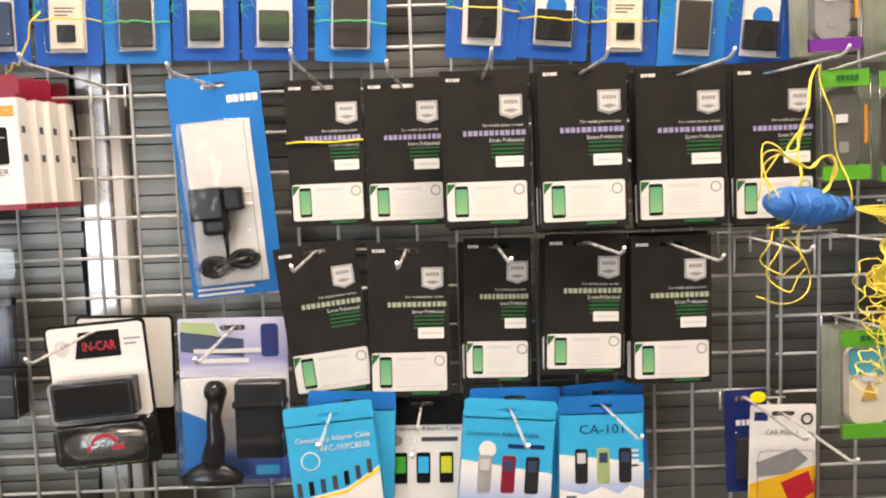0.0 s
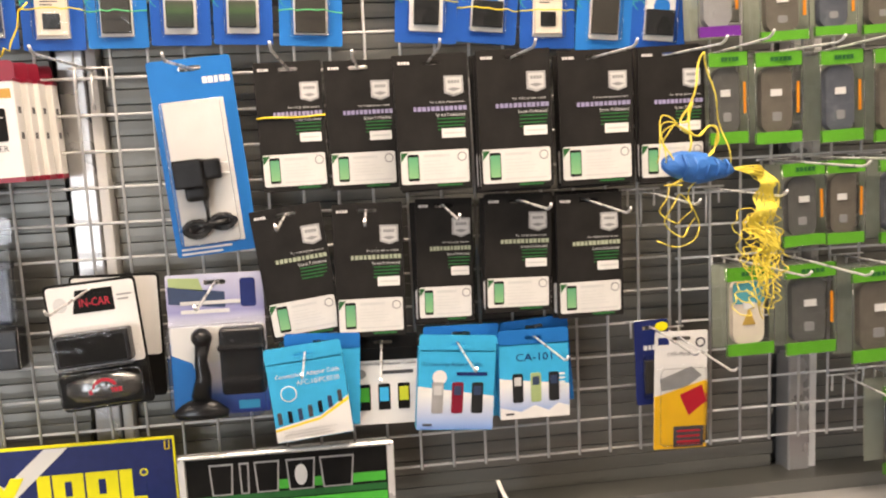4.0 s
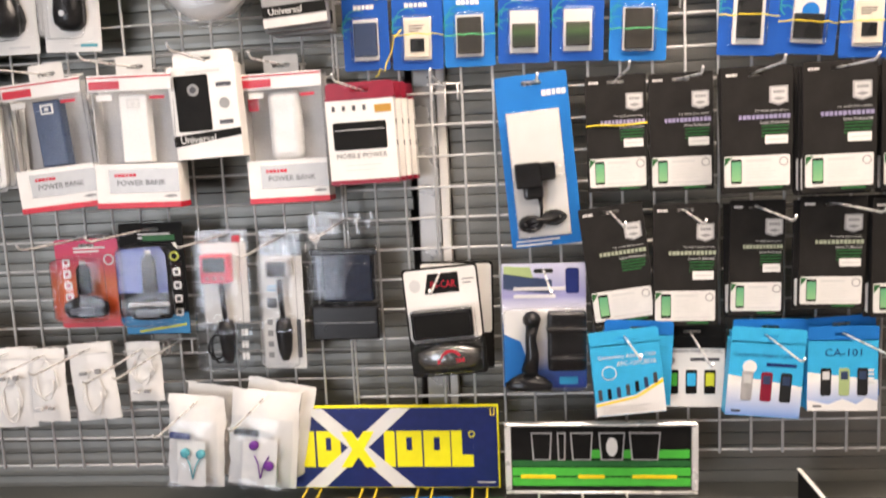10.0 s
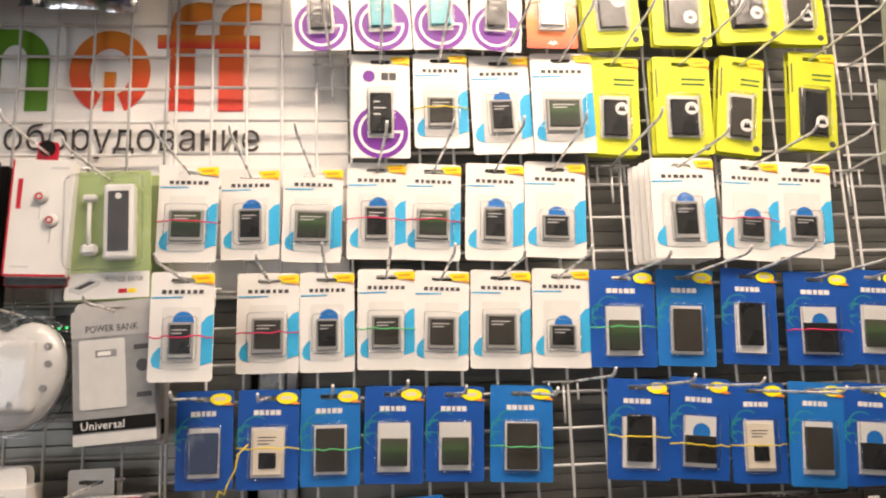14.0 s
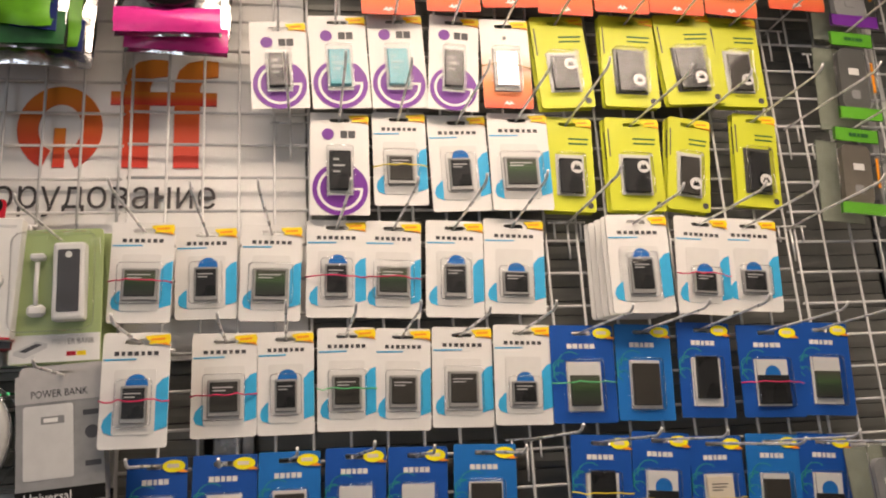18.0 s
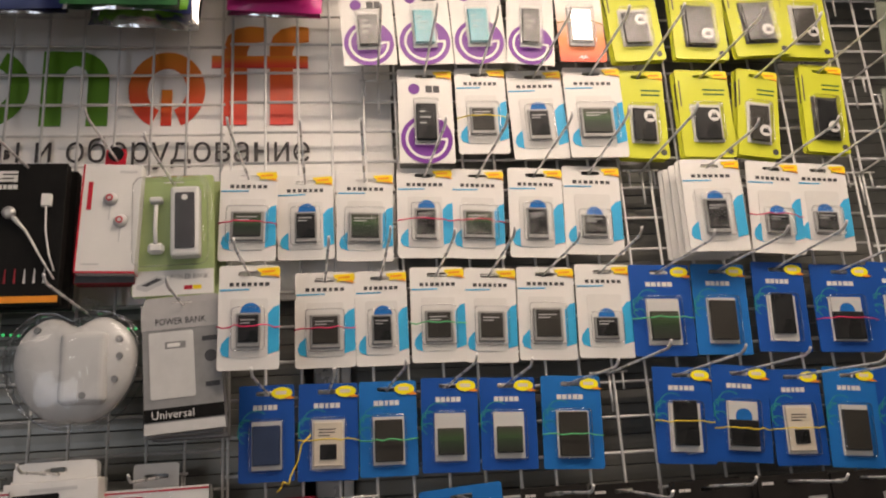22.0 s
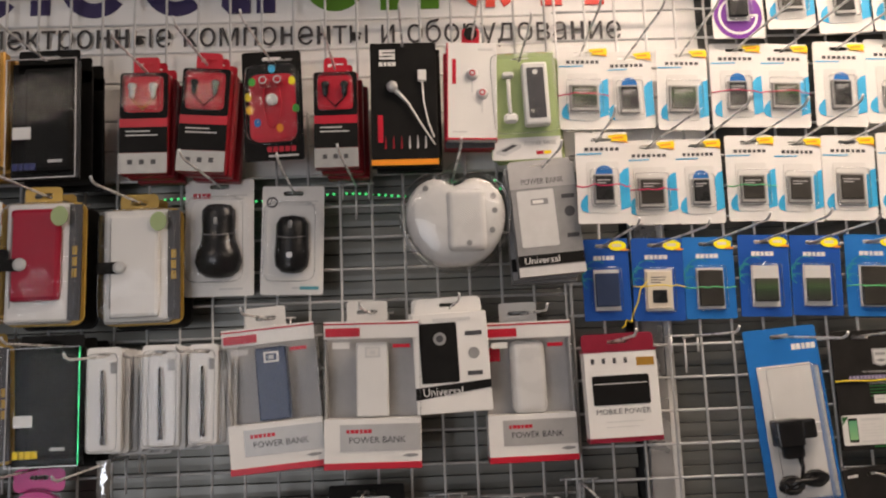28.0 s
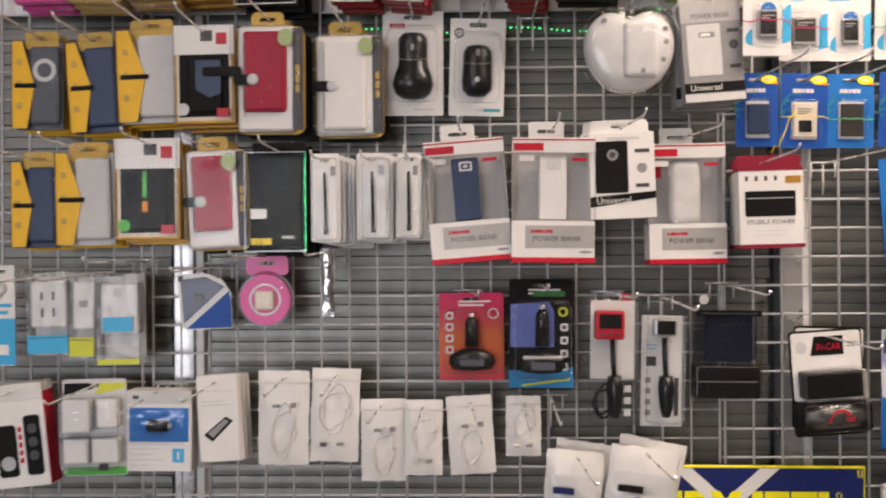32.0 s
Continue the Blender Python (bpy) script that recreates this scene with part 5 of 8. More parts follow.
def red_earphones(x, y, z, w, h, tilt, style=1):
    for k in range(3):
        root = thing("earphone_pack", x + 0.006 * k, y + 0.022 * k, z - 0.002 * k, tilt, "black and red earphone box with a clear window", "earphones", "red earphone boxes")
        d = 0.02
        part("carton", box(0, -h * 0.02, w, h * 0.96, 0.0, d, 0.003, 2), "dred", root)
        t = part("hang_tab", slot_card(w * 0.55, h * 0.22, 0.006, 0.001, 0.024, 0.006, 0.012), "red", root, "red hanging tab")
        t.location = (0, d * 0.4, h * 0.52)
        if k:
            continue
        part("frame", plate(round_rect(0, h * 0.24, w, h * 0.44, 0.005), -0.0008, 0), "black", root)
        part("window", plate(round_rect(0, h * 0.25, w * 0.80, h * 0.34, 0.006), -0.0012, 0), "red", root, "red window lining")
        part("stripe", plate(rect(0, h * -0.02, w, h * 0.08), -0.0007, 0), "red", root)
        part("black_panel", plate(rect(0, -h * 0.18, w, h * 0.24), -0.0008, 0), "black", root)
        part("small_print", lines(-w * 0.36, -h * 0.10, (w * 0.5, w * 0.66), 0.006, 0.0018, -0.0012), "lgrey", root)
        part("foot_panel", plate(rect(0, -h * 0.40, w, h * 0.19), -0.0008, 0), "rim", root, "silver foot panel")
        for j in range(3):
            part("icon", plate(rect(-w * 0.26 + j * w * 0.24, -h * 0.39, w * 0.1, h * 0.045), -0.0012, 0), "dark", root)
        for s in (-1, 1):
            part("earbud", blob([(-0.010, 0.002), (-0.006, 0.004), (0.004, 0.0045), (0.009, 0.007), (0.013, 0.004)], 12, s * w * 0.22, h * 0.26, -0.007, 0.9), "silver" if style == 1 else "blackp", root, "small earbud")
            part("earbud_wire", tube([(s * w * 0.22, -0.006, h * 0.2), (s * w * 0.12, -0.006, h * 0.15), (s * w * 0.04, -0.006, h * 0.12), (0, -0.006, h * 0.09)], 0.0012, 5), "gold" if style == 1 else "blackp", root)
        blister("blister", root, "blister", 0, h * 0.25, w * 0.80, h * 0.34, -0.016, -0.0014, 0.008)
    hang(x, z, w, h * 1.2, tilt, 0.016)


def toy_earphones(x, y, z, w, h, tilt):
    root = thing("earphone_pack", x, y, z, tilt, "black card with red earphones and coloured dots in a blister", "earphones")
    part("card", slot_card(w, h, 0.004, 0.002), "black", root)
    part("figure", plate(round_rect(0, -h * 0.02, w * 0.78, h * 0.62, 0.014, 5), -0.0008, 0), "red", root, "red printed shape")
    for k, c in enumerate(("amber", "green", "cyan", "lemon", "green", "orange", "bluec", "yellow")):
        a = radians(200 - k * 55)
        part("dot", plate(oval(w * 0.41 * math.cos(a), h * 0.06 + h * 0.28 * math.sin(a), 0.0052, 0.0066, 14), -0.0012, 0), c, root, "coloured printed dot")
    words("lettering", "Enjoy music", w * 0.1, h * 0.415, w * 0.5, 0.006, "lgrey", root)
    for s in (-1, 1):
        part("earbud", lathe([(0.003, -0.012), (0.007, -0.009), (0.0075, 0.0), (0.003, 0.003)], s * w * 0.12, h * 0.2, y0=-0.006), "red", root, "red earbud")
        part("earbud_ring", plate(arc(s * w * 0.12, h * 0.2, 0.0045, 0.006, 0, 360, 14), -0.0190, -0.0175), "lgrey", root)
        part("earbud_wire", tube([(s * w * 0.12, -0.008, h * 0.16), (s * w * 0.16, -0.008, h * 0.0), (s * w * 0.1, -0.008, -h * 0.16), (s * w * 0.02, -0.008, -h * 0.22)], 0.0014, 5), "red", root)
    part("spool", lathe([(0.006, -0.004), (0.009, -0.003), (0.009, 0.0)], 0, h * 0.04, y0=-0.006), "lgrey", root)
    part("foot_print", blocks(w * 0.12, -h * 0.40, w * 0.5, 0.008, 5), "red", root)
    part("small_print", lines(-w * 0.1, -h * 0.46, (w * 0.5,), 0.004, 0.003), "lgrey", root)
    blister("blister", root, "film", 0, h * 0.0, w * 0.86, h * 0.68, -0.020, -0.001, 0.012)
    hang(x, z, w, h, tilt)


def cable_pack(x, y, z, w, h, tilt):
    for k in range(2):
        root = thing("earphone_pack", x + 0.006 * k, y + 0.02 * k, z - 0.002 * k, tilt, "black carton with a white earphone cable printed and orange foot", "earphones", "black earphone cartons")
        part("carton", box(0, 0, w, h, 0.0, 0.016, 0.001), "black", root)
        if k:
            continue
        part("foot_band", plate(rect(0, -h * 0.47, w, h * 0.045), -0.0007, 0), "orange", root, "orange foot band")
        for j, zz in enumerate((0.43, 0.40, 0.37)):
            part("mark", plate([(-w * 0.36, h * (zz + 0.012)), (-w * 0.12, h * (zz + 0.012)), (-w * 0.12, h * (zz - 0.006)), (-w * 0.36, h * (zz - 0.006))], -0.0007, 0), "white", root)
        part("mark", plate(rect(-w * 0.335, h * 0.415, w * 0.05, h * 0.05), -0.0008, 0), "white", root)
        part("mark", plate(rect(-w * 0.145, h * 0.385, w * 0.05, h * 0.05), -0.0008, 0), "white", root)
        name_bars(-w * 0.24, h * 0.325, w * 0.26, 0.006, 4, ink="white", root=root)
        part("cable", tube([(-w * 0.12, -0.004, h * 0.10), (w * 0.06, -0.005, h * 0.0), (w * 0.26, -0.005, -h * 0.18), (w * 0.45, -0.004, -h * 0.34)], 0.0017, 8, taper=(2.0, 1, 0.8, 0.7)), "white", root, "white cable")
        part("cable", tube([(w * 0.28, -0.004, h * 0.18), (w * 0.30, -0.004, h * 0.0), (w * 0.36, -0.004, -h * 0.16), (w * 0.44, -0.003, -h * 0.28)], 0.0012, 8), "white", root, "white cable")
        part("cable_head", lathe([(0.003, -0.006), (0.008, -0.004), (0.008, 0.0)], -w * 0.17, h * 0.13, y0=-0.003), "silver", root)
        part("cable_plug", box(w * 0.28, h * 0.22, w * 0.13, h * 0.09, -0.006, 0, 0.001), "white", root)
        for j in range(6):
            part("plug_picture", plate([(-w * 0.30 + j * w * 0.12, -h * 0.36), (-w * 0.27 + j * w * 0.12, -h * 0.36), (-w * 0.28 + j * w * 0.12, -h * 0.26), (-w * 0.29 + j * w * 0.12, -h * 0.26)], -0.0007, 0), "dred" if j < 3 else "lgrey", root)
        part("side_print", blocks(-w * 0.36, -h * 0.2, w * 0.1, h * 0.22, 1), "red", root)
    hang(x, z, w, h, tilt, 0.006)


def white_earphones(x, y, z, w, h, tilt):
    for k in range(2):
        root = thing("earphone_pack", x - 0.004 * k, y + 0.020 * k, z - 0.010 * k, tilt + 0.8 * k, "white earphone carton with red sides and two printed buds", "earphones", "white earphone cartons")
        part("carton", box(0, 0, w, h, 0.0, 0.018, 0.001), "dred" if k else "white", root, "dark red carton" if k else "white carton")
        part("spine", box(-w * 0.498, 0, w * 0.03, h * 0.99, -0.0006, 0.0184, 0), "red", root, "red spine")
        if k:
            part("foot_band", plate(rect(0, -h * 0.45, w, h * 0.08), -0.0007, 0), "dark", root)
            continue
        part("foot_edge", box(0, -h * 0.49, w, h * 0.018, -0.0006, 0.0184, 0), "red", root, "red foot edge")
        t = part("hang_tab", slot_card(w * 0.36, h * 0.24, 0.005, 0.001, 0.018, 0.005, 0.010), "red", root, "red hanging tab")
        t.location = (-w * 0.02, 0.010, h * 0.56)
        part("tab_top", plate(oval(-w * 0.02, h * 0.62, 0.010, 0.010, 14), 0.006, 0.009), "black", root)
        for j, (px, pz) in enumerate(((0.0, 0.17), (w * 0.20, -0.03))):
            part("earbud", lathe([(0.004, -0.006), (0.0075, -0.004), (0.009, 0.0)], px, h * pz, y0=-0.001), "lgrey", root, "printed white earbud")
            part("earbud_ring", plate(arc(px, h * pz, 0.0028, 0.0045, 0, 360, 14), -0.0078, -0.006), "red", root, "red ring")
            part("earbud_stem", plate(rect(px, h * pz - 0.016, 0.002, 0.024), -0.001, 0), "lgrey", root)
        part("side_print", blocks(-w * 0.36, h * 0.2, w * 0.1, h * 0.26, 1), "red", root)
        part("small_print", lines(w * 0.12, h * 0.43, (w * 0.3,), 0.004, 0.003), "lgrey", root)
        part("small_print", lines(-w * 0.4, -h * 0.42, (w * 0.3,), 0.004, 0.002), "lgrey", root)
    hang(x, z, w, h * 1.28, tilt, 0.012)


def fruit_bank(x, y, z, w, h, tilt):
    root = thing("fruit_charger_pack", x, y, z, tilt, "white fruit-shaped charger set in a clear domed shell", "phone charger")
    k = w / 0.124
    shape = []
    for i in range(48):
        a = math.tau * i / 48
        up = math.sin(a)
        notch = math.exp(-((a - math.pi / 2) / 0.26) ** 2)
        foot = math.exp(-((a - 3 * math.pi / 2) / 0.22) ** 2)
        r = 0.061 * (1 - 0.26 * notch - 0.05 * foot)
        shape.append((k * r * math.cos(a) * (1.02 + 0.13 * up), k * (r * (1.02 + 0.04 * math.cos(2 * a)) * up - 0.003)))
    bm = bmesh.new()
    rings = []
    for s, yy in ((0.98, 0.0), (0.98, -0.010), (0.92, -0.018), (0.76, -0.024), (0.55, -0.027), (0.2, -0.028)):
        rings.append([bm.verts.new((px * s, yy, pz * s)) for px, pz in shape])
    for a, b in zip(rings, rings[1:]):
        for i in range(48):
            f = bm.faces.new((a[i], a[(i + 1) % 48], b[(i + 1) % 48], b[i]))
            f.smooth = True
    bm.faces.new(rings[-1])
    bm.faces.new(rings[0][::-1])
    bmesh.ops.recalc_face_normals(bm, faces=bm.faces[:])
    part("body", bm, "satin", root, "white rounded body")
    part("inner_block", box(0.012 * k, -0.006, 0.048 * k, 0.076 * k, -0.0325, -0.010, 0.009, 4), "satin", root, "white raised block")
    for px, pz in ((0.047, 0.006), (0.046, 0.024), (-0.036, 0.036), (0.043, -0.018)):
        part("port", plate(oval(px * k, pz * k, 0.0042, 0.0042, 12), -0.0255, -0.012), "grey", root, "small grey port")
    part("port", plate(oval(0.014 * k, -0.034 * k, 0.0042, 0.0042, 12), -0.0331, -0.030), "grey", root, "small grey port")
    bm = bmesh.new()
    rings = []
    for s, yy in ((1.10, 0.002), (1.08, -0.004), (1.06, -0.026), (0.97, -0.038), (0.8, -0.043), (0.3, -0.045)):
        rings.append([bm.verts.new((px * s, yy, pz * s)) for px, pz in shape])
    for a, b in zip(rings, rings[1:]):
        for i in range(48):
            f = bm.faces.new((a[i], a[(i + 1) % 48], b[(i + 1) % 48], b[i]))
            f.smooth = True
    bm.faces.new(rings[-1])
    shell = part("shell", bm, "film", root, "clear domed shell")
    part("folded_edge", tube([(px * 1.06, -0.026, pz * 1.06) for px, pz in shape + shape[:1]], 0.0009, 5), "edge", shell)
    part("flange", tube([(px * 1.10, 0.002, pz * 1.10) for px, pz in shape + shape[:1]], 0.0008, 5), "edge", shell)
    part("neck", tube([(-0.008 * k, 0, 0.056 * k), (-0.004, 0, 0.066 * k), (0.006, 0, 0.072 * k), (0.016 * k, 0, 0.068 * k), (0.012 * k, 0, 0.056 * k)], 0.004, 8), "film", root, "clear hanging loop")
    hang(x, z, w, h, tilt, 0.008)


def mouse_pack(x, y, z, w, h, tilt, style=1):
    root = thing("mouse_pack", x, y, z, tilt, "black computer mouse on a white card in clear plastic", "mouse", "computer mouse packs")
    part("card", slot_card(w, h, 0.003, 0.0014, 0.03, 0.007, 0.011), "white", root)
    if style == 1:
        name_bars(-w * 0.26, h * 0.36, w * 0.26, 0.008, 4, ink="red", root=root)
        prof = [(-0.052, 0.004), (-0.050, 0.018), (-0.042, 0.029), (-0.028, 0.034), (-0.012, 0.031), (0.002, 0.025), (0.018, 0.0235), (0.036, 0.0245), (0.048, 0.024), (0.055, 0.018), (0.057, 0.004)]
    else:
        part("round_mark", plate(arc(-w * 0.34, h * 0.35, 0.006, 0.0085, 0, 360, 18), -0.0007, 0), "dark", root)
        part("mark_bar", plate([(-w * 0.38, h * 0.325), (-w * 0.365, h * 0.325), (-w * 0.335, h * 0.385), (-w * 0.35, h * 0.385)], -0.0008, 0), "dark", root)
        part("green_print", plate(rect(w * 0.28, -h * 0.44, w * 0.3, h * 0.03), -0.0007, 0), "teal", root)
        prof = [(-0.046, 0.004), (-0.044, 0.016), (-0.034, 0.026), (-0.018, 0.028), (0.0, 0.0265), (0.018, 0.026), (0.034, 0.026), (0.044, 0.020), (0.048, 0.004)]
    part("small_print", lines(w * 0.18, h * 0.36, (w * 0.22, w * 0.18), 0.005, 0.002), "lgrey", root)
    k = w / 0.10
    part("mouse_body", blob([(a * k, b * k) for a, b in prof], 24, 0, -h * 0.05, -0.004, 0.85), "blackp", root, "glossy black mouse")
    part("mouse_wheel", blob([(-0.006, 0.001), (-0.004, 0.003), (0.004, 0.003), (0.006, 0.001)], 12, 0, h * 0.12, -0.024, 0.7), "grey", root, "grey scroll wheel")
    part("mouse_seam", tube([(-0.022 * k, -0.018, h * 0.02), (-0.008, -0.026, h * 0.0), (0.008, -0.026, h * 0.0), (0.022 * k, -0.018, h * 0.02)], 0.0007, 4), "grey", root)
    part("mouse_mark", plate(oval(0, -h * 0.16, 0.0045, 0.0045, 14), -0.0290, -0.0275), "silver", root)
    part("small_print", lines(w * 0.0, -h * 0.44, (w * 0.34,), 0.005, 0.003), "lgrey", root)
    blister("blister", root, "blister", 0, -h * 0.04, w * 0.82, h * 0.72, -0.036, -0.0008, 0.014)
    hang(x, z, w, h, tilt)


# ---- phone cases and small packs ----
def gold_case_box(x, y, z, w, h, tilt, style=1):
    for k in range(3):
        root = thing("phone_case_box", x + 0.005 * k, y + 0.02 * k, z - 0.004 * k, tilt, "gold rimmed window box with a black phone case", "phone case", "phone case boxes")
        part("carton", box(0, 0, w, h, 0.0, 0.018, 0.0015), "gold", root)
        if k:
            continue
        part("border", plate(rect(0, 0, w * 0.92, h * 0.94), -0.0008, 0), "cream" if style != 1 else "gold", root)
        part("recess", plate(rect(0, -h * (0.0 if style == 1 else 0.10), w * 0.84, h * (0.88 if style == 1 else 0.66)), -0.0011, 0), "black", root)
        part("case", box(0.002, -h * (0.0 if style == 1 else 0.10), w * 0.58, h * (0.78 if style == 1 else 0.58), -0.008, -0.0008, 0.004, 2), "black", root, "black phone case")
        if style != 1:
            part("header", plate(rect(0, h * 0.36, w, h * 0.30), -0.0016, 0), "white", root, "white header card")
            part("header_picture", plate(rect(w * 0.05, h * 0.40, w * 0.20, h * 0.11), -0.002, 0), "dark", root)
            part("header_tag", plate(rect(w * 0.30, h * 0.37, w * 0.18, h * 0.12), -0.002, 0), "red", root)
        if style == 2:
            part("picture", plate([(-w * 0.12, h * 0.14), (w * 0.3, h * 0.14), (w * 0.3, -h * 0.2), (w * 0.1, -h * 0.24), (-w * 0.12, -h * 0.16)], -0.0088, -0.008), "steel", root, "pale picture on the case")
            part("strap", plate(round_rect(w * 0.32, h * 0.02, w * 0.66, h * 0.10, 0.006), -0.0094, -0.0086), "black", root)
        if style == 3:
            part("mark", plate(rect(-0.002, h * 0.05, 0.006, h * 0.26), -0.0088, -0.008), "green", root, "green foil mark")
            part("mark", plate(rect(-0.002, -h * 0.17, 0.008, h * 0.10), -0.0088, -0.008), "orange", root, "copper foil mark")
        part("round_sticker", plate(oval(-w * 0.34, -h * 0.36, 0.010, 0.010, 18), -0.009, -0.0084), {1: "navy", 2: "lgrey", 3: "green"}[style], root, "round sticker")
        part("red_tag", plate(rect(w * 0.33, -h * 0.40, w * 0.20, h * 0.09), -0.009, -0.0084), "red", root, "red tag")
        clear_box(root, 0, 0, w * 0.96, h * 0.97, -0.010, 0.0)
    hang(x, z, w, h, tilt)


def clear_case_box(x, y, z, w, h, tilt, style=1):
    for k in range(3):
        root = thing("phone_case_box", x + 0.008 * k, y + 0.02 * k, z - 0.004 * k, tilt, "black phone case in a clear box with glinting edges", "phone case", "phone case boxes")
        t = part("hang_tab", slot_card(w * 0.9, h * 0.22, 0.004, 0.001, 0.03, 0.008, 0.012), "black", root, "black hanging header")
        t.location = (0.004, 0.012, h * 0.50)
        part("back_card", box(0, 0, w, h, 0.012, 0.016, 0.001), "black", root)
        if k:
            continue
        part("case", box(w * 0.08, 0, w * 0.70, h * 0.88, -0.001, 0.012, 0.006, 2), "black", root, "black phone case")
        part("price_sticker", plate(rect(-w * 0.28, -h * 0.12, w * 0.26, h * 0.10), -0.0022, -0.0012), "white", root, "white price sticker")
        name_bars(-w * 0.24, -h * 0.40, w * 0.34, 0.010, 4, -0.0022, ink="yellow" if style == 2 else "navy", root=root)
        part("small_print", lines(w * 0.1, -h * 0.36, (w * 0.2,), 0.004, 0.004, -0.0022), "lgrey", root)
        clear_box(root, 0, 0, w, h, -0.004, 0.014)
        # thin bright strips added in place of glints on the clear plastic edges
        part("edge_glint", box(w * 0.5, 0, 0.0009, h, -0.0052, -0.0036, 0), "holo" if style == 2 else "silver", root, "added strip drawn as a glint on the clear edge")
        part("edge_glint", box(-w * 0.5, 0, 0.0014, h, -0.0052, -0.0036, 0), "silver", root)
        part("edge_glint", box(0, -h * 0.5, w, 0.0014, -0.0052, -0.0036, 0), "silver", root)
        part("edge_glint", box(0, h * 0.5, w, 0.0008, -0.0052, -0.0036, 0), "silver", root)
    hang(x, z, w, h * 1.2, tilt, 0.014)


def amber_case(x, y, z, w, h, tilt, style=1):
    body = {1: ("smoke", "dark grey"), 2: ("steel", "blue"), 3: ("lgrey", "white")}[style]
    for k in range(3):
        root = thing("phone_case_box", x + 0.004 * k, y + 0.018 * k, z - 0.002 * k, tilt, body[1] + " phone case in clear box, amber side card", "phone case", "amber phone case packs")
        t = part("hang_tab", slot_card(w * 0.7, h * 0.2, 0.006, 0.001, 0.026, 0.007, 0.011), "kraft", root, "amber hanging tab")
        t.location = (w * 0.05, 0.008, h * 0.5)
        part("back_card", box(0, 0, w * 0.98, h * 0.98, 0.010, 0.013, 0.001), "amber" if k else body[0], root)
        if k:
            continue
        part("case", box(w * 0.14, 0, w * 0.62, h * 0.86, 0.0, 0.010, 0.005, 2), body[0], root, body[1] + " case")
        if style == 1:
            part("ring_print", plate(arc(w * 0.16, h * 0.16, 0.012, 0.019, 0, 360, 18), -0.0008, 0.0), "lgrey", root, "pale printed ring")
        wedge = [(-w * 0.5, h * 0.48), (-w * 0.30, h * 0.48), (-w * 0.06, h * 0.03), (-w * 0.06, -h * 0.06), (-w * 0.20, -h * 0.48), (-w * 0.5, -h * 0.48)]
        part("side_card", plate(wedge, -0.0022, -0.0008), "amber", root, "amber side card")
        for j in range(3):
            part("icon", plate(oval(-w * 0.36, h * (0.25 - 0.24 * j), 0.005, 0.006, 12), -0.0028, -0.0022), "kraft", root)
        part("band", plate(rect(-w * 0.22, -h * 0.01, w * 0.46, h * 0.05), -0.003, -0.0022), "black", root, "black strap")
        clear_box(root, 0, 0, w, h, -0.005, 0.012)
    hang(x, z, w, h * 1.18, tilt, 0.012)


def flip_case(x, y, z, w, h, tilt, style=1):
    colour = "crimson" if style == 1 else "white"
    for k in range(2):
        root = thing("flip_case_pack", x + 0.006 * k, y + 0.03 * k, z - 0.004 * k, tilt, ("crimson" if style == 1 else "white") + " flip phone case in a rounded white tray", "phone case", "flip case packs")
        t = part("hang_tab", slot_card(w * 0.48, h * 0.2, 0.007, 0.001, 0.026, 0.008, 0.013), "kraft", root, "gold hanging tab")
        t.location = (-w * 0.05, 0.012, h * 0.53)
        part("back_card", plate(round_rect(0, 0, w, h, 0.014, 5), 0.014, 0.018), "kraft" if k == 0 else "black", root)
        if k:
            continue
        part("tray", box(-w * 0.04, 0, w * 0.86, h * 0.97, 0.0, 0.014, 0.006, 2), "white", root, "white tray")
        part("side_card", plate(rect(w * 0.42, 0, w * 0.15, h * 0.93), -0.0008, 0.004), "dark", root, "dark side card")
        for j in range(3):
            part("side_print", plate(rect(w * 0.42, h * (-0.09 + 0.09 * j), w * 0.06, h * 0.07), -0.0012, 0), "kraft", root, "gold side print")
        part("case", box(-w * 0.06, h * (0.06 if style == 1 else 0.0), w * 0.64, h * (0.74 if style == 1 else 0.88), -0.010, 0.002, 0.006, 2), colour, root, ("crimson" if style == 1 else "white") + " case")
        part("strap", plate(round_rect(-w * 0.34, -h * 0.02, w * 0.34, h * 0.10, 0.006), -0.0118, -0.010), "black", root, "black strap")
        part("strap_button", lathe([(0.004, -0.002), (0.009, -0.0015), (0.009, 0.0)], -w * 0.22, -h * 0.02, y0=-0.0118), "lgrey", root, "round sticker")
        part("case_seam", tube([(-w * 0.34, -0.0102, h * 0.36), (-w * 0.34, -0.0102, -h * 0.36)], 0.0008, 4), "grey", root)
        # the sticker's pale green stands in for a bright reflection on it
        part("round_sticker", plate(oval(w * 0.26, h * 0.36, 0.012, 0.014, 18), -0.0128, -0.0118), "pgreen", root, "round sticker with a green reflection painted in")
        blister("blister", root, "blister", -w * 0.02, 0, w * 0.95, h * 0.96, -0.015, 0.012, 0.016)
    hang(x, z, w, h * 1.26, tilt, 0.014)


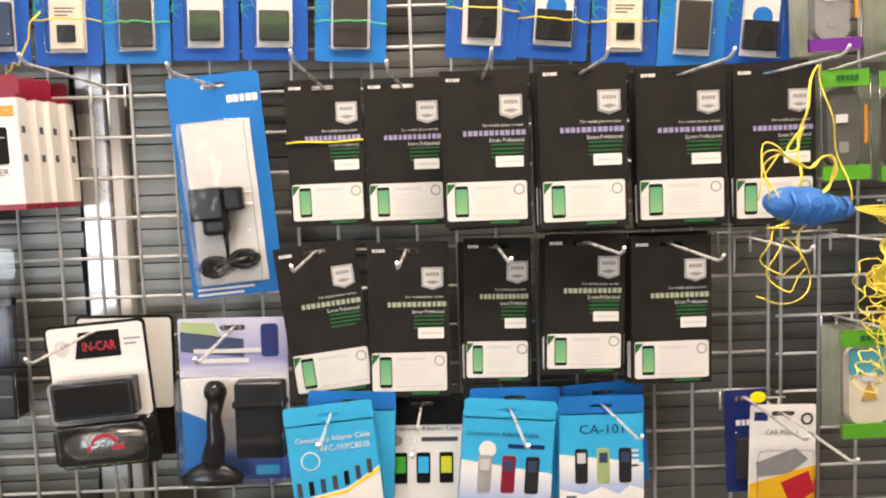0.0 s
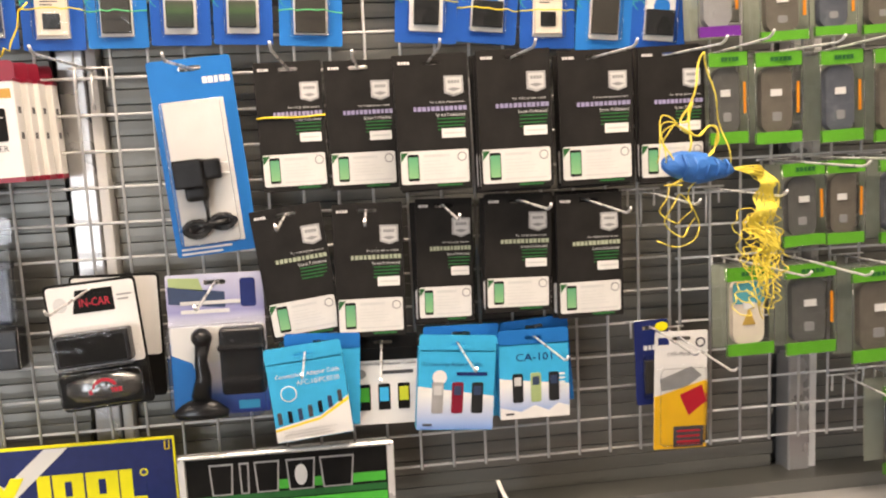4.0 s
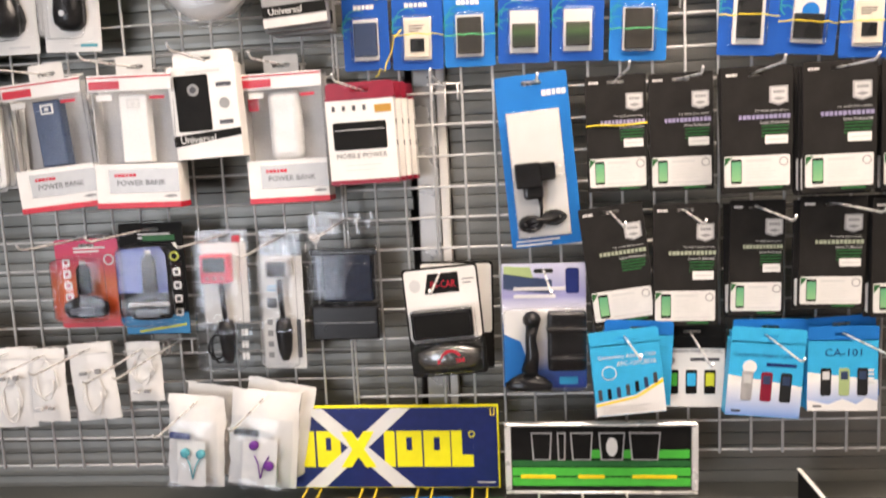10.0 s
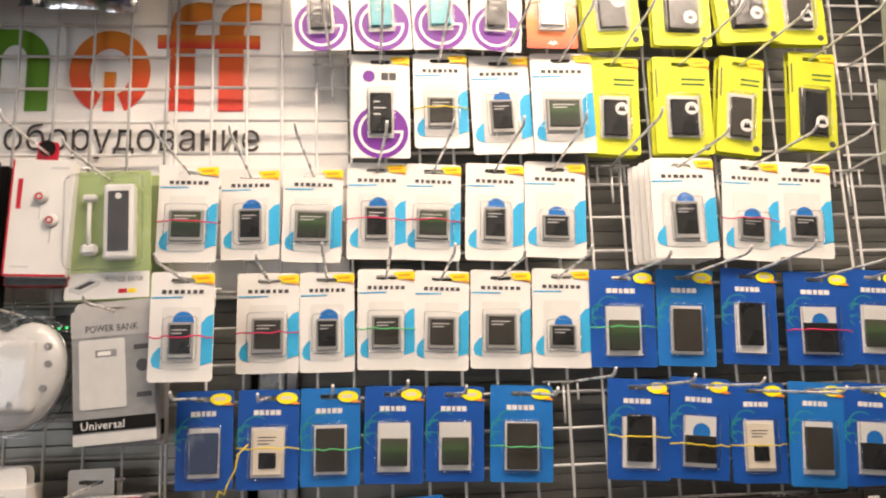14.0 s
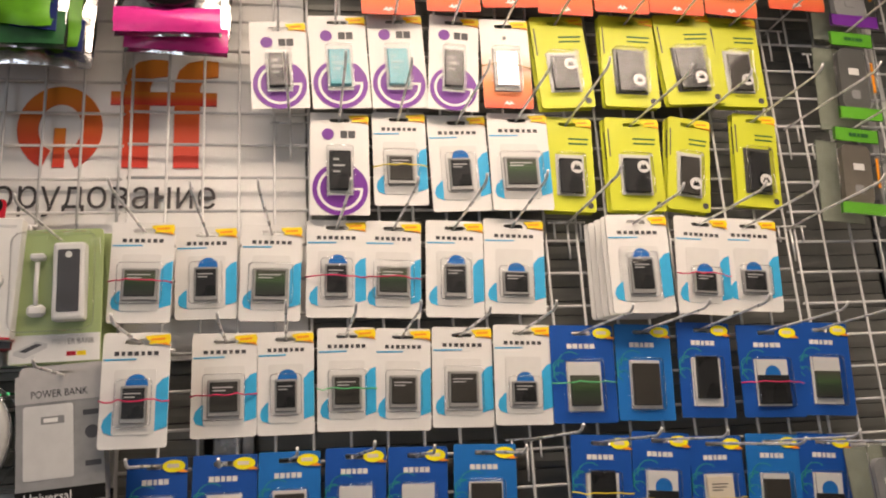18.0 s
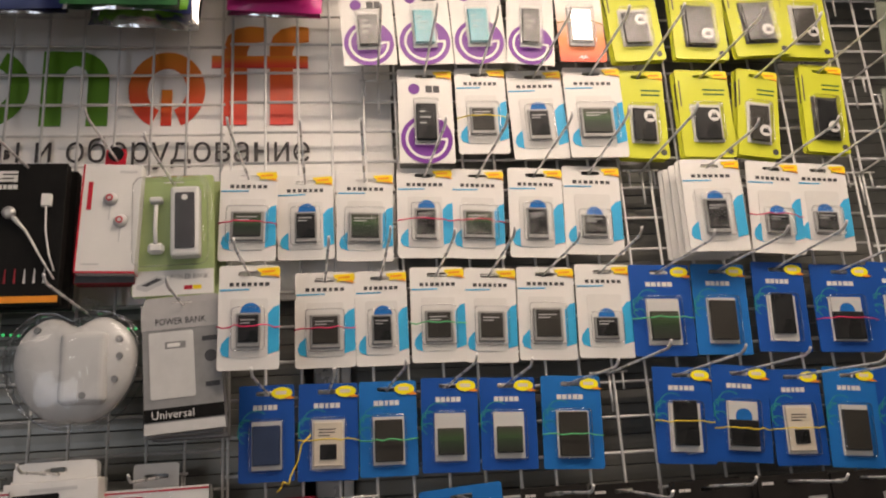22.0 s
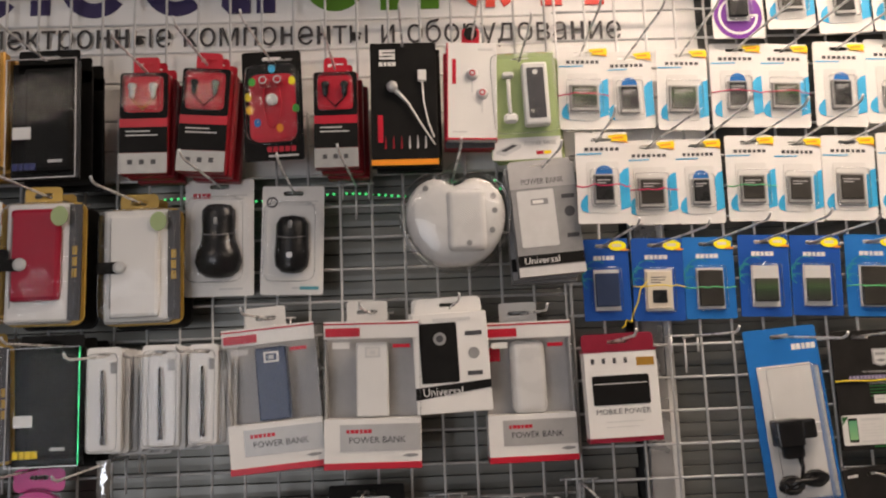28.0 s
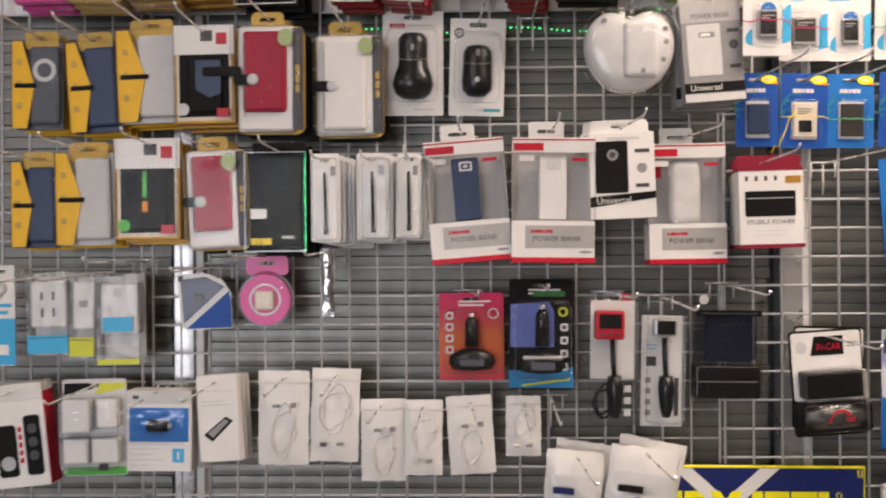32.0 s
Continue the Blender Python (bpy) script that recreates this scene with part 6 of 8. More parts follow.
def stick_packs(x, y, z, w, h, tilt, n=5):
    for k in range(n):
        root = thing("stylus_pack", x + 0.0065 * k, y + 0.010 * k, z - 0.0015 * k, tilt, "slim white card with a black stylus in a clear blister", "stylus", "stylus packs")
        part("card", slot_card(w, h, 0.005, 0.0012, 0.016, 0.005, 0.010), "white", root)
        blister("blister", root, "blister", 0, -h * 0.02, w * 0.90, h * 0.93, -0.012, -0.0006, 0.008)
        if k:
            continue
        part("stylus", tube([(-w * 0.02, -0.006, h * 0.28), (0.0, -0.006, h * 0.05), (w * 0.02, -0.006, -h * 0.36)], 0.0026, 8, taper=(0.8, 1.1, 1.0)), "blackp", root, "black stylus")
        part("stylus_cap", tube([(w * 0.02, -0.006, -h * 0.34), (w * 0.02, -0.006, -h * 0.42)], 0.0036, 8), "dark", root)
        part("label", plate(rect(w * 0.26, h * 0.30, w * 0.18, h * 0.11), -0.0007, 0), "grey", root)
    hang(x, z, w, h, tilt)


def blue_pack(x, y, z, w, h, tilt):
    root = thing("cable_pack", x, y, z, tilt, "white and blue blister card of a phone lead", "phone lead")
    part("card", slot_card(w, h, 0.003, 0.0014), "white", root)
    part("blue_print", plate(rect(0, -h * 0.26, w, h * 0.46), -0.0008, 0), "cyan", root)
    part("small_print", lines(-w * 0.1, h * 0.10, (w * 0.5, w * 0.4), 0.012, 0.006), "cyan", root)
    part("icon", plate(rect(w * 0.16, -h * 0.34, w * 0.3, h * 0.1), -0.0012, 0), "white", root)
    coil(-w * 0.05, h * 0.26, w * 0.26, h * 0.08, -0.006, 2, 0.0016, "lgrey", root)
    hang(x, z, w, h, tilt)


def socket_pack(x, y, z, w, h, tilt, style=1):
    foot = {1: "cyan", 2: "lime", 3: "teal"}[style]
    root = thing("plug_adapter_pack", x, y, z, tilt, "white plug adapter in a cloudy clear box, coloured foot", "plug adapter", "plug adapter packs")
    d = 0.03
    part("back_card", box(0, 0, w, h, d - 0.001, d, 0), "lgrey", root)
    part("adapter", box(0, h * 0.12, w * 0.86, h * 0.56, 0.004, d - 0.004, 0.004, 2), "white", root, "white adapter body")
    if style == 1:
        for sx in (-1, 1):
            for sz in (-1, 1):
                part("slot", plate(rect(sx * w * 0.14, h * 0.12 + sz * h * 0.10, 0.004, 0.014), 0.0032, 0.005), "dark", root)
    elif style == 2:
        part("port", plate(rect(0, h * 0.14, w * 0.36, h * 0.08), 0.0032, 0.005), "grey", root)
    else:
        part("print_patch", plate(rect(0, -h * 0.05, w * 0.7, h * 0.16), -0.0014, -0.0006), "cyan", root, "pale blue print")
        part("port", plate(oval(0, h * 0.3, 0.008, 0.008, 16), 0.0032, 0.005), "lgrey", root)
    part("foot_label", plate(rect(0, -h * (0.36 if style != 3 else 0.46), w * 0.98, h * (0.22 if style != 3 else 0.06)), -0.001, 0), foot if style != 3 else "lime", root, "coloured foot label")
    part("foot_line", plate(rect(0, -h * 0.28, w * 0.9, 0.0014), -0.0014, 0), "dark" if style != 3 else "lgrey", root)
    clear_box(root, 0, 0, w, h, -0.0004, d, "frost")
    hang(x, z, w, h, tilt, 0.004)


def triangle_pack(x, y, z, w, h, tilt):
    root = thing("memory_card_pack", x, y, z, tilt, "blue and white three-cornered card with a small blister", "memory card")
    part("card", plate([(-w * 0.5, h * 0.48), (w * 0.05, h * 0.48), (w * 0.34, h * 0.36), (w * 0.5, h * 0.12), (w * 0.5, -h * 0.48), (-w * 0.34, -h * 0.5), (-w * 0.42, -h * 0.42)], 0.0, 0.0016), "white", root)
    part("blue_print", plate([(-w * 0.34, -h * 0.47), (w * 0.46, h * 0.16), (w * 0.49, -h * 0.02), (w * 0.49, -h * 0.47)], -0.0007, 0), "blue", root)
    part("window", plate([(-w * 0.42, h * 0.38), (w * 0.04, h * 0.42), (w * 0.38, h * 0.24), (-w * 0.38, -h * 0.38)], -0.0008, 0), "steel", root, "dark window")
    part("memory_card", box(-w * 0.08, h * 0.06, 0.015, 0.012, -0.004, -0.0006, 0.0006), "batd", root, "tiny memory card")
    part("small_print", lines(0.0, -h * 0.28, (w * 0.42, w * 0.36), 0.007, 0.003), "white", root)
    part("badge", plate(rect(-w * 0.42, h * 0.40, 0.008, 0.009), -0.0008, 0), "dark", root)
    part("blister", plate([(-w * 0.38, h * 0.34), (w * 0.10, h * 0.38), (w * 0.36, h * 0.22), (-w * 0.34, -h * 0.36)], -0.008, -0.0075), "clear", root, "clear blister")
    hook(x + 0.02, z + h * 0.62)


def spool_pack(x, y, z, w, h, tilt):
    root = thing("flat_cable_case", x, y, z, tilt, "round pink plastic case with a white flat cable coil", "phone lead")
    r = w / 2
    part("tray", lathe([(r * 0.4, 0.004), (r * 0.95, 0.004), (r, 0.008), (r * 0.96, 0.010), (r * 0.4, 0.010)], 0, 0), "pink", root, "pink round tray")
    part("disc", plate(oval(0, 0, r * 0.94, r * 0.94, 30), -0.001, 0.004), "pink", root)
    part("ring_print", plate(arc(0, 0, r * 0.52, r * 0.60, 0, 360, 26), -0.0016, -0.001), "white", root)
    part("plug", box(0.0, -0.001, r * 0.72, r * 0.72, -0.010, -0.001, 0.003, 2), "cream", root, "cream square plug")
    part("hang_tab", slot_card(w * 0.8, h * 0.36, 0.008, 0.0012, 0.026, 0.006, 0.012), "pink", root).location = (0.002, 0.004, h * 0.64)
    part("cover", lathe([(r * 1.02, 0.006), (r * 1.02, -0.006), (r * 0.95, -0.012), (r * 0.2, -0.0125)], 0, 0, n=30), "blister", root, "clear round cover")
    part("rim", lathe([(r * 1.06, 0.006), (r * 1.06, 0.004), (r * 0.98, 0.004)], 0, 0, n=30), "frost", root)
    hook(x, z + h * 0.80)


def car_pack(x, y, z, w, h, tilt, name, label, card, ink):
    root = thing(name, x, y, z, tilt, label, "car charger", "car charger packs")
    part("card", slot_card(w, h, 0.004, 0.0014), card, root)
    for k in range(4):
        part("icon", plate(round_rect(*(-w * 0.34, h * (0.24 - 0.13 * k)) if ink == "fadered" else (w * 0.36, h * (0.06 - 0.12 * k)), w * 0.12, w * 0.12, 0.003), -0.0008, 0), "white", root, "white printed icon")
        part("icon_inside", plate(rect(*(-w * 0.34, h * (0.24 - 0.13 * k)) if ink == "fadered" else (w * 0.36, h * (0.06 - 0.12 * k)), w * 0.06, w * 0.06), -0.0011, 0), "red" if ink == "fadered" else "dark", root)
    part("plug_stem", tube([(0, -0.016, h * 0.24), (0, -0.016, h * 0.18), (0, -0.016, -h * 0.10)], 0.011, 14, taper=(0.4, 1.0, 1.1)), "blackp", root, "black car plug")
    part("plug_tip", tube([(0, -0.016, h * 0.22), (0, -0.016, h * 0.27)], 0.005, 10), "chrome", root)
    part("plug_body", blob([(-0.020, 0.006), (-0.017, w * 0.30), (-0.006, w * 0.36), (0.006, w * 0.34), (0.014, w * 0.20), (0.018, 0.012)], 22, 0, -h * 0.24, -0.016, 0.45), "blackp", root, "black rounded body")
    part("display", plate(round_rect(0, -h * 0.27, w * 0.36, h * 0.07, 0.003), -0.0336, -0.030), "smoke", root)
    part("small_print", lines(-w * 0.2, h * 0.40, (w * 0.5, w * 0.4), 0.006, 0.003), "white" if ink == "fadered" else "lgrey", root)
    blister("blister", root, "film", 0, -h * 0.04, w * 0.86, h * 0.70, -0.038, -0.0008, 0.012)
    return root


def car_red(x, y, z, w, h, tilt):
    root = car_pack(x, y, z, w, h, tilt, "car_charger_pack", "red and orange card with a black car transmitter plug", "fadered", "fadered")
    part("round_mark", plate(arc(w * 0.34, h * 0.26, 0.007, 0.009, 0, 360, 16), -0.0008, 0), "white", root)
    hang(x, z, w, h * 1.14, tilt)


def car_blue(x, y, z, w, h, tilt):
    root = car_pack(x, y, z, w, h, tilt, "car_charger_pack", "dark card with blue foot and black car transmitter plug", "black", "navy")
    part("picture", plate([(-w * 0.48, h * 0.27), (w * 0.12, h * 0.29), (w * 0.20, h * 0.2), (w * 0.20, -h * 0.12), (-w * 0.48, -h * 0.12)], -0.0007, 0), "lav", root, "lavender blue picture")
    part("blue_print", plate([(-w * 0.5, -h * 0.33), (w * 0.1, -h * 0.34), (w * 0.5, -h * 0.30), (w * 0.5, -h * 0.49), (-w * 0.5, -h * 0.49)], -0.0007, 0), "azure", root, "blue foot print")
    part("title_bar", plate(rect(w * 0.12, h * 0.365, w * 0.5, h * 0.05), -0.0008, 0), "dgreen", root, "dark green title bar")
    part("foot_print", plate([(-w * 0.3, -h * 0.46), (w * 0.45, -h * 0.40), (w * 0.45, -h * 0.42), (-w * 0.3, -h * 0.48)], -0.001, 0), "lime", root, "lime stripe")
    part("round_mark", plate(arc(w * 0.34, h * 0.2, 0.005, 0.008, 0, 360, 16), -0.0010, 0), "lime", root)
    part("silver_band", box(0, -h * 0.20, w * 0.62, h * 0.035, -0.034, -0.02, 0.003), "silver", root, "silver band")
    hang(x, z, w, h, tilt)


def stalk(x, y, z, w, h, tilt, name, label, red):
    root = thing(name, x, y, z, tilt, label, "car transmitter", "car transmitter packs")
    if red:
        part("backing", slot_card(w, h, 0.006, 0.0008), "film", root, "clear plastic backing")
        part("card", box(w * 0.03, h * 0.13, w * 0.86, h * 0.56, -0.0012, 0.0, 0), "paper", root, "pinkish white card")
        coil(-w * 0.12, -h * 0.30, w * 0.20, h * 0.10, -0.008, 2, 0.0022, "blackp", root)
    else:
        part("card", box(0, -h * 0.09, w, h * 0.82, 0.0, 0.0014, 0.0004), "white", root)
        part("hang_tab", slot_card(w * 0.98, h * 0.24, 0.006, 0.0008, 0.024, 0.006, 0.010), "film", root, "clear hanging tab").location = (0, 0.0005, h * 0.39)
    if red:
        part("red_print", plate([(w * 0.2, h * 0.46), (w * 0.36, h * 0.46), (w * 0.30, h * 0.1), (w * 0.18, h * 0.1)], -0.0008, 0), "red", root)
    hz = h * 0.24
    part("head", box(-w * 0.06 if red else 0, hz, w * 0.56, h * 0.20 if red else h * 0.13, -0.026, -0.004, 0.004, 2), "red" if red else "silver", root, ("red" if red else "silver") + " head")
    part("screen", plate(round_rect(-w * 0.06 if red else 0, hz + (h * 0.03 if red else 0), w * 0.42, h * 0.10, 0.002), -0.0272, -0.026), "black", root, "dark display")
    for j in range(3 if red else 0):
        part("button", lathe([(0.002, -0.0015), (0.003, 0)], -w * 0.2 + j * w * 0.14, hz - h * 0.06, n=10, y0=-0.026), "dark", root)
    part("stalk", tube([(0, -0.014, h * 0.16), (w * 0.02, -0.014, h * 0.0), (w * 0.05, -0.014, -h * 0.14)], 0.0045, 10), "blackp", root, "black bendy stalk")
    part("plug", tube([(w * 0.05, -0.014, -h * 0.12), (w * 0.06, -0.014, -h * 0.2), (w * 0.07, -0.014, -h * 0.36), (w * 0.07, -0.014, -h * 0.42)], 0.012, 14, taper=(0.9, 1.15, 0.9, 0.5)), "blackp", root, "black car plug")
    for j in range(3 if red else 4):
        part("icon", plate(rect(w * 0.34 if red else -w * 0.33, -h * (0.22 + 0.085 * j) if red else -h * (0.16 + 0.08 * j), w * 0.13, w * 0.13), -0.0008, 0), "white" if red else "grey", root)
    if not red:
        part("badge", plate(rect(-w * 0.26, -h * 0.02, w * 0.24, h * 0.07), -0.0008, 0), "dark", root)
        part("side_bar", plate(rect(w * 0.36, -h * 0.28, w * 0.10, h * 0.28), -0.0008, 0), "dark", root)
        part("blue_print", lines(-w * 0.36, h * 0.1, (w * 0.24, w * 0.2), 0.006, 0.002), "cyan", root)
    blister("blister", root, "film", 0, -h * 0.01, w * 0.92, h * 0.90, -0.032, -0.0008, 0.010)
    hang(x, z, w, h, tilt)


def stalk_red(x, y, z, w, h, tilt):
    stalk(x, y, z, w, h, tilt, "car_transmitter_pack", "clear pack with a red headed car transmitter on a stalk", True)


def stalk_grey(x, y, z, w, h, tilt):
    stalk(x, y, z, w, h, tilt, "car_transmitter_pack", "white card with a silver headed car transmitter on a stalk", False)


def smoked_box(x, y, z, w, h, tilt):
    root = thing("tablet_battery_box", x, y, z, tilt, "clear box with black lid bar and foot for a tablet battery", "tablet battery")
    d = 0.03
    part("battery", box(w * 0.05, h * 0.07, w * 0.70, h * 0.44, 0.010, 0.018, 0.002), "bubble", root, "navy bubble-wrapped battery")
    part("sleeve", box(0, h * 0.09, w * 0.90, h * 0.44, 0.005, 0.022, 0.002), "smoked", root, "smoky clear sleeve")
    part("sleeve_fold", tube([(-w * 0.2, 0.005, h * 0.20), (w * 0.36, 0.005, h * 0.205), (w * 0.37, 0.005, -h * 0.08)], 0.0007, 5), "edge", root)
    part("lid_bar", box(w * 0.02, h * 0.31, w * 0.96, h * 0.055, -0.001, 0.012, 0.001), "blackp", root, "black lid bar")
    part("lid_line", plate(rect(w * 0.02, h * 0.31, w * 0.84, 0.0016), -0.0018, -0.001), "dark", root)
    part("foot_block", box(w * 0.01, -h * 0.335, w * 0.96, h * 0.31, -0.001, d, 0.003, 2), "blackp", root, "black foot block")
    part("foot_line", plate(rect(0, -h * 0.33, w * 0.88, 0.0012), -0.0018, -0.001), "grey", root)
    part("round_label", plate(oval(-w * 0.36, h * 0.44, 0.008, 0.008, 16), -0.0024, -0.0018), "lgrey", root, "small pale round label")
    clear_box(root, 0, 0, w, h, -0.0022, d, "clear")
    t = part("hang_tab", slot_card(w * 0.98, h * 0.2, 0.006, 0.0008, 0.028, 0.007, 0.012), "film", root, "clear hanging tab")
    t.location = (0, d * 0.5, h * 0.56)
    hang(x, z, w, h * 1.3, tilt, 0.014)


def red_box(x, y, z, w, h, tilt):
    root = thing("speaker_set_box", x, y, z, tilt, "white carton with red side and black devices printed", "phone set")
    part("carton", box(0, 0, w, h, 0.0, 0.036, 0.001), "white", root)
    part("red_side", box(w / 2 + 0.0006, -h * 0.04, 0.001, h * 0.9, 0.001, 0.035, 0), "red", root, "red side")
    part("header", box(0, h * 0.42, w, h * 0.16, -0.0008, 0.010, 0.001), "paper", root)
    part("device", plate(round_rect(w * 0.26, -h * 0.10, w * 0.30, h * 0.58, 0.006), -0.001, 0), "black", root, "printed black device")
    part("device", plate(round_rect(-w * 0.22, -h * 0.14, w * 0.36, h * 0.5, 0.006), -0.001, 0), "black", root, "printed black device")
    for j in range(3):
        part("knob", plate(oval(w * 0.26, h * (0.06 - 0.13 * j), 0.008, 0.008, 16), -0.0016, -0.001), "dark", root)
    part("dial", plate(oval(-w * 0.22, -h * 0.26, 0.012, 0.012, 18), -0.0016, -0.001), "silver", root)
    for j in range(5):
        part("side_print", plate(rect(w * 0.03, h * (0.06 - 0.075 * j), w * 0.06, h * 0.05), -0.0012, 0), "red", root)
    hang(x, z, w, h, tilt)


def travel_pack(x, y, z, w, h, tilt):
    root = thing("travel_adapter_pack", x, y, z, tilt, "white travel adapter set in a clear blister, green foot", "plug adapter")
    part("card", slot_card(w, h, 0.006, 0.0014), "lgrey", root)
    part("foot_print", plate(rect(0, -h * 0.45, w * 0.96, h * 0.08), -0.0008, 0), "green", root)
    part("top_print", plate([(w * 0.0, h * 0.34), (w * 0.48, h * 0.40), (w * 0.48, h * 0.46), (w * 0.1, h * 0.46)], -0.0008, 0), "lime", root)
    part("top_print", plate([(-w * 0.48, h * 0.34), (-w * 0.02, h * 0.40), (-w * 0.08, h * 0.46), (-w * 0.46, h * 0.46)], -0.0008, 0), "black", root)
    part("adapter", box(-w * 0.22, h * 0.14, w * 0.42, h * 0.34, -0.022, -0.001, 0.004, 2), "white", root, "white adapter")
    part("adapter", box(w * 0.26, h * 0.16, w * 0.32, h * 0.30, -0.020, -0.001, 0.004, 2), "white", root, "white adapter")
    part("adapter", box(-w * 0.24, -h * 0.22, w * 0.38, h * 0.26, -0.020, -0.001, 0.004, 2), "white", root, "white adapter")
    part("adapter", box(w * 0.22, -h * 0.22, w * 0.42, h * 0.26, -0.020, -0.001, 0.004, 2), "white", root, "white adapter")
    for j in range(5):
        part("icon", plate(rect(w * 0.06, h * (0.22 - 0.055 * j), w * 0.06, h * 0.03), -0.0010, 0), "dark", root)
    part("chip_print", plate(rect(w * 0.12, -h * 0.40, w * 0.14, h * 0.1), -0.0012, 0), "dark", root)
    blister("blister", root, "film", 0, h * 0.12, w * 0.92, h * 0.42, -0.028, -0.0008, 0.010)
    blister("blister", root, "film", 0, -h * 0.24, w * 0.92, h * 0.34, -0.028, -0.0008, 0.010)
    hang(x, z, w, h, tilt)


def plug_box(x, y, z, w, h, tilt):
    root = thing("car_plug_box", x, y, z, tilt, "white and blue carton with a black car plug in its window", "car charger")
    d = 0.034
    part("carton", box(0, 0, w, h, 0.0, d, 0.001), "white", root)
    part("header", plate(rect(0, h * 0.42, w, h * 0.16), -0.0006, 0), "lgrey", root)
    part("mark", plate(rect(-w * 0.36, h * 0.42, 0.010, 0.006), -0.0009, 0), "dark", root)
    part("blue_panel", plate(rect(0, h * 0.08, w * 0.92, h * 0.42), -0.0008, 0), "bluec", root, "blue window panel")
    part("car_plug", tube([(-w * 0.16, -0.008, h * 0.08), (-w * 0.12, -0.008, h * 0.08), (w * 0.14, -0.008, h * 0.08), (w * 0.18, -0.008, h * 0.08)], 0.011, 14, taper=(0.6, 1, 1, 0.6)), "blackp", root, "black car plug")
    part("plug_tip", tube([(w * 0.17, -0.008, h * 0.08), (w * 0.22, -0.008, h * 0.08)], 0.004, 10), "chrome", root)
    part("number_tag", plate(rect(w * 0.30, -h * 0.30, w * 0.18, h * 0.17), -0.0008, 0), "cyan", root)
    part("number_bar", plate(rect(w * 0.30, -h * 0.30, w * 0.03, h * 0.10), -0.0012, 0), "white", root)
    part("small_print", lines(-w * 0.44, -h * 0.22, (w * 0.46, w * 0.36, w * 0.5, w * 0.3), 0.009, 0.0016), "lgrey", root)
    part("window", plate(rect(0, h * 0.08, w * 0.92, h * 0.42), -0.0225, -0.022), "film", root, "clear window")
    hang(x, z, w, h * 1.12, tilt, 0.008)


def white_packs(x, y, z, w, h, tilt):
    for k in range(4):
        root = thing("film_box", x + 0.003 * k, y + 0.012 * k, z - 0.001 * k, tilt, "slim white carton with a small phone picture", "screen film", "slim white cartons")
        part("carton", box(0, 0, w, h, 0.0, 0.009, 0.002), "white", root)
        if k:
            continue
        part("small_print", lines(-w * 0.40, h * 0.20, (w * 0.56, w * 0.7), 0.006, 0.0018), "lgrey", root)
        part("fold", plate(rect(0, h * 0.32, w * 0.96, 0.001), -0.0005, 0), "lgrey", root)
        part("phone_picture", plate([(-w * 0.36, -h * 0.18), (w * 0.18, h * 0.02), (w * 0.36, -h * 0.03), (-w * 0.16, -h * 0.26)], -0.0008, 0), "black", root, "printed dark phone")
        part("phone_screen", plate([(-w * 0.26, -h * 0.165), (w * 0.16, -h * 0.005), (w * 0.26, -h * 0.035), (-w * 0.14, -h * 0.215)], -0.0011, 0), "grey", root)
    hang(x, z, w, h, tilt)


BAGS = []


def cable_bag(x, y, z, w, h, tilt, style=1):
    root = thing("cable_bag", x, y, z, tilt, "white zip bag with a thin white cable, crumpled", "phone lead", "white cable bags")
    BAGS.append(root)
    s = len(BAGS)
    part("bag", pillow(0, 0, w, h, 0.014, 0.004, 10, 14, 0.008, s), "white", root, "crumpled white bag")
    part("seal", plate(rect(0, h * 0.38, w * 0.96, 0.002), -0.0062, -0.0052), "lgrey", root)
    if style == 1:
        coil(0.0, -h * 0.12, w * 0.22, h * 0.24, -0.0015, 2, 0.0013, "white", root)
        part("cable_plug", box(-w * 0.12, h * 0.14, 0.012, 0.005, -0.010, -0.004, 0.001), "grey", root)
        part("cable_plug", box(w * 0.22, h * 0.15, 0.009, 0.008, -0.010, -0.004, 0.001), "grey", root)
    else:
        coil(0.0, h * 0.08, w * 0.30, h * 0.22, -0.0015, 2, 0.0012, "white", root)
        part("cable_plug", box(-w * 0.20, -h * 0.30, 0.011, 0.006, -0.010, -0.004, 0.001), "dark" if s < 4 else "lgrey", root)
        part("cable_plug", box(w * 0.14, -h * 0.29, 0.011, 0.005, -0.010, -0.004, 0.001), "grey", root)
    hang(x, z, w, h, tilt)


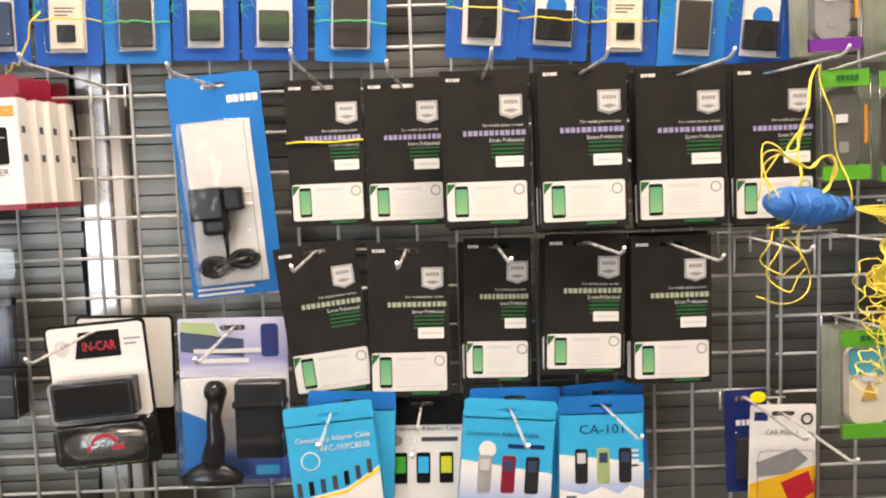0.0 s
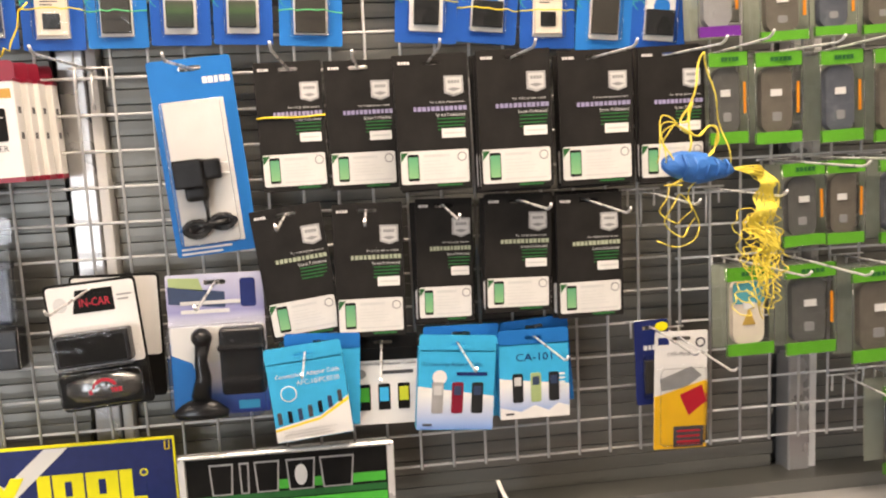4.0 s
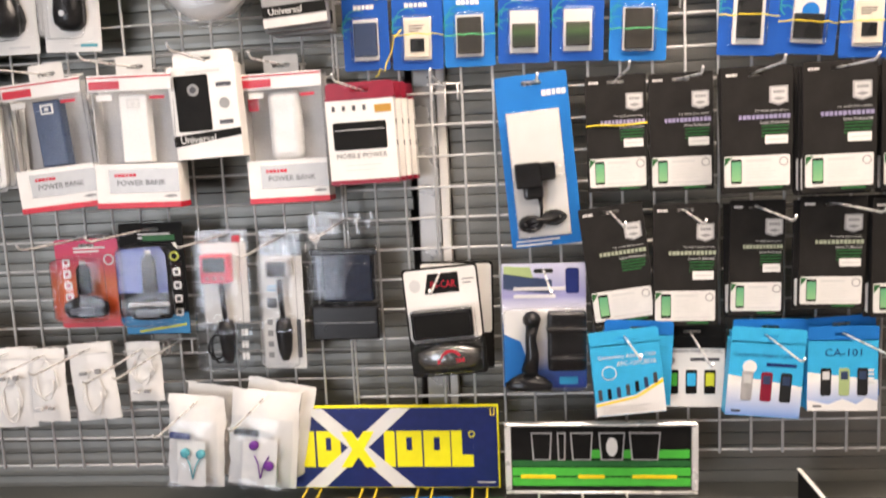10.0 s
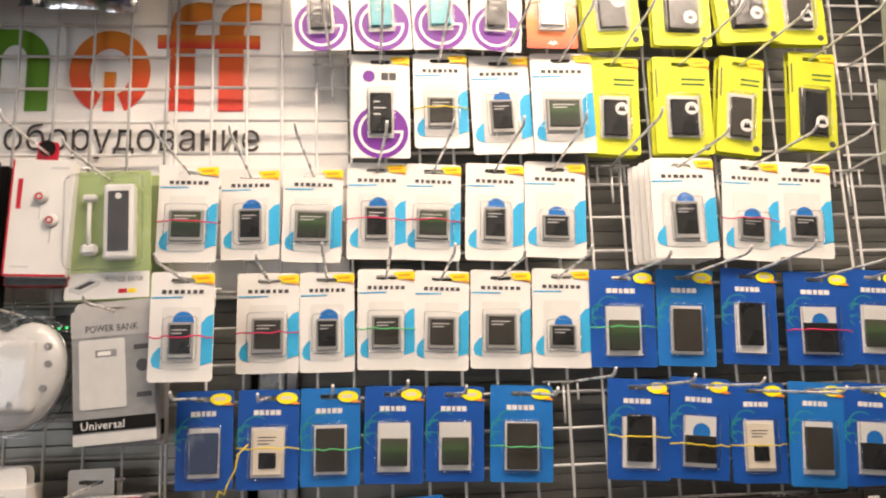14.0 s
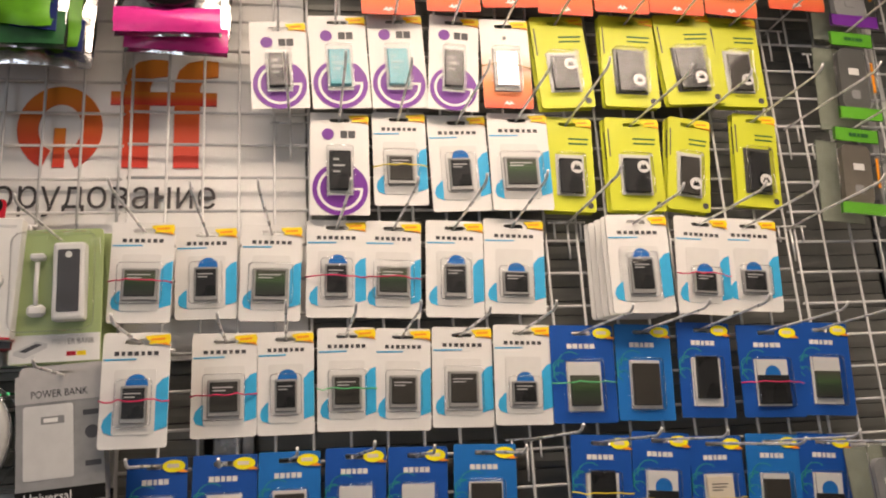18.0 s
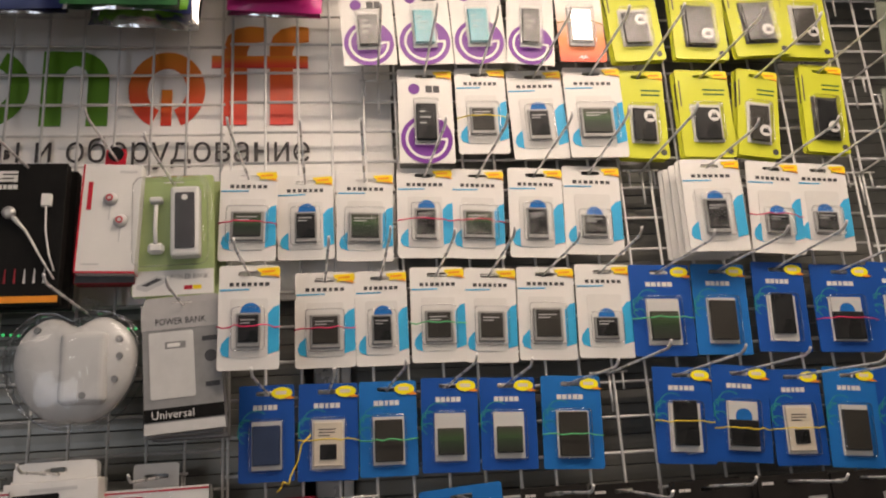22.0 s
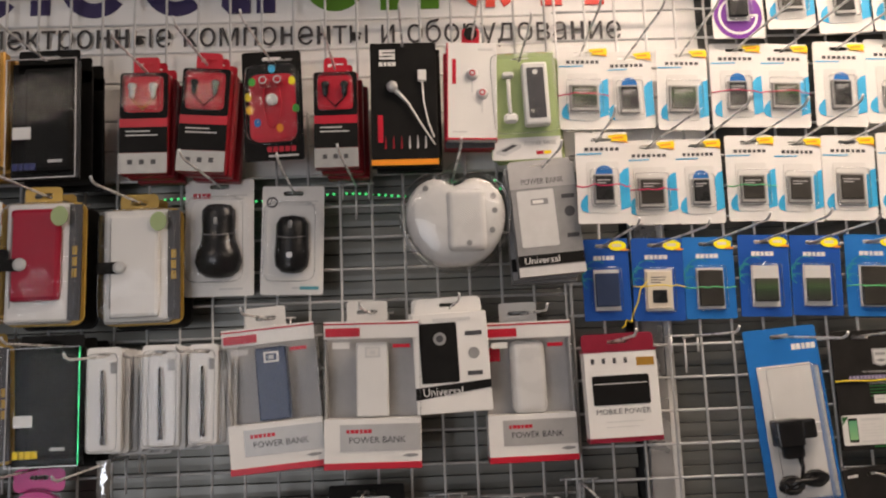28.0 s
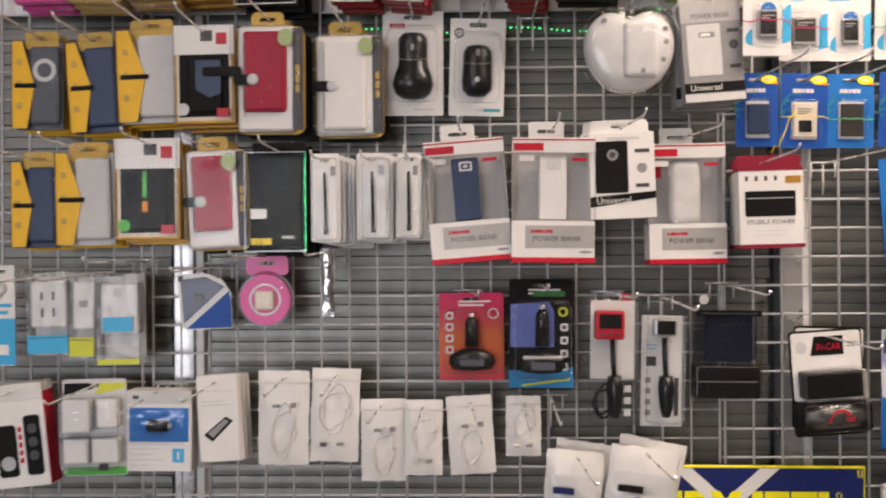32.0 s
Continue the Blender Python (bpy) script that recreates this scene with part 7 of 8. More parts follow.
def ear_bag(x, y, z, w, h, tilt, style=1):
    for k in range(2):
        root = thing("earphone_bag", x + 0.014 * k, y + 0.03 * k, z + 0.008 * k, tilt - 4 * k, "white zip bag with %s earphones, puffed out" % ("teal" if style == 1 else "violet"), "earphones", "earphone bags")
        part("bag", pillow(0, 0, w, h, 0.034, 0.006, 10, 14, 0.018, style + 3 * k), "white", root, "puffed white bag")
        if k:
            continue
        part("insert", plate(round_rect(0, -h * 0.2, w * 0.5, h * 0.5, 0.004), -0.0045, -0.0035), "white", root)
        part("badge", plate(rect(-w * 0.2, h * 0.10, w * 0.36, h * 0.07), -0.0065, -0.005), "navy" if style == 1 else "black", root, "dark badge")
        c = "teal" if style == 1 else "purple"
        for s in (-1, 1):
            part("earbud", lathe([(0.003, -0.005), (0.0075, -0.003), (0.0075, 0.002)], 0.004 + s * 0.013, -h * (0.08 if style == 1 else 0.12 + 0.1 * s), y0=-0.008), c, root, "coloured earbud")
            part("earbud_wire", tube([(0.004 + s * 0.012, -0.008, -h * 0.12), (0.004 + s * 0.005, -0.009, -h * 0.2), (0.004, -0.009, -h * 0.36)], 0.0012, 5), c, root)
        part("bag_front", pillow(0, -h * 0.1, w * 0.94, h * 0.74, 0.012, 0.007, 9, 10, -0.008, style + 20), "film", root, "cloudy clear front")
    hang(x, z, w, h, tilt)


def orange_pack(x, y, z, w, h, tilt):
    root = thing("screwdriver_pack", x, y, z, tilt, "white, red and yellow blister card with car tools printed", "tool pack")
    part("card", slot_card(w, h, 0.003, 0.0014), "white", root)
    part("badge", plate(rect(-w * 0.34, h * 0.42, w * 0.2, h * 0.06), -0.0007, 0), "navy", root)
    part("round_mark", plate(arc(w * 0.36, h * 0.40, 0.005, 0.0075, 0, 360, 16), -0.0007, 0), "dark", root)
    words("lettering", "CAR-Mount", -w * 0.02, h * 0.31, w * 0.5, 0.006, "dark", root)
    part("picture", plate([(-w * 0.4, h * 0.10), (w * 0.2, h * 0.2), (w * 0.4, h * 0.12), (w * 0.1, h * 0.02), (-w * 0.36, h * 0.0)], -0.0007, 0), "grey", root, "grey printed device")
    part("amber_print", plate([(-w * 0.5, -h * 0.5), (-w * 0.5, -h * 0.05), (w * 0.5, h * 0.08), (w * 0.5, -h * 0.5)], -0.0009, 0), "amber", root)
    part("red_print", plate([(-w * 0.02, -h * 0.04), (w * 0.4, h * 0.04), (w * 0.5, -h * 0.1), (w * 0.16, -h * 0.22)], -0.0012, 0), "red", root)
    part("dark_print", plate(rect(w * 0.16, -h * 0.40, w * 0.58, h * 0.18), -0.0014, 0), "dark", root)
    part("small_print", lines(-w * 0.06, -h * 0.35, (w * 0.44, w * 0.44, w * 0.44), 0.008, 0.003, -0.0018), "red", root)
    blister("blister", root, "film", 0, -h * 0.12, w * 0.9, h * 0.66, -0.016, -0.001, 0.008)
    hang(x, z, w, h, tilt)


def dark_blue_pack(x, y, z, w, h, tilt):
    root = thing("battery_pack", x, y, z, tilt, "dark blue battery card with a yellow oval sticker", "battery pack")
    part("card", slot_card(w, h, 0.003, 0.0014), "navy", root)
    part("price_sticker", plate(oval(w * 0.3, h * 0.42, 0.010, 0.007), -0.0008, 0), "lemon", root, "yellow oval sticker")
    name_bars(0, h * 0.18, w * 0.5, 0.007, 4, ink="white", root=root)
    part("battery", box(0, -h * 0.16, w * 0.5, h * 0.4, -0.006, 0, 0.001), "bat", root, "grey flat phone battery")
    blister("blister", root, "blister", 0, -h * 0.16, w * 0.64, h * 0.5, -0.009, -0.0006, 0.004)
    hang(x, z, w, h, tilt)


CASES = []


def hard_case(x, y, z, w, h, tilt, style=1):
    """A phone shell in a deep clear box with green ends."""
    root = thing("hard_case_box", x, y, z, tilt, {1: "clear box with green ends and a dark phone shell", 2: "clear box with violet foot and a grey phone shell", 3: "clear box with green ends and a cream phone shell"}[style], "phone case", "clear boxes of phone shells")
    CASES.append(root)
    v = len(CASES)
    d = 0.05
    end = "lgreen" if style != 2 else "purple"
    part("foot_label", plate(rect(0, -h * 0.43, w, h * 0.13), 0.001, 0.004), end, root, "coloured foot label")
    if style != 2:
        part("head_label", plate(rect(0, h * 0.42, w, h * 0.15), 0.001, 0.004), end, root, "green head label")
        name_bars(w * 0.04, h * 0.42, w * 0.46, 0.006, 5, -0.0002, ink="dgreen", root=root)
    body = {1: ("shell", "shellg", "shell", "smoke")[v % 4], 2: "grey", 3: "cream"}[style]
    part("phone_shell", poly(round_rect(0, -h * 0.02, w * 0.66, h * 0.71, 0.014, 5), 0.006, 0.018), body, root, "moulded phone shell")
    if style == 3:
        part("teal_print", plate(round_rect(0, h * 0.20, w * 0.66, h * 0.24, 0.004), 0.0045, 0.0062), "teal", root)
        part("triangle_print", plate([(-w * 0.14, -h * 0.16), (w * 0.14, -h * 0.16), (0.0, h * 0.02)], 0.0045, 0.0062), "kraft", root)
    else:
        part("camera_hole", plate(round_rect(0, -h * 0.2, w * 0.20, h * 0.10, 0.003), 0.0050, 0.0066), "grey", root)
        part("side_print", plate(rect(w * 0.43, 0.0, w * 0.05, h * 0.34), 0.002, 0.004), "orange", root, "orange side print")
    part("price_sticker", plate(rect(w * 0.02 * (v % 5 - 2), h * 0.06, w * 0.24, h * 0.075), 0.0044, 0.0056), "white", root, "white price sticker")
    part("back_card", box(0, 0, w * 0.98, h * 0.96, d - 0.002, d, 0), "boxback", root)
    clear_box(root, 0, 0, w, h, 0.0, d)
    part("clear_rim", tube([(-w / 2, 0, -h / 2), (w / 2, 0, -h / 2), (w / 2, 0, h / 2), (-w / 2, 0, h / 2), (-w / 2, 0, -h / 2)], 0.0009, 4), "frost", root, "cloudy folded edge")
    t = part("hang_tab", slot_card(w * 0.9, h * 0.14, 0.005, 0.0008, 0.024, 0.006, 0.010), "clear", root, "clear hanging tab")
    t.location = (0, d * 0.6, h * 0.56)
    hang(x, z, w, h * 1.2, tilt, 0.012)


# ---- the packs on the wall ----
batt_purple(0.993, -0.036, 2.035, 0.081, 0.150, -0.8, bat='dark')
batt_purple(0.912, -0.052, 2.173, 0.078, 0.132, 2.4, bat='dark')
batt_purple(0.995, -0.052, 2.182, 0.081, 0.144, 2.4, bat='teal')
batt_purple(1.078, -0.052, 2.187, 0.080, 0.147, 1.8, bat='teal')
batt_purple(1.159, -0.052, 2.184, 0.073, 0.150, -3.9, bat='dark')
batt_blue(1.077, -0.036, 2.043, 0.076, 0.139, -0.2, style=1, band='yellow')
batt_blue(1.162, -0.036, 2.038, 0.085, 0.145, 1.2, style=2)
batt_blue(1.250, -0.036, 2.039, 0.089, 0.148, 0.1, style=3)
batt_lime(1.325, -0.036, 2.036, 0.073, 0.146, -2.4, style=1)
batt_lime(1.426, -0.036, 2.037, 0.085, 0.146, -1.6, style=1)
batt_lime(1.512, -0.036, 2.037, 0.067, 0.148, -7.6, style=2)
batt_lime(1.624, -0.036, 2.044, 0.071, 0.151, -4.8, style=3)
batt_orange(1.237, -0.052, 2.185, 0.073, 0.142, -0.4, style=1)
batt_lime(1.324, -0.052, 2.192, 0.083, 0.149, 3.1, style=1)
batt_lime(1.430, -0.052, 2.196, 0.087, 0.151, -1.5, style=3)
batt_lime(1.526, -0.052, 2.202, 0.093, 0.151, 3.3, style=3)
batt_lime(1.610, -0.052, 2.202, 0.081, 0.152, -0.5, style=2)
batt_orange(1.065, -0.075, 2.325, 0.077, 0.155, 0.7, style=1)
batt_orange(1.159, -0.075, 2.328, 0.079, 0.150, 1.0, style=1)
batt_orange(1.243, -0.075, 2.345, 0.085, 0.160, 2.6, style=1)
batt_orange(1.333, -0.075, 2.339, 0.085, 0.161, -1.6, style=1)
batt_orange(1.420, -0.075, 2.344, 0.086, 0.164, -1.5, style=1)
batt_orange(1.511, -0.075, 2.349, 0.089, 0.167, -2.2, style=1)
batt_orange(1.605, -0.075, 2.351, 0.087, 0.167, -3.8, style=2)
batt_orange(1.713, -0.075, 2.363, 0.096, 0.167, -1.7, style=2)
batt_blue(0.740, -0.050, 1.882, 0.076, 0.130, -1.4, style=3, band='red')
batt_blue(0.816, -0.024, 1.887, 0.078, 0.125, 0.3, style=2)
batt_blue(0.899, -0.024, 1.884, 0.079, 0.131, -2.1, style=3)
batt_blue(0.985, -0.024, 1.889, 0.080, 0.135, -1.4, style=2, band='red')
batt_blue(1.062, -0.024, 1.887, 0.077, 0.136, -2.7, style=3, band='red')
batt_blue(1.147, -0.024, 1.885, 0.081, 0.137, -2.7, style=2)
batt_blue(1.233, -0.024, 1.888, 0.087, 0.137, -2.6, style=4)
batt_blue(1.404, -0.062, 1.880, 0.091, 0.141, -0.8, style=2, stack=4)
batt_blue(1.506, -0.045, 1.879, 0.082, 0.144, -4.5, style=4, band='red')
batt_blue(1.584, -0.045, 1.879, 0.087, 0.138, -3.4, style=4)
batt_blue(0.748, -0.100, 1.730, 0.075, 0.132, -0.8, style=2, band='red')
batt_blue(0.840, -0.020, 1.740, 0.081, 0.132, -0.4, style=1, band='red')
batt_blue(0.917, -0.020, 1.740, 0.072, 0.133, -0.3, style=2)
batt_blue(0.995, -0.020, 1.741, 0.076, 0.134, -1.1, style=1, band='green')
batt_blue(1.069, -0.020, 1.738, 0.074, 0.134, -2.6, style=1)
batt_blue(1.150, -0.020, 1.738, 0.083, 0.134, -2.4, style=1)
batt_blue(1.233, -0.020, 1.737, 0.081, 0.135, -2.5, style=4)
batt_navy(1.317, -0.026, 1.734, 0.091, 0.133, -2.1, style=1, band='green')
batt_navy(1.407, -0.026, 1.733, 0.082, 0.133, -2.9, style=2)
batt_navy(1.496, -0.026, 1.732, 0.080, 0.133, -3.5, style=3)
batt_navy(1.597, -0.026, 1.727, 0.095, 0.131, -2.5, style=4, band='red')
batt_navy(1.685, -0.026, 1.727, 0.085, 0.134, -3.8, style=1)
batt_navy(0.762, -0.018, 1.593, 0.071, 0.123, -0.2, style=5)
batt_navy(0.841, -0.018, 1.591, 0.078, 0.125, -1.3, style=6, band='yellow')
batt_navy(0.920, -0.018, 1.591, 0.077, 0.124, -0.9, style=2, band='green')
batt_navy(1.002, -0.018, 1.591, 0.077, 0.124, -1.9, style=1)
batt_navy(1.082, -0.018, 1.589, 0.077, 0.122, -2.3, style=1)
batt_navy(1.171, -0.018, 1.586, 0.084, 0.125, -2.9, style=2, band='green')
batt_navy(1.326, -0.026, 1.586, 0.084, 0.131, -4.0, style=3, band='yellow')
batt_navy(1.411, -0.026, 1.584, 0.083, 0.133, -5.5, style=4, band='yellow')
batt_navy(1.494, -0.026, 1.575, 0.078, 0.133, -2.4, style=6, band='yellow')
batt_navy(1.574, -0.026, 1.570, 0.079, 0.139, -4.6, style=2)
batt_navy(1.655, -0.026, 1.566, 0.081, 0.139, -5.3, style=4)
fruit_bank(0.538, -0.070, 1.683, 0.145, 0.155, 0.3)
bank_box_b(0.667, -0.085, 1.675, 0.095, 0.158, 3.8)
green_bank(0.646, -0.060, 1.852, 0.104, 0.166, 1.4)
red_earphones(0.093, -0.085, 1.840, 0.069, 0.157, -0.4, style=1)
red_earphones(0.179, -0.085, 1.842, 0.069, 0.161, -4.0, style=2)
toy_earphones(0.274, -0.060, 1.866, 0.088, 0.168, 1.7)
red_earphones(0.370, -0.085, 1.835, 0.063, 0.149, 0.0, style=2)
cable_pack(0.469, -0.090, 1.851, 0.096, 0.185, -0.4)
white_earphones(0.569, -0.085, 1.871, 0.073, 0.148, -2.1)
mouse_pack(0.187, -0.022, 1.676, 0.102, 0.176, -0.2, style=1)
mouse_pack(0.295, -0.022, 1.669, 0.093, 0.164, -1.7, style=2)
gold_case_box(-0.150, -0.090, 1.860, 0.097, 0.172, 1.3, style=1)
clear_case_box(-0.047, -0.090, 1.844, 0.098, 0.175, 1.1, style=1)
amber_case(-0.423, -0.075, 1.634, 0.079, 0.148, -0.2, style=1)
amber_case(-0.330, -0.075, 1.630, 0.081, 0.151, 3.7, style=2)
amber_case(-0.240, -0.075, 1.647, 0.100, 0.155, 1.9, style=3)
gold_case_box(-0.144, -0.090, 1.644, 0.096, 0.156, 0.9, style=2)
flip_case(-0.038, -0.095, 1.636, 0.108, 0.174, 0.0, style=1)
flip_case(0.083, -0.060, 1.633, 0.114, 0.170, 0.6, style=2)
amber_case(-0.429, -0.075, 1.439, 0.074, 0.144, 0.4, style=2)
amber_case(-0.347, -0.075, 1.448, 0.092, 0.155, 0.9, style=3)
gold_case_box(-0.237, -0.090, 1.461, 0.105, 0.161, 0.5, style=3)
flip_case(-0.125, -0.095, 1.444, 0.099, 0.163, 2.4, style=1)
clear_case_box(-0.030, -0.090, 1.440, 0.097, 0.158, 0.4, style=2)
stick_packs(0.050, -0.090, 1.446, 0.047, 0.141, 0.4, n=8)
stick_packs(0.125, -0.090, 1.448, 0.052, 0.139, -0.1, n=5)
stick_packs(0.183, -0.090, 1.449, 0.039, 0.135, -0.7, n=4)
bank_box(0.277, -0.090, 1.440, 0.129, 0.196, 4.4, style=1)
bank_box(0.413, -0.090, 1.440, 0.132, 0.199, -0.6, style=2)
bank_box_a(0.524, -0.085, 1.479, 0.105, 0.138, 1.9)
bank_box(0.635, -0.055, 1.435, 0.126, 0.196, 0.7, style=3)
mobile_bank(0.759, -0.088, 1.425, 0.102, 0.126, 1.3)
blue_pack(-0.507, -0.050, 1.256, 0.059, 0.168, 0.7)
socket_pack(-0.416, -0.060, 1.259, 0.069, 0.137, 1.7, style=1)
socket_pack(-0.359, -0.060, 1.256, 0.042, 0.142, -0.8, style=2)
socket_pack(-0.301, -0.060, 1.249, 0.071, 0.150, 1.0, style=3)
triangle_pack(-0.165, -0.030, 1.278, 0.092, 0.097, 1.8)
spool_pack(-0.059, -0.045, 1.281, 0.089, 0.088, -0.0)
car_red(0.283, -0.032, 1.217, 0.108, 0.146, 0.4)
car_blue(0.398, -0.036, 1.222, 0.106, 0.182, -0.3)
stalk_red(0.512, -0.038, 1.182, 0.085, 0.231, -1.0)
stalk_grey(0.601, -0.024, 1.178, 0.069, 0.226, -1.3)
smoked_box(0.705, -0.036, 1.200, 0.111, 0.176, -0.6)
car_holder_pack(0.864, -0.048, 1.142, 0.118, 0.173, 3.9)
car_mount_pack(1.017, -0.040, 1.129, 0.128, 0.196, -0.7)
charger_card(1.017, -0.035, 1.382, 0.108, 0.259, 4.2)
red_box(-0.467, -0.060, 1.058, 0.092, 0.171, 6.0)
travel_pack(-0.341, -0.050, 1.071, 0.107, 0.160, 1.2)
plug_box(-0.234, -0.055, 1.065, 0.107, 0.133, -0.4)
white_packs(-0.135, -0.060, 1.086, 0.068, 0.143, 2.9)
cable_bag(-0.029, -0.050, 1.085, 0.084, 0.156, -0.6, style=1)
cable_bag(0.056, -0.050, 1.089, 0.080, 0.154, -2.0, style=2)
cable_bag(0.136, -0.050, 1.047, 0.074, 0.136, 0.4, style=1)
cable_bag(0.203, -0.050, 1.052, 0.062, 0.124, -0.4, style=2)
cable_bag(0.281, -0.050, 1.056, 0.075, 0.129, 3.8, style=1)
cable_bag(0.368, -0.050, 1.070, 0.057, 0.099, 0.0, style=2)
ear_bag(0.447, -0.060, 0.954, 0.094, 0.153, -5.2, style=1)
ear_bag(0.559, -0.060, 0.954, 0.113, 0.161, -7.2, style=2)
film_pack(1.135, -0.024, 1.417, 0.090, 0.173, 0.7, band=1)
film_pack(1.229, -0.030, 1.415, 0.093, 0.174, 0.3)
film_pack(1.320, -0.088, 1.413, 0.096, 0.172, 0.2, stack=2)
film_pack(1.426, -0.100, 1.412, 0.097, 0.178, 0.4, stack=4)
film_pack(1.541, -0.085, 1.410, 0.102, 0.178, 0.5, stack=2)
film_pack(1.653, -0.070, 1.409, 0.095, 0.183, 0.6, stack=2)
film_pack(1.129, -0.055, 1.222, 0.095, 0.180, 6.5, style=2)
film_pack(1.227, -0.055, 1.219, 0.094, 0.183, -0.9)
film_pack(1.331, -0.052, 1.225, 0.078, 0.172, -1.3, stack=2)
film_pack(1.430, -0.072, 1.232, 0.092, 0.162, -1.4, stack=2)
film_pack(1.531, -0.072, 1.222, 0.093, 0.173, -0.0, stack=3)
adapter_box(1.136, -0.088, 1.063, 0.102, 0.125, 4.8, style=1)
adapter_box(1.238, -0.040, 1.058, 0.099, 0.126, -1.4, style=2)
adapter_box(1.335, -0.085, 1.057, 0.106, 0.129, -5.0, style=3)
adapter_box(1.446, -0.075, 1.059, 0.099, 0.122, -0.6, style=4)
orange_pack(1.664, -0.060, 1.015, 0.079, 0.175, -1.5)
dark_blue_pack(1.633, -0.035, 1.051, 0.052, 0.127, 1.4)
hard_case(1.714, -0.085, 1.563, 0.060, 0.107, 1.8, style=2)
hard_case(1.804, -0.085, 1.550, 0.070, 0.098, 2.0)
hard_case(1.880, -0.085, 1.553, 0.062, 0.093, 1.6)
hard_case(1.956, -0.085, 1.554, 0.069, 0.093, 2.2)
hard_case(1.725, -0.085, 1.427, 0.056, 0.124, 1.4)
hard_case(1.799, -0.085, 1.425, 0.068, 0.125, 1.1)
hard_case(1.894, -0.085, 1.424, 0.064, 0.126, 2.0)
hard_case(1.972, -0.085, 1.423, 0.067, 0.129, 2.2)
hard_case(1.838, -0.085, 1.276, 0.064, 0.118, 2.1)
hard_case(1.902, -0.085, 1.276, 0.059, 0.120, 0.5)
hard_case(1.984, -0.085, 1.275, 0.067, 0.122, 2.0)
hard_case(1.759, -0.085, 1.129, 0.071, 0.129, 0.9, style=3)
hard_case(1.852, -0.085, 1.125, 0.077, 0.133, 1.3)
hard_case(1.957, -0.085, 1.111, 0.089, 0.142, 1.4)
hard_case(2.009, -0.085, 0.933, 0.081, 0.137, 1.5)
hard_case(1.808, -0.085, 2.329, 0.082, 0.156, -3.1, style=2)
hard_case(1.782, -0.085, 2.164, 0.071, 0.148, -4.2)
hard_case(1.758, -0.085, 2.009, 0.072, 0.137, -5.4)

# ---- advertising plates ----
ad = thing("advert_plate", 0.759, -0.018, 0.927, -0.4, "navy advert plate with yellow blocks and white cross", "advert")
ad.scale = (0.986, 1, 0.986)
part("plate", box(0, 0, 0.366, 0.143, 0.0, 0.004, 0.001), "lemon", ad, "yellow rim")
part("face", plate(rect(0, -0.001, 0.360, 0.137), -0.0006, 0), "navy", ad, "navy face")
for s in (-1, 1):
    part("cross_arm", plate([(-0.052 - s * 0.058, 0.067), (-0.052 - s * 0.090, 0.067), (-0.052 + s * 0.058, -0.069), (-0.052 + s * 0.094, -0.069)] if s > 0 else [(-0.052 + 0.058, 0.067), (-0.052 + 0.090, 0.067), (-0.052 - 0.058, -0.069), (-0.052 - 0.094, -0.069)], -0.0018 - 0.0002 * s, 0), "white", ad, "white cross arm")
part("cross_middle", plate([(-0.080, 0.028), (-0.062, 0.028), (-0.052, 0.012), (-0.042, 0.028), (-0.024, 0.028), (-0.042, -0.003), (-0.022, -0.034), (-0.040, -0.034), (-0.052, -0.016), (-0.064, -0.034), (-0.082, -0.034), (-0.062, -0.003)], -0.0026, 0), "lemon", ad, "yellow middle of the cross")
for bx, bw, hole in ((-0.147, 0.042, 1), (-0.102, 0.040, 1), (0.001, 0.018, 0), (0.034, 0.042, 1), (0.080, 0.044, 1), (0.122, 0.036, 2)):
    part("yellow_block", plate(rect(bx, -0.003, bw, 0.062), -0.0012, 0), "lemon", ad, "yellow block")
    if hole == 1:
        part("block_gap", plate(rect(bx, 0.006, bw * 0.22, 0.022), -0.0016, 0), "navy", ad)
    if hole == 2:
        part("block_gap", plate(rect(bx + 0.009, 0.008, bw * 0.52, 0.042), -0.0016, 0), "navy", ad)
part("round_mark", plate(arc(0.138, 0.022, 0.004, 0.0055, 0, 360, 16), -0.0018, 0), "lemon", ad)
part("foot_line", plate(rect(0.160, -0.061, 0.03, 0.0022), -0.0012, 0), "lgrey", ad)
part("corner_clip", tube([(0.170, -0.002, 0.066), (0.170, -0.003, 0.054), (0.176, -0.003, 0.054), (0.176, -0.002, 0.066)], 0.0012, 5), "yband", ad)

rack = thing("advert_rack", 1.097, -0.045, 0.9205, -0.6, "chromed wire rack with a black and green advert card", "advert")
rack.scale = (0.968, 1, 0.955)
part("card", box(0, 0, 0.285, 0.104, 0.0, 0.002, 0), "black", rack, "black advert card")
for k, (gz, gh, m) in enumerate(((0.004, 0.014, "green"), (-0.012, 0.010, "dgreen"), (-0.026, 0.014, "green"), (-0.043, 0.014, "green"))):
    part("green_band", plate(rect(0.0 if k else 0.06, gz, 0.283 if k else 0.16, gh), -0.0006 - 0.0002 * k, 0), m, rack, "green printed band")
for bx, bw in ((-0.094, 0.034), (-0.062, 0.014), (-0.030, 0.036), (0.018, 0.042), (0.070, 0.050)):
    part("letter_outline", plate([(bx - bw / 2, 0.041), (bx + bw / 2, 0.041), (bx + bw * 0.42, -0.006), (bx - bw * 0.42, -0.006)], -0.0016, 0), "silver", rack, "silver outlined block")
    part("letter_block", plate([(bx - bw / 2 + 0.0022, 0.0388), (bx + bw / 2 - 0.0022, 0.0388), (bx + bw * 0.42 - 0.0022, -0.0038), (bx - bw * 0.42 + 0.0022, -0.0038)], -0.0020, 0), "black", rack)
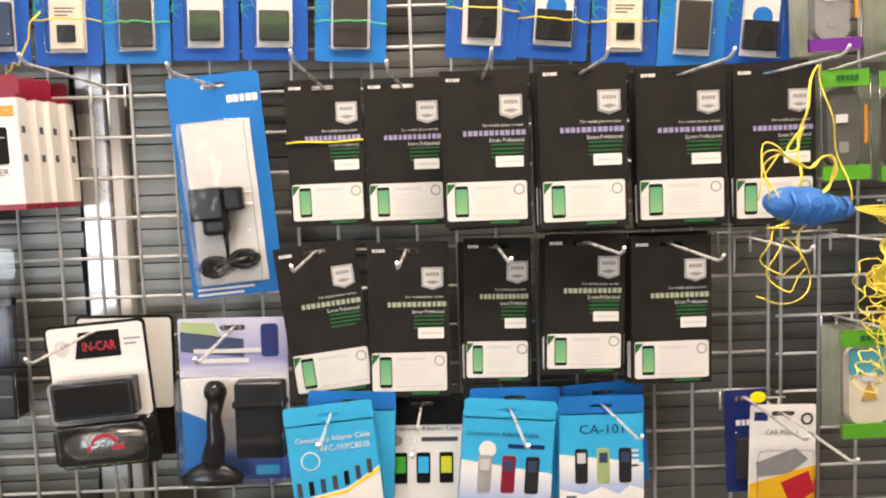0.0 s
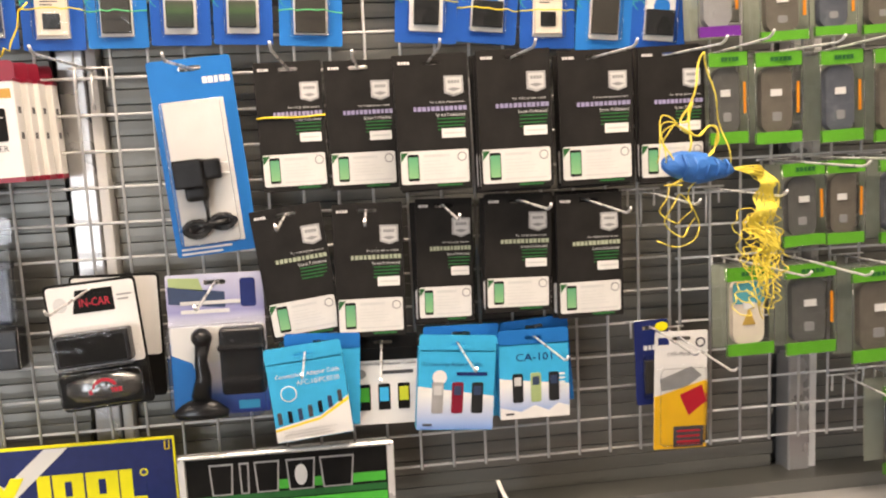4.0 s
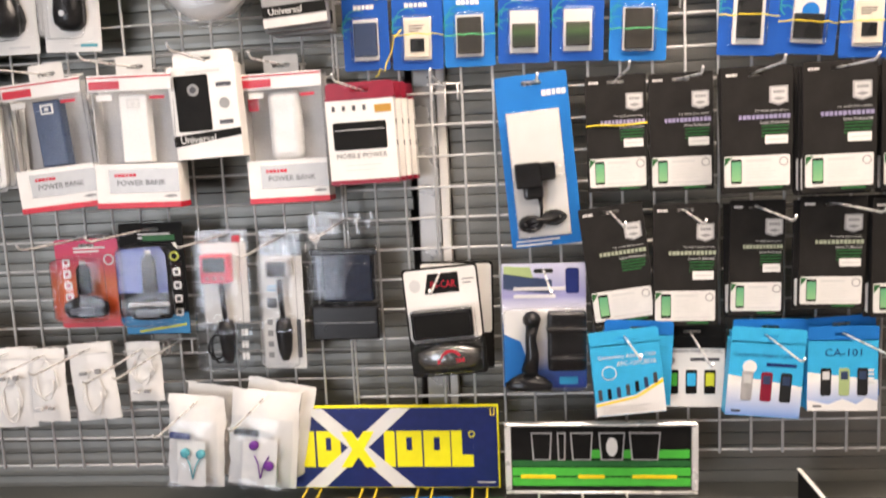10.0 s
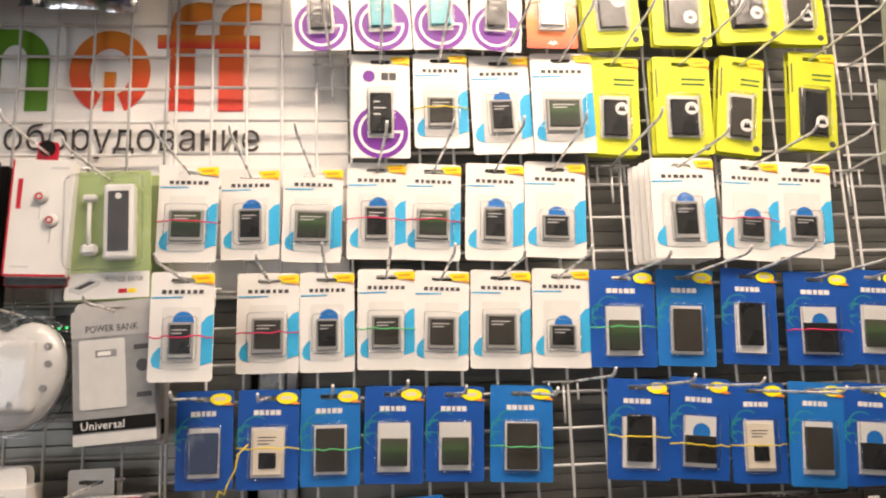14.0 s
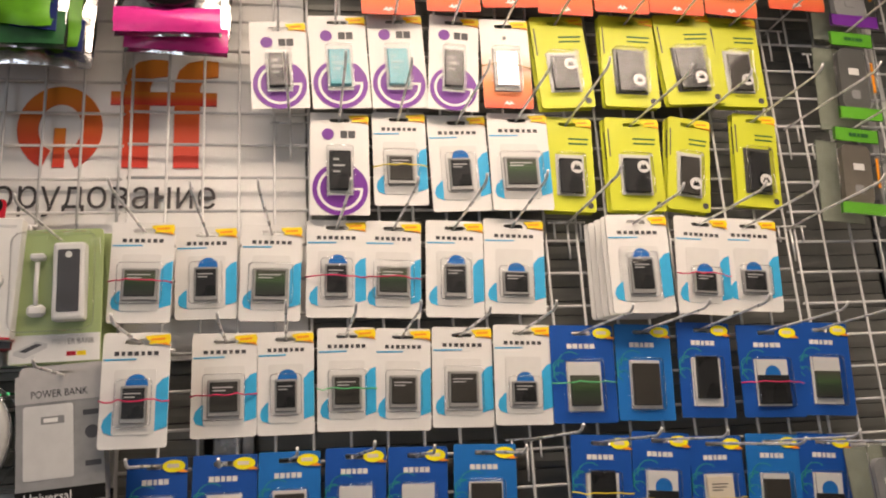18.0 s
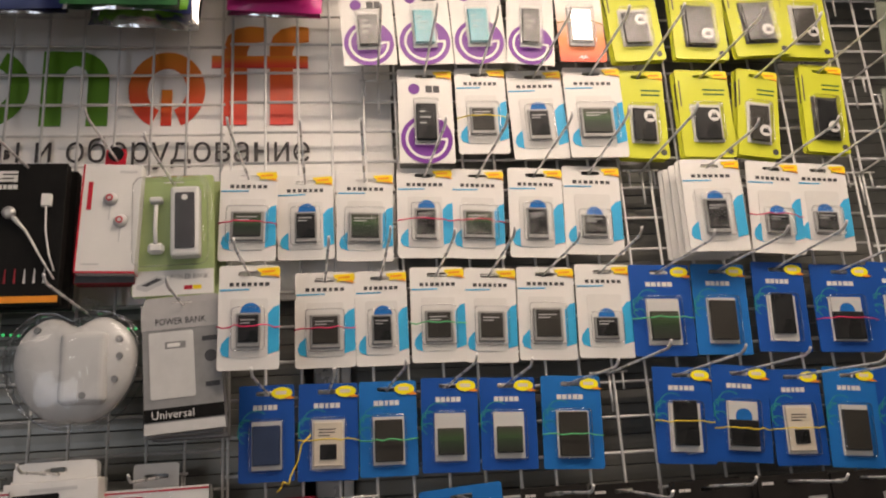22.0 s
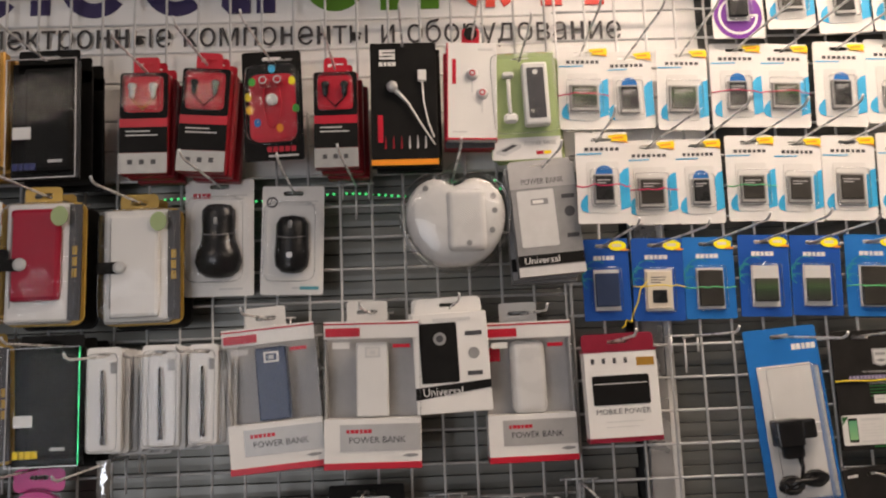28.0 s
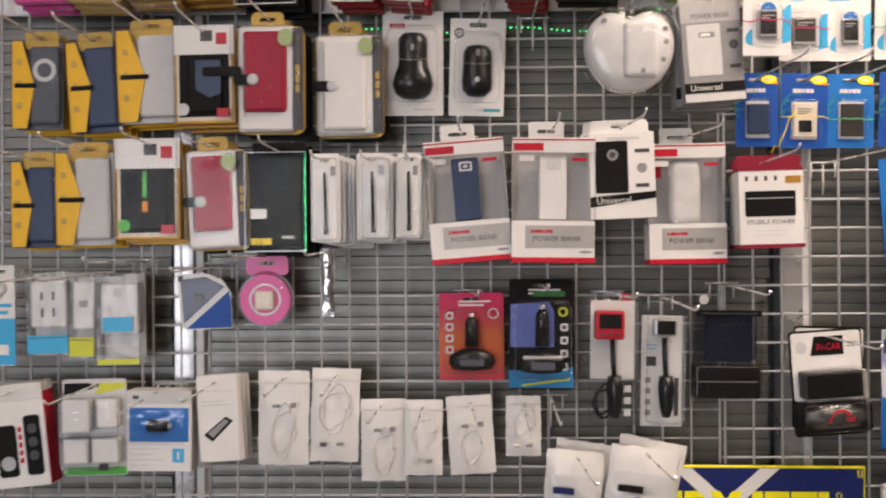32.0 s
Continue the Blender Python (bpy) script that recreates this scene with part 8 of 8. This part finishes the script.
part("letter_gap", plate(oval(0.018, 0.017, 0.009, 0.016), -0.0026, 0), "white", rack, "white oval")
for k, bx in enumerate((-0.10, -0.015, 0.085)):
    part("yellow_print", plate(rect(bx, -0.034, (0.056, 0.042, 0.07)[k], 0.0055), -0.0024, 0), "yellow", rack, "yellow printed line")
part("top_rail", box(0, 0.055, 0.302, 0.006, -0.006, 0.004, 0.002), "chrome", rack)
part("foot_rail", tube([(-0.152, -0.004, -0.060), (0.152, -0.004, -0.060)], 0.003, 8), "chrome", rack)
part("foot_rail", tube([(-0.152, -0.03, -0.072), (0.152, -0.03, -0.072)], 0.0025, 8), "chrome", rack)
for s in (-1, 1):
    part("side_rail", box(s * 0.148, 0, 0.010, 0.112, -0.005, 0.004, 0.001), "chrome", rack)
for k, bx in enumerate((-0.10, -0.03, 0.04)):
    part("prong", tube([(bx, -0.004, -0.060), (bx, -0.06, -0.075), (bx - 0.002, -0.15, -0.10), (bx, -0.155, -0.092)], 0.0022, 6), "chrome", rack)

# ---- packs under the adverts, on yellow hooks ----
def glue_stack(x, w, card, ink, label, clear_front=False, text=""):
    for k in range(6):
        g = thing("glue_card", x + 0.001 * k, -0.165 + 0.024 * k, 0.797 - 0.001 * k, random.uniform(-1.5, 1.5), label, "glue", "glue cards on yellow hooks")
        part("card", slot_card(w, 0.12, 0.002, 0.0014), card, g)
        part("print_band", plate(rect(0, 0.022, w * 0.96, 0.022), -0.0006, 0), ink, g, "printed band")
        part("small_print", plate(rect(w * 0.2, 0.046, w * 0.4, 0.008), -0.0006, 0), "white", g)
        if k == 0 and text:
            words("lettering", text, 0, 0.022, w * 0.8, 0.014, "lemon" if ink != "lemon" else "green", g, y=-0.001)
        if clear_front:
            blister("blister", g, "blister", 0, -0.01, w * 0.8, 0.08, -0.014, -0.0006, 0.006)
        else:
            part("side_print", plate(rect(-w * 0.34, 0.046, w * 0.2, 0.007), -0.0006, 0), "red" if card == "bluec" else "lime", g)
    h_ = thing("yellow_hook", x, 0, 0.851, 0, "yellow coated double wire hook on the rail", "hook", "yellow hooks")
    for s in (-1, 1):
        part("prong", tube([(s * 0.012, 0.004, 0.004), (s * 0.012, -0.06, 0.0), (s * 0.012, -0.19, -0.002)], 0.002, 6), "yband", h_)
    part("front_bar", tube([(-0.012, -0.19, -0.002), (0.012, -0.19, -0.002)], 0.002, 6), "yband", h_)
    part("back_clip", box(0, 0.012, 0.008, 0.03, -0.002, 0.004, 0.001), "yband", h_)


glue_stack(0.628, 0.092, "green", "lemon", "green glue card with a yellow band", text="CLEAR")
glue_stack(0.722, 0.080, "gold", "yellow", "yellow clear-fronted glue card", True)
glue_stack(0.815, 0.085, "bluec", "navy", "blue glue card with navy band")
glue_stack(0.905, 0.088, "green", "dgreen", "green glue card with yellow lettering", text="SUPER GLUE")
for k, bx in enumerate((1.02, 1.09, 1.16)):
    for j in range(3):
        g = thing("bulb_pack", bx, -0.16 + 0.03 * j, 0.776, random.uniform(-2, 2), "black card with a white lamp in a clear blister", "lamp pack", "lamp packs under the rack")
        part("card", slot_card(0.062, 0.09, 0.003, 0.0014), "black", g)
        part("name_bar", plate(rect(0.004, 0.022, 0.04, 0.006), -0.0006, 0), "lgrey", g)
        part("lamp", blob([(-0.03, 0.006), (-0.022, 0.016), (-0.004, 0.020), (0.006, 0.012), (0.010, 0.004)], 16, 0, -0.008, -0.004, 0.8), "white", g, "white lamp")
stand = thing("advert_board", 1.392, -0.06, 0.748, 0, "dark advert board standing endways on the ledge", "advert")
part("board", box(0.0, 0.076, 0.003, 0.152, -0.30, 0.0, 0.0005), "black", stand, "dark printed board")
part("edge", box(-0.0005, 0.1535, 0.006, 0.003, -0.30, 0.0, 0.0005), "white", stand, "white top edge")
part("green_print", box(-0.0022, 0.02, 0.001, 0.03, -0.24, -0.04, 0), "green", stand)
part("foot", box(0.0, -0.004, 0.03, 0.008, -0.30, 0.0, 0.001), "black", stand)

# ---- the tangle of rubber cord hung on a hook ----
tangle = thing("rubber_cord_tangle", 1.639, -0.190, 1.4795, 0, "tangle of yellow rubber cord bound with blue tape", "cord")


def cord(pts, r=0.0012, name="cord"):
    """A cord through the given (x, z) points, drawn as a smooth curve."""
    out = []
    for i in range(len(pts) - 1):
        p0, p1, p2, p3 = pts[max(i - 1, 0)], pts[i], pts[i + 1], pts[min(i + 2, len(pts) - 1)]
        for k in range(5):
            t = k / 5
            q = [0.5 * (2 * p1[a] + (p2[a] - p0[a]) * t + (2 * p0[a] - 5 * p1[a] + 4 * p2[a] - p3[a]) * t * t + (3 * p1[a] - p0[a] - 3 * p2[a] + p3[a]) * t ** 3) for a in (0, 1)]
            out.append((q[0], -0.003 + 0.006 * math.sin(len(out) * 0.9 + pts[0][0] * 50), q[1]))
    out.append((pts[-1][0], 0, pts[-1][1]))
    part(name, tube(out, r, 5), "cord", tangle)


cord([(0, 0), (-0.012, -0.04), (-0.018, -0.075), (-0.028, -0.082), (-0.016, -0.06), (-0.018, -0.10), (-0.020, -0.13)], 0.00136)
cord([(0.002, 0), (0.012, -0.05), (0.026, -0.10), (0.036, -0.145)], 0.00087)
for k in range(4):
    cord([(-0.03 - 0.01 * k, -0.13), (-0.052, -0.105 + 0.01 * k), (-0.034, -0.085), (-0.010, -0.10), (0.012, -0.088), (0.016, -0.115), (-0.004, -0.128)], 0.00081)
bm = bmesh.new()
bmesh.ops.create_icosphere(bm, subdivisions=3, radius=1)
for v in bm.verts:
    u = v.co.x
    k = 1 - 0.5 * max(0, u) + 0.12 * noise.noise(v.co * 3.1)
    v.co = (-0.006 + v.co.x * 0.048, v.co.y * 0.015 * k, -0.138 - 0.006 * u + v.co.z * 0.020 * k)
part("tape", bm, "tape", tangle, "crumpled blue tape")
for j in range(5):
    part("tape_fold", tube([(-0.03 + 0.014 * j, -0.013 + 0.002 * j, -0.122 - 0.002 * j), (-0.026 + 0.014 * j, -0.017 + 0.0015 * j, -0.137), (-0.03 + 0.014 * j, -0.012, -0.152 + 0.001 * j)], 0.0022, 5), "tape", tangle)
cord([(-0.03, -0.15), (-0.045, -0.165), (-0.055, -0.19), (-0.035, -0.205), (-0.018, -0.19), (-0.03, -0.17), (-0.05, -0.2), (-0.03, -0.222), (-0.01, -0.20)], 0.00081)
cord([(-0.012, -0.155), (-0.02, -0.18), (-0.004, -0.21), (-0.03, -0.235), (-0.06, -0.226)], 0.00074)
cord([(-0.03, -0.158), (-0.05, -0.158), (-0.02, -0.152)], 0.00099)
for j in range(30):
    a, b = random.uniform(-0.012, 0.012), random.uniform(0.0, 0.05)
    w1, w2 = random.uniform(-0.02, 0.02), random.uniform(-0.02, 0.02)
    end = random.uniform(-0.34, -0.22)
    cord([(0.036, -0.141), (0.062 + b * 0.3, -0.140 - 0.004 * (j % 4)), (0.082 + a, -0.16), (0.082 + w1, -0.185), (0.072 + w2, -0.21), (0.088 + w1 * 0.8, -0.235 + a), (0.078 - w2, 0.5 * end - 0.12), (0.085 + a, end)], 0.00081)
for j in range(12):
    cx, cz, r = random.uniform(0.05, 0.10), random.uniform(-0.31, -0.19), random.uniform(0.010, 0.018)
    cord([(cx + r * math.cos(t * 0.9), cz + r * math.sin(t * 0.9) - 0.002 * t) for t in range(9)], 0.00074)

# ---- foil bags under the ceiling ----
def foil_bag(x, y, z, w, h, tilt, label, head, foot, filling, seed):
    b = thing("foil_bag", x, y, z, tilt, label, "cable bag", "foil bags under the ceiling")
    part("bag", pillow(0, 0, w, h, 0.030, 0.010, 14, 18, 0.012, seed), "foil", b, "creased silver foil bag")
    part("head_band", pillow(0, h * 0.38, w * 1.01, h * 0.24, 0.014, 0.004, 10, 6, 0.004, seed + 2), head, b, "coloured head band")
    part("zip", tube([(-w * 0.48, -0.006, h * 0.335), (w * 0.48, -0.006, h * 0.325)], 0.0018, 5), "foil", b, "silver zip line")
    if foot:
        part("foot_band", pillow(0, -h * 0.42, w * 1.01, h * 0.16, 0.014, 0.004, 10, 6, 0.0, seed + 4), foot, b, "coloured foot band")
    if filling == "dark":
        part("cable", tube([(-w * 0.2, -0.012, h * 0.14), (-w * 0.02, -0.016, h * 0.08), (w * 0.2, -0.016, -h * 0.04), (w * 0.28, -0.014, -h * 0.14)], 0.014, 8, taper=(1.1, 0.8, 0.8, 1.0)), "blackp", b, "black coiled cable")
        part("cable", blob([(-0.03, 0.01), (-0.022, 0.03), (0.0, 0.038), (0.018, 0.022), (0.026, 0.008)], 14, w * 0.02, -h * 0.22, -0.008, 0.4), "blackp", b, "black cable bundle")
    else:
        part("dark_print", plate([(-w * 0.42, h * 0.25), (w * 0.34, h * 0.23), (w * 0.28, -h * 0.08), (-w * 0.40, -h * 0.10)], -0.018, -0.014), "blackp", b, "dark printed window")
        part("green_fold", pillow(-w * 0.06, -h * 0.24, w * 0.96, h * 0.40, 0.036, 0.014, 12, 12, -0.014, seed + 6), "leaf", b, "lime green folded packs")
        part("blue_print", plate([(w * 0.16, -h * 0.2), (w * 0.46, -h * 0.3), (w * 0.46, -h * 0.46), (w * 0.1, -h * 0.44)], -0.012, -0.010), "navy", b)
    hang(x, z, w, h * 1.02, tilt, 0.01)


foil_bag(0.772, -0.12, 2.290, 0.131, 0.219, 1.0, "pink and silver foil bag with a black cable", "pink", "pink", "dark", 3)
foil_bag(0.783, -0.085, 2.285, 0.131, 0.219, -2.0, "pink foil bag hanging behind another", "pink", "pink", "dark", 7)
foil_bag(0.584, -0.14, 2.287, 0.146, 0.282, 0.0, "silver foil bag with teal head and green folds", "teal", "dgreen", "green", 5)
foil_bag(0.607, -0.09, 2.287, 0.146, 0.272, -3.0, "dark teal foil bag hanging behind another", "dgreen", "", "green", 11)
foil_bag(0.438, -0.13, 2.283, 0.136, 0.272, 2.0, "dark blue and silver foil bag of cables", "navy", "navy", "dark", 13)
foil_bag(0.297, -0.13, 2.281, 0.136, 0.262, -1.0, "silver foil bag with dark green head band", "dgreen", "", "dark", 17)

# ---- leather wallets on the far end, a strip of clear film, a string of green lights ----
for wx, wz, wt, m, lab in ((-0.227, 1.863, 1.0, "gold", "brown"), (-0.315, 1.858, -1.0, "kraft", "tan"), (-0.405, 1.858, 1.5, "pink", "pink")):
    for k in range(3):
        wa = thing("phone_wallet", wx, -0.11 + 0.022 * k, wz - 0.003 * k, wt, lab + " phone wallet in a clear sleeve on a hook", "phone case", "phone wallets")
        part("cover", box(0, 0, 0.084, 0.20, 0.0, 0.018, 0.005, 2), m, wa, lab + " padded cover")
        part("flap", box(0.0, 0.02, 0.03, 0.02, -0.004, 0.0, 0.002), m, wa)
        part("sleeve", plate(round_rect(0, 0, 0.092, 0.212, 0.004), -0.006, -0.0055), "film", wa, "clear sleeve")
    hook(wx, wz + 0.09)
strip = thing("film_strip", 0.052, -0.090, 1.3105, 2, "narrow strip of crinkled clear film hanging down", "plastic strip")
part("strip", pillow(0, 0, 0.018, 0.11, 0.008, 0.004, 5, 14, 0.0, 4), "foil", strip)
hook(0.050, 1.361)
string = thing("light_string", 0.314, 0.012, 1.741, 0, "string of small green lights along the grid", "light string")
M["led"] = glow("green_led", (0.03, 0.85, 0.25), 1.6)
part("wire", tube([(-0.25 + 0.05 * k, 0.002, 0.004 * math.sin(k * 1.3)) for k in range(12)], 0.0012, 5), "dgreen", string)
bead = None
for k in range(56):
    if bead is None:
        bm = bmesh.new()
        bmesh.ops.create_icosphere(bm, subdivisions=1, radius=0.0022)
        bead = part("bulb", bm, "led", string)
        ob = bead
    else:
        ob = new("bulb", bead.data)
        ob.parent = string
    ob.location = (-0.25 + 0.01 * k, 0.0, 0.004 * math.sin((-0.25 + 0.01 * k + 0.25) / 0.05 * 1.3))
for hx, hz in ((1.322, 1.953), (1.233, 1.649), (0.926, 2.105), (0.877, 1.503), (0.889, 2.433), (0.976, 2.439), (1.702, 2.282), (0.390, 1.752), (-0.275, 1.344), (0.417, 1.112), (1.630, 1.302), (1.730, 1.300), (1.955, 0.995), (1.705, 2.110), (1.680, 1.944)):
    hook(hx, hz)

snapped = thing("yellow_string", 0.797, -0.035, 1.553, 0, "loose yellow string hanging from a blue battery pack", "string")
part("cord", tube([(0.022, 0, 0.034), (0.010, -0.002, 0.022), (0.006, 0.001, 0.004), (-0.004, 0.0, -0.016), (-0.006, -0.002, -0.026), (-0.013, 0.0, -0.022), (-0.016, 0.0, -0.030), (-0.021, 0.0, -0.034)], 0.0011, 5), "yband", snapped)

# ---- slats of the wall, one by one ----
slats = thing("slatted_wall", 0, 0.06, 0.831, 0, "grey ribbed slats of the display wall with dark gaps", "wall")
slats["kind"] = "structure"


def slat_mesh(w):
    bm = bmesh.new()
    prof = [(0.0, 0.0), (-0.0036, 0.0002), (-0.0044, 0.0009), (-0.005, 0.009), (-0.0044, 0.0202), (-0.0036, 0.0209), (0.0, 0.0211), (0.008, 0.0211), (0.008, 0.0)]
    a = [bm.verts.new((-w / 2, y, z)) for y, z in prof]
    b = [bm.verts.new((w / 2, y, z)) for y, z in prof]
    bm.faces.new(a)
    bm.faces.new(b[::-1])
    for i in range(len(prof)):
        j = (i + 1) % len(prof)
        bm.faces.new((a[j], a[i], b[i], b[j]))
    me = bpy.data.meshes.new("slat")
    bm.to_mesh(me)
    bm.free()
    me.materials.append(M["slat"])
    return me


SLATS = slat_mesh(0.995)
for bay in (-1.805, -0.7475, 0.310, 1.3725, 2.4325):
    for k in range(78):
        o = new("slat", SLATS)
        o.parent = slats
        o.location = (bay + random.uniform(-0.003, 0.003), random.uniform(-0.0007, 0.0007), k * 0.0217)
        o.rotation_euler = (random.uniform(-0.012, 0.012), 0, random.uniform(-0.0012, 0.0012))
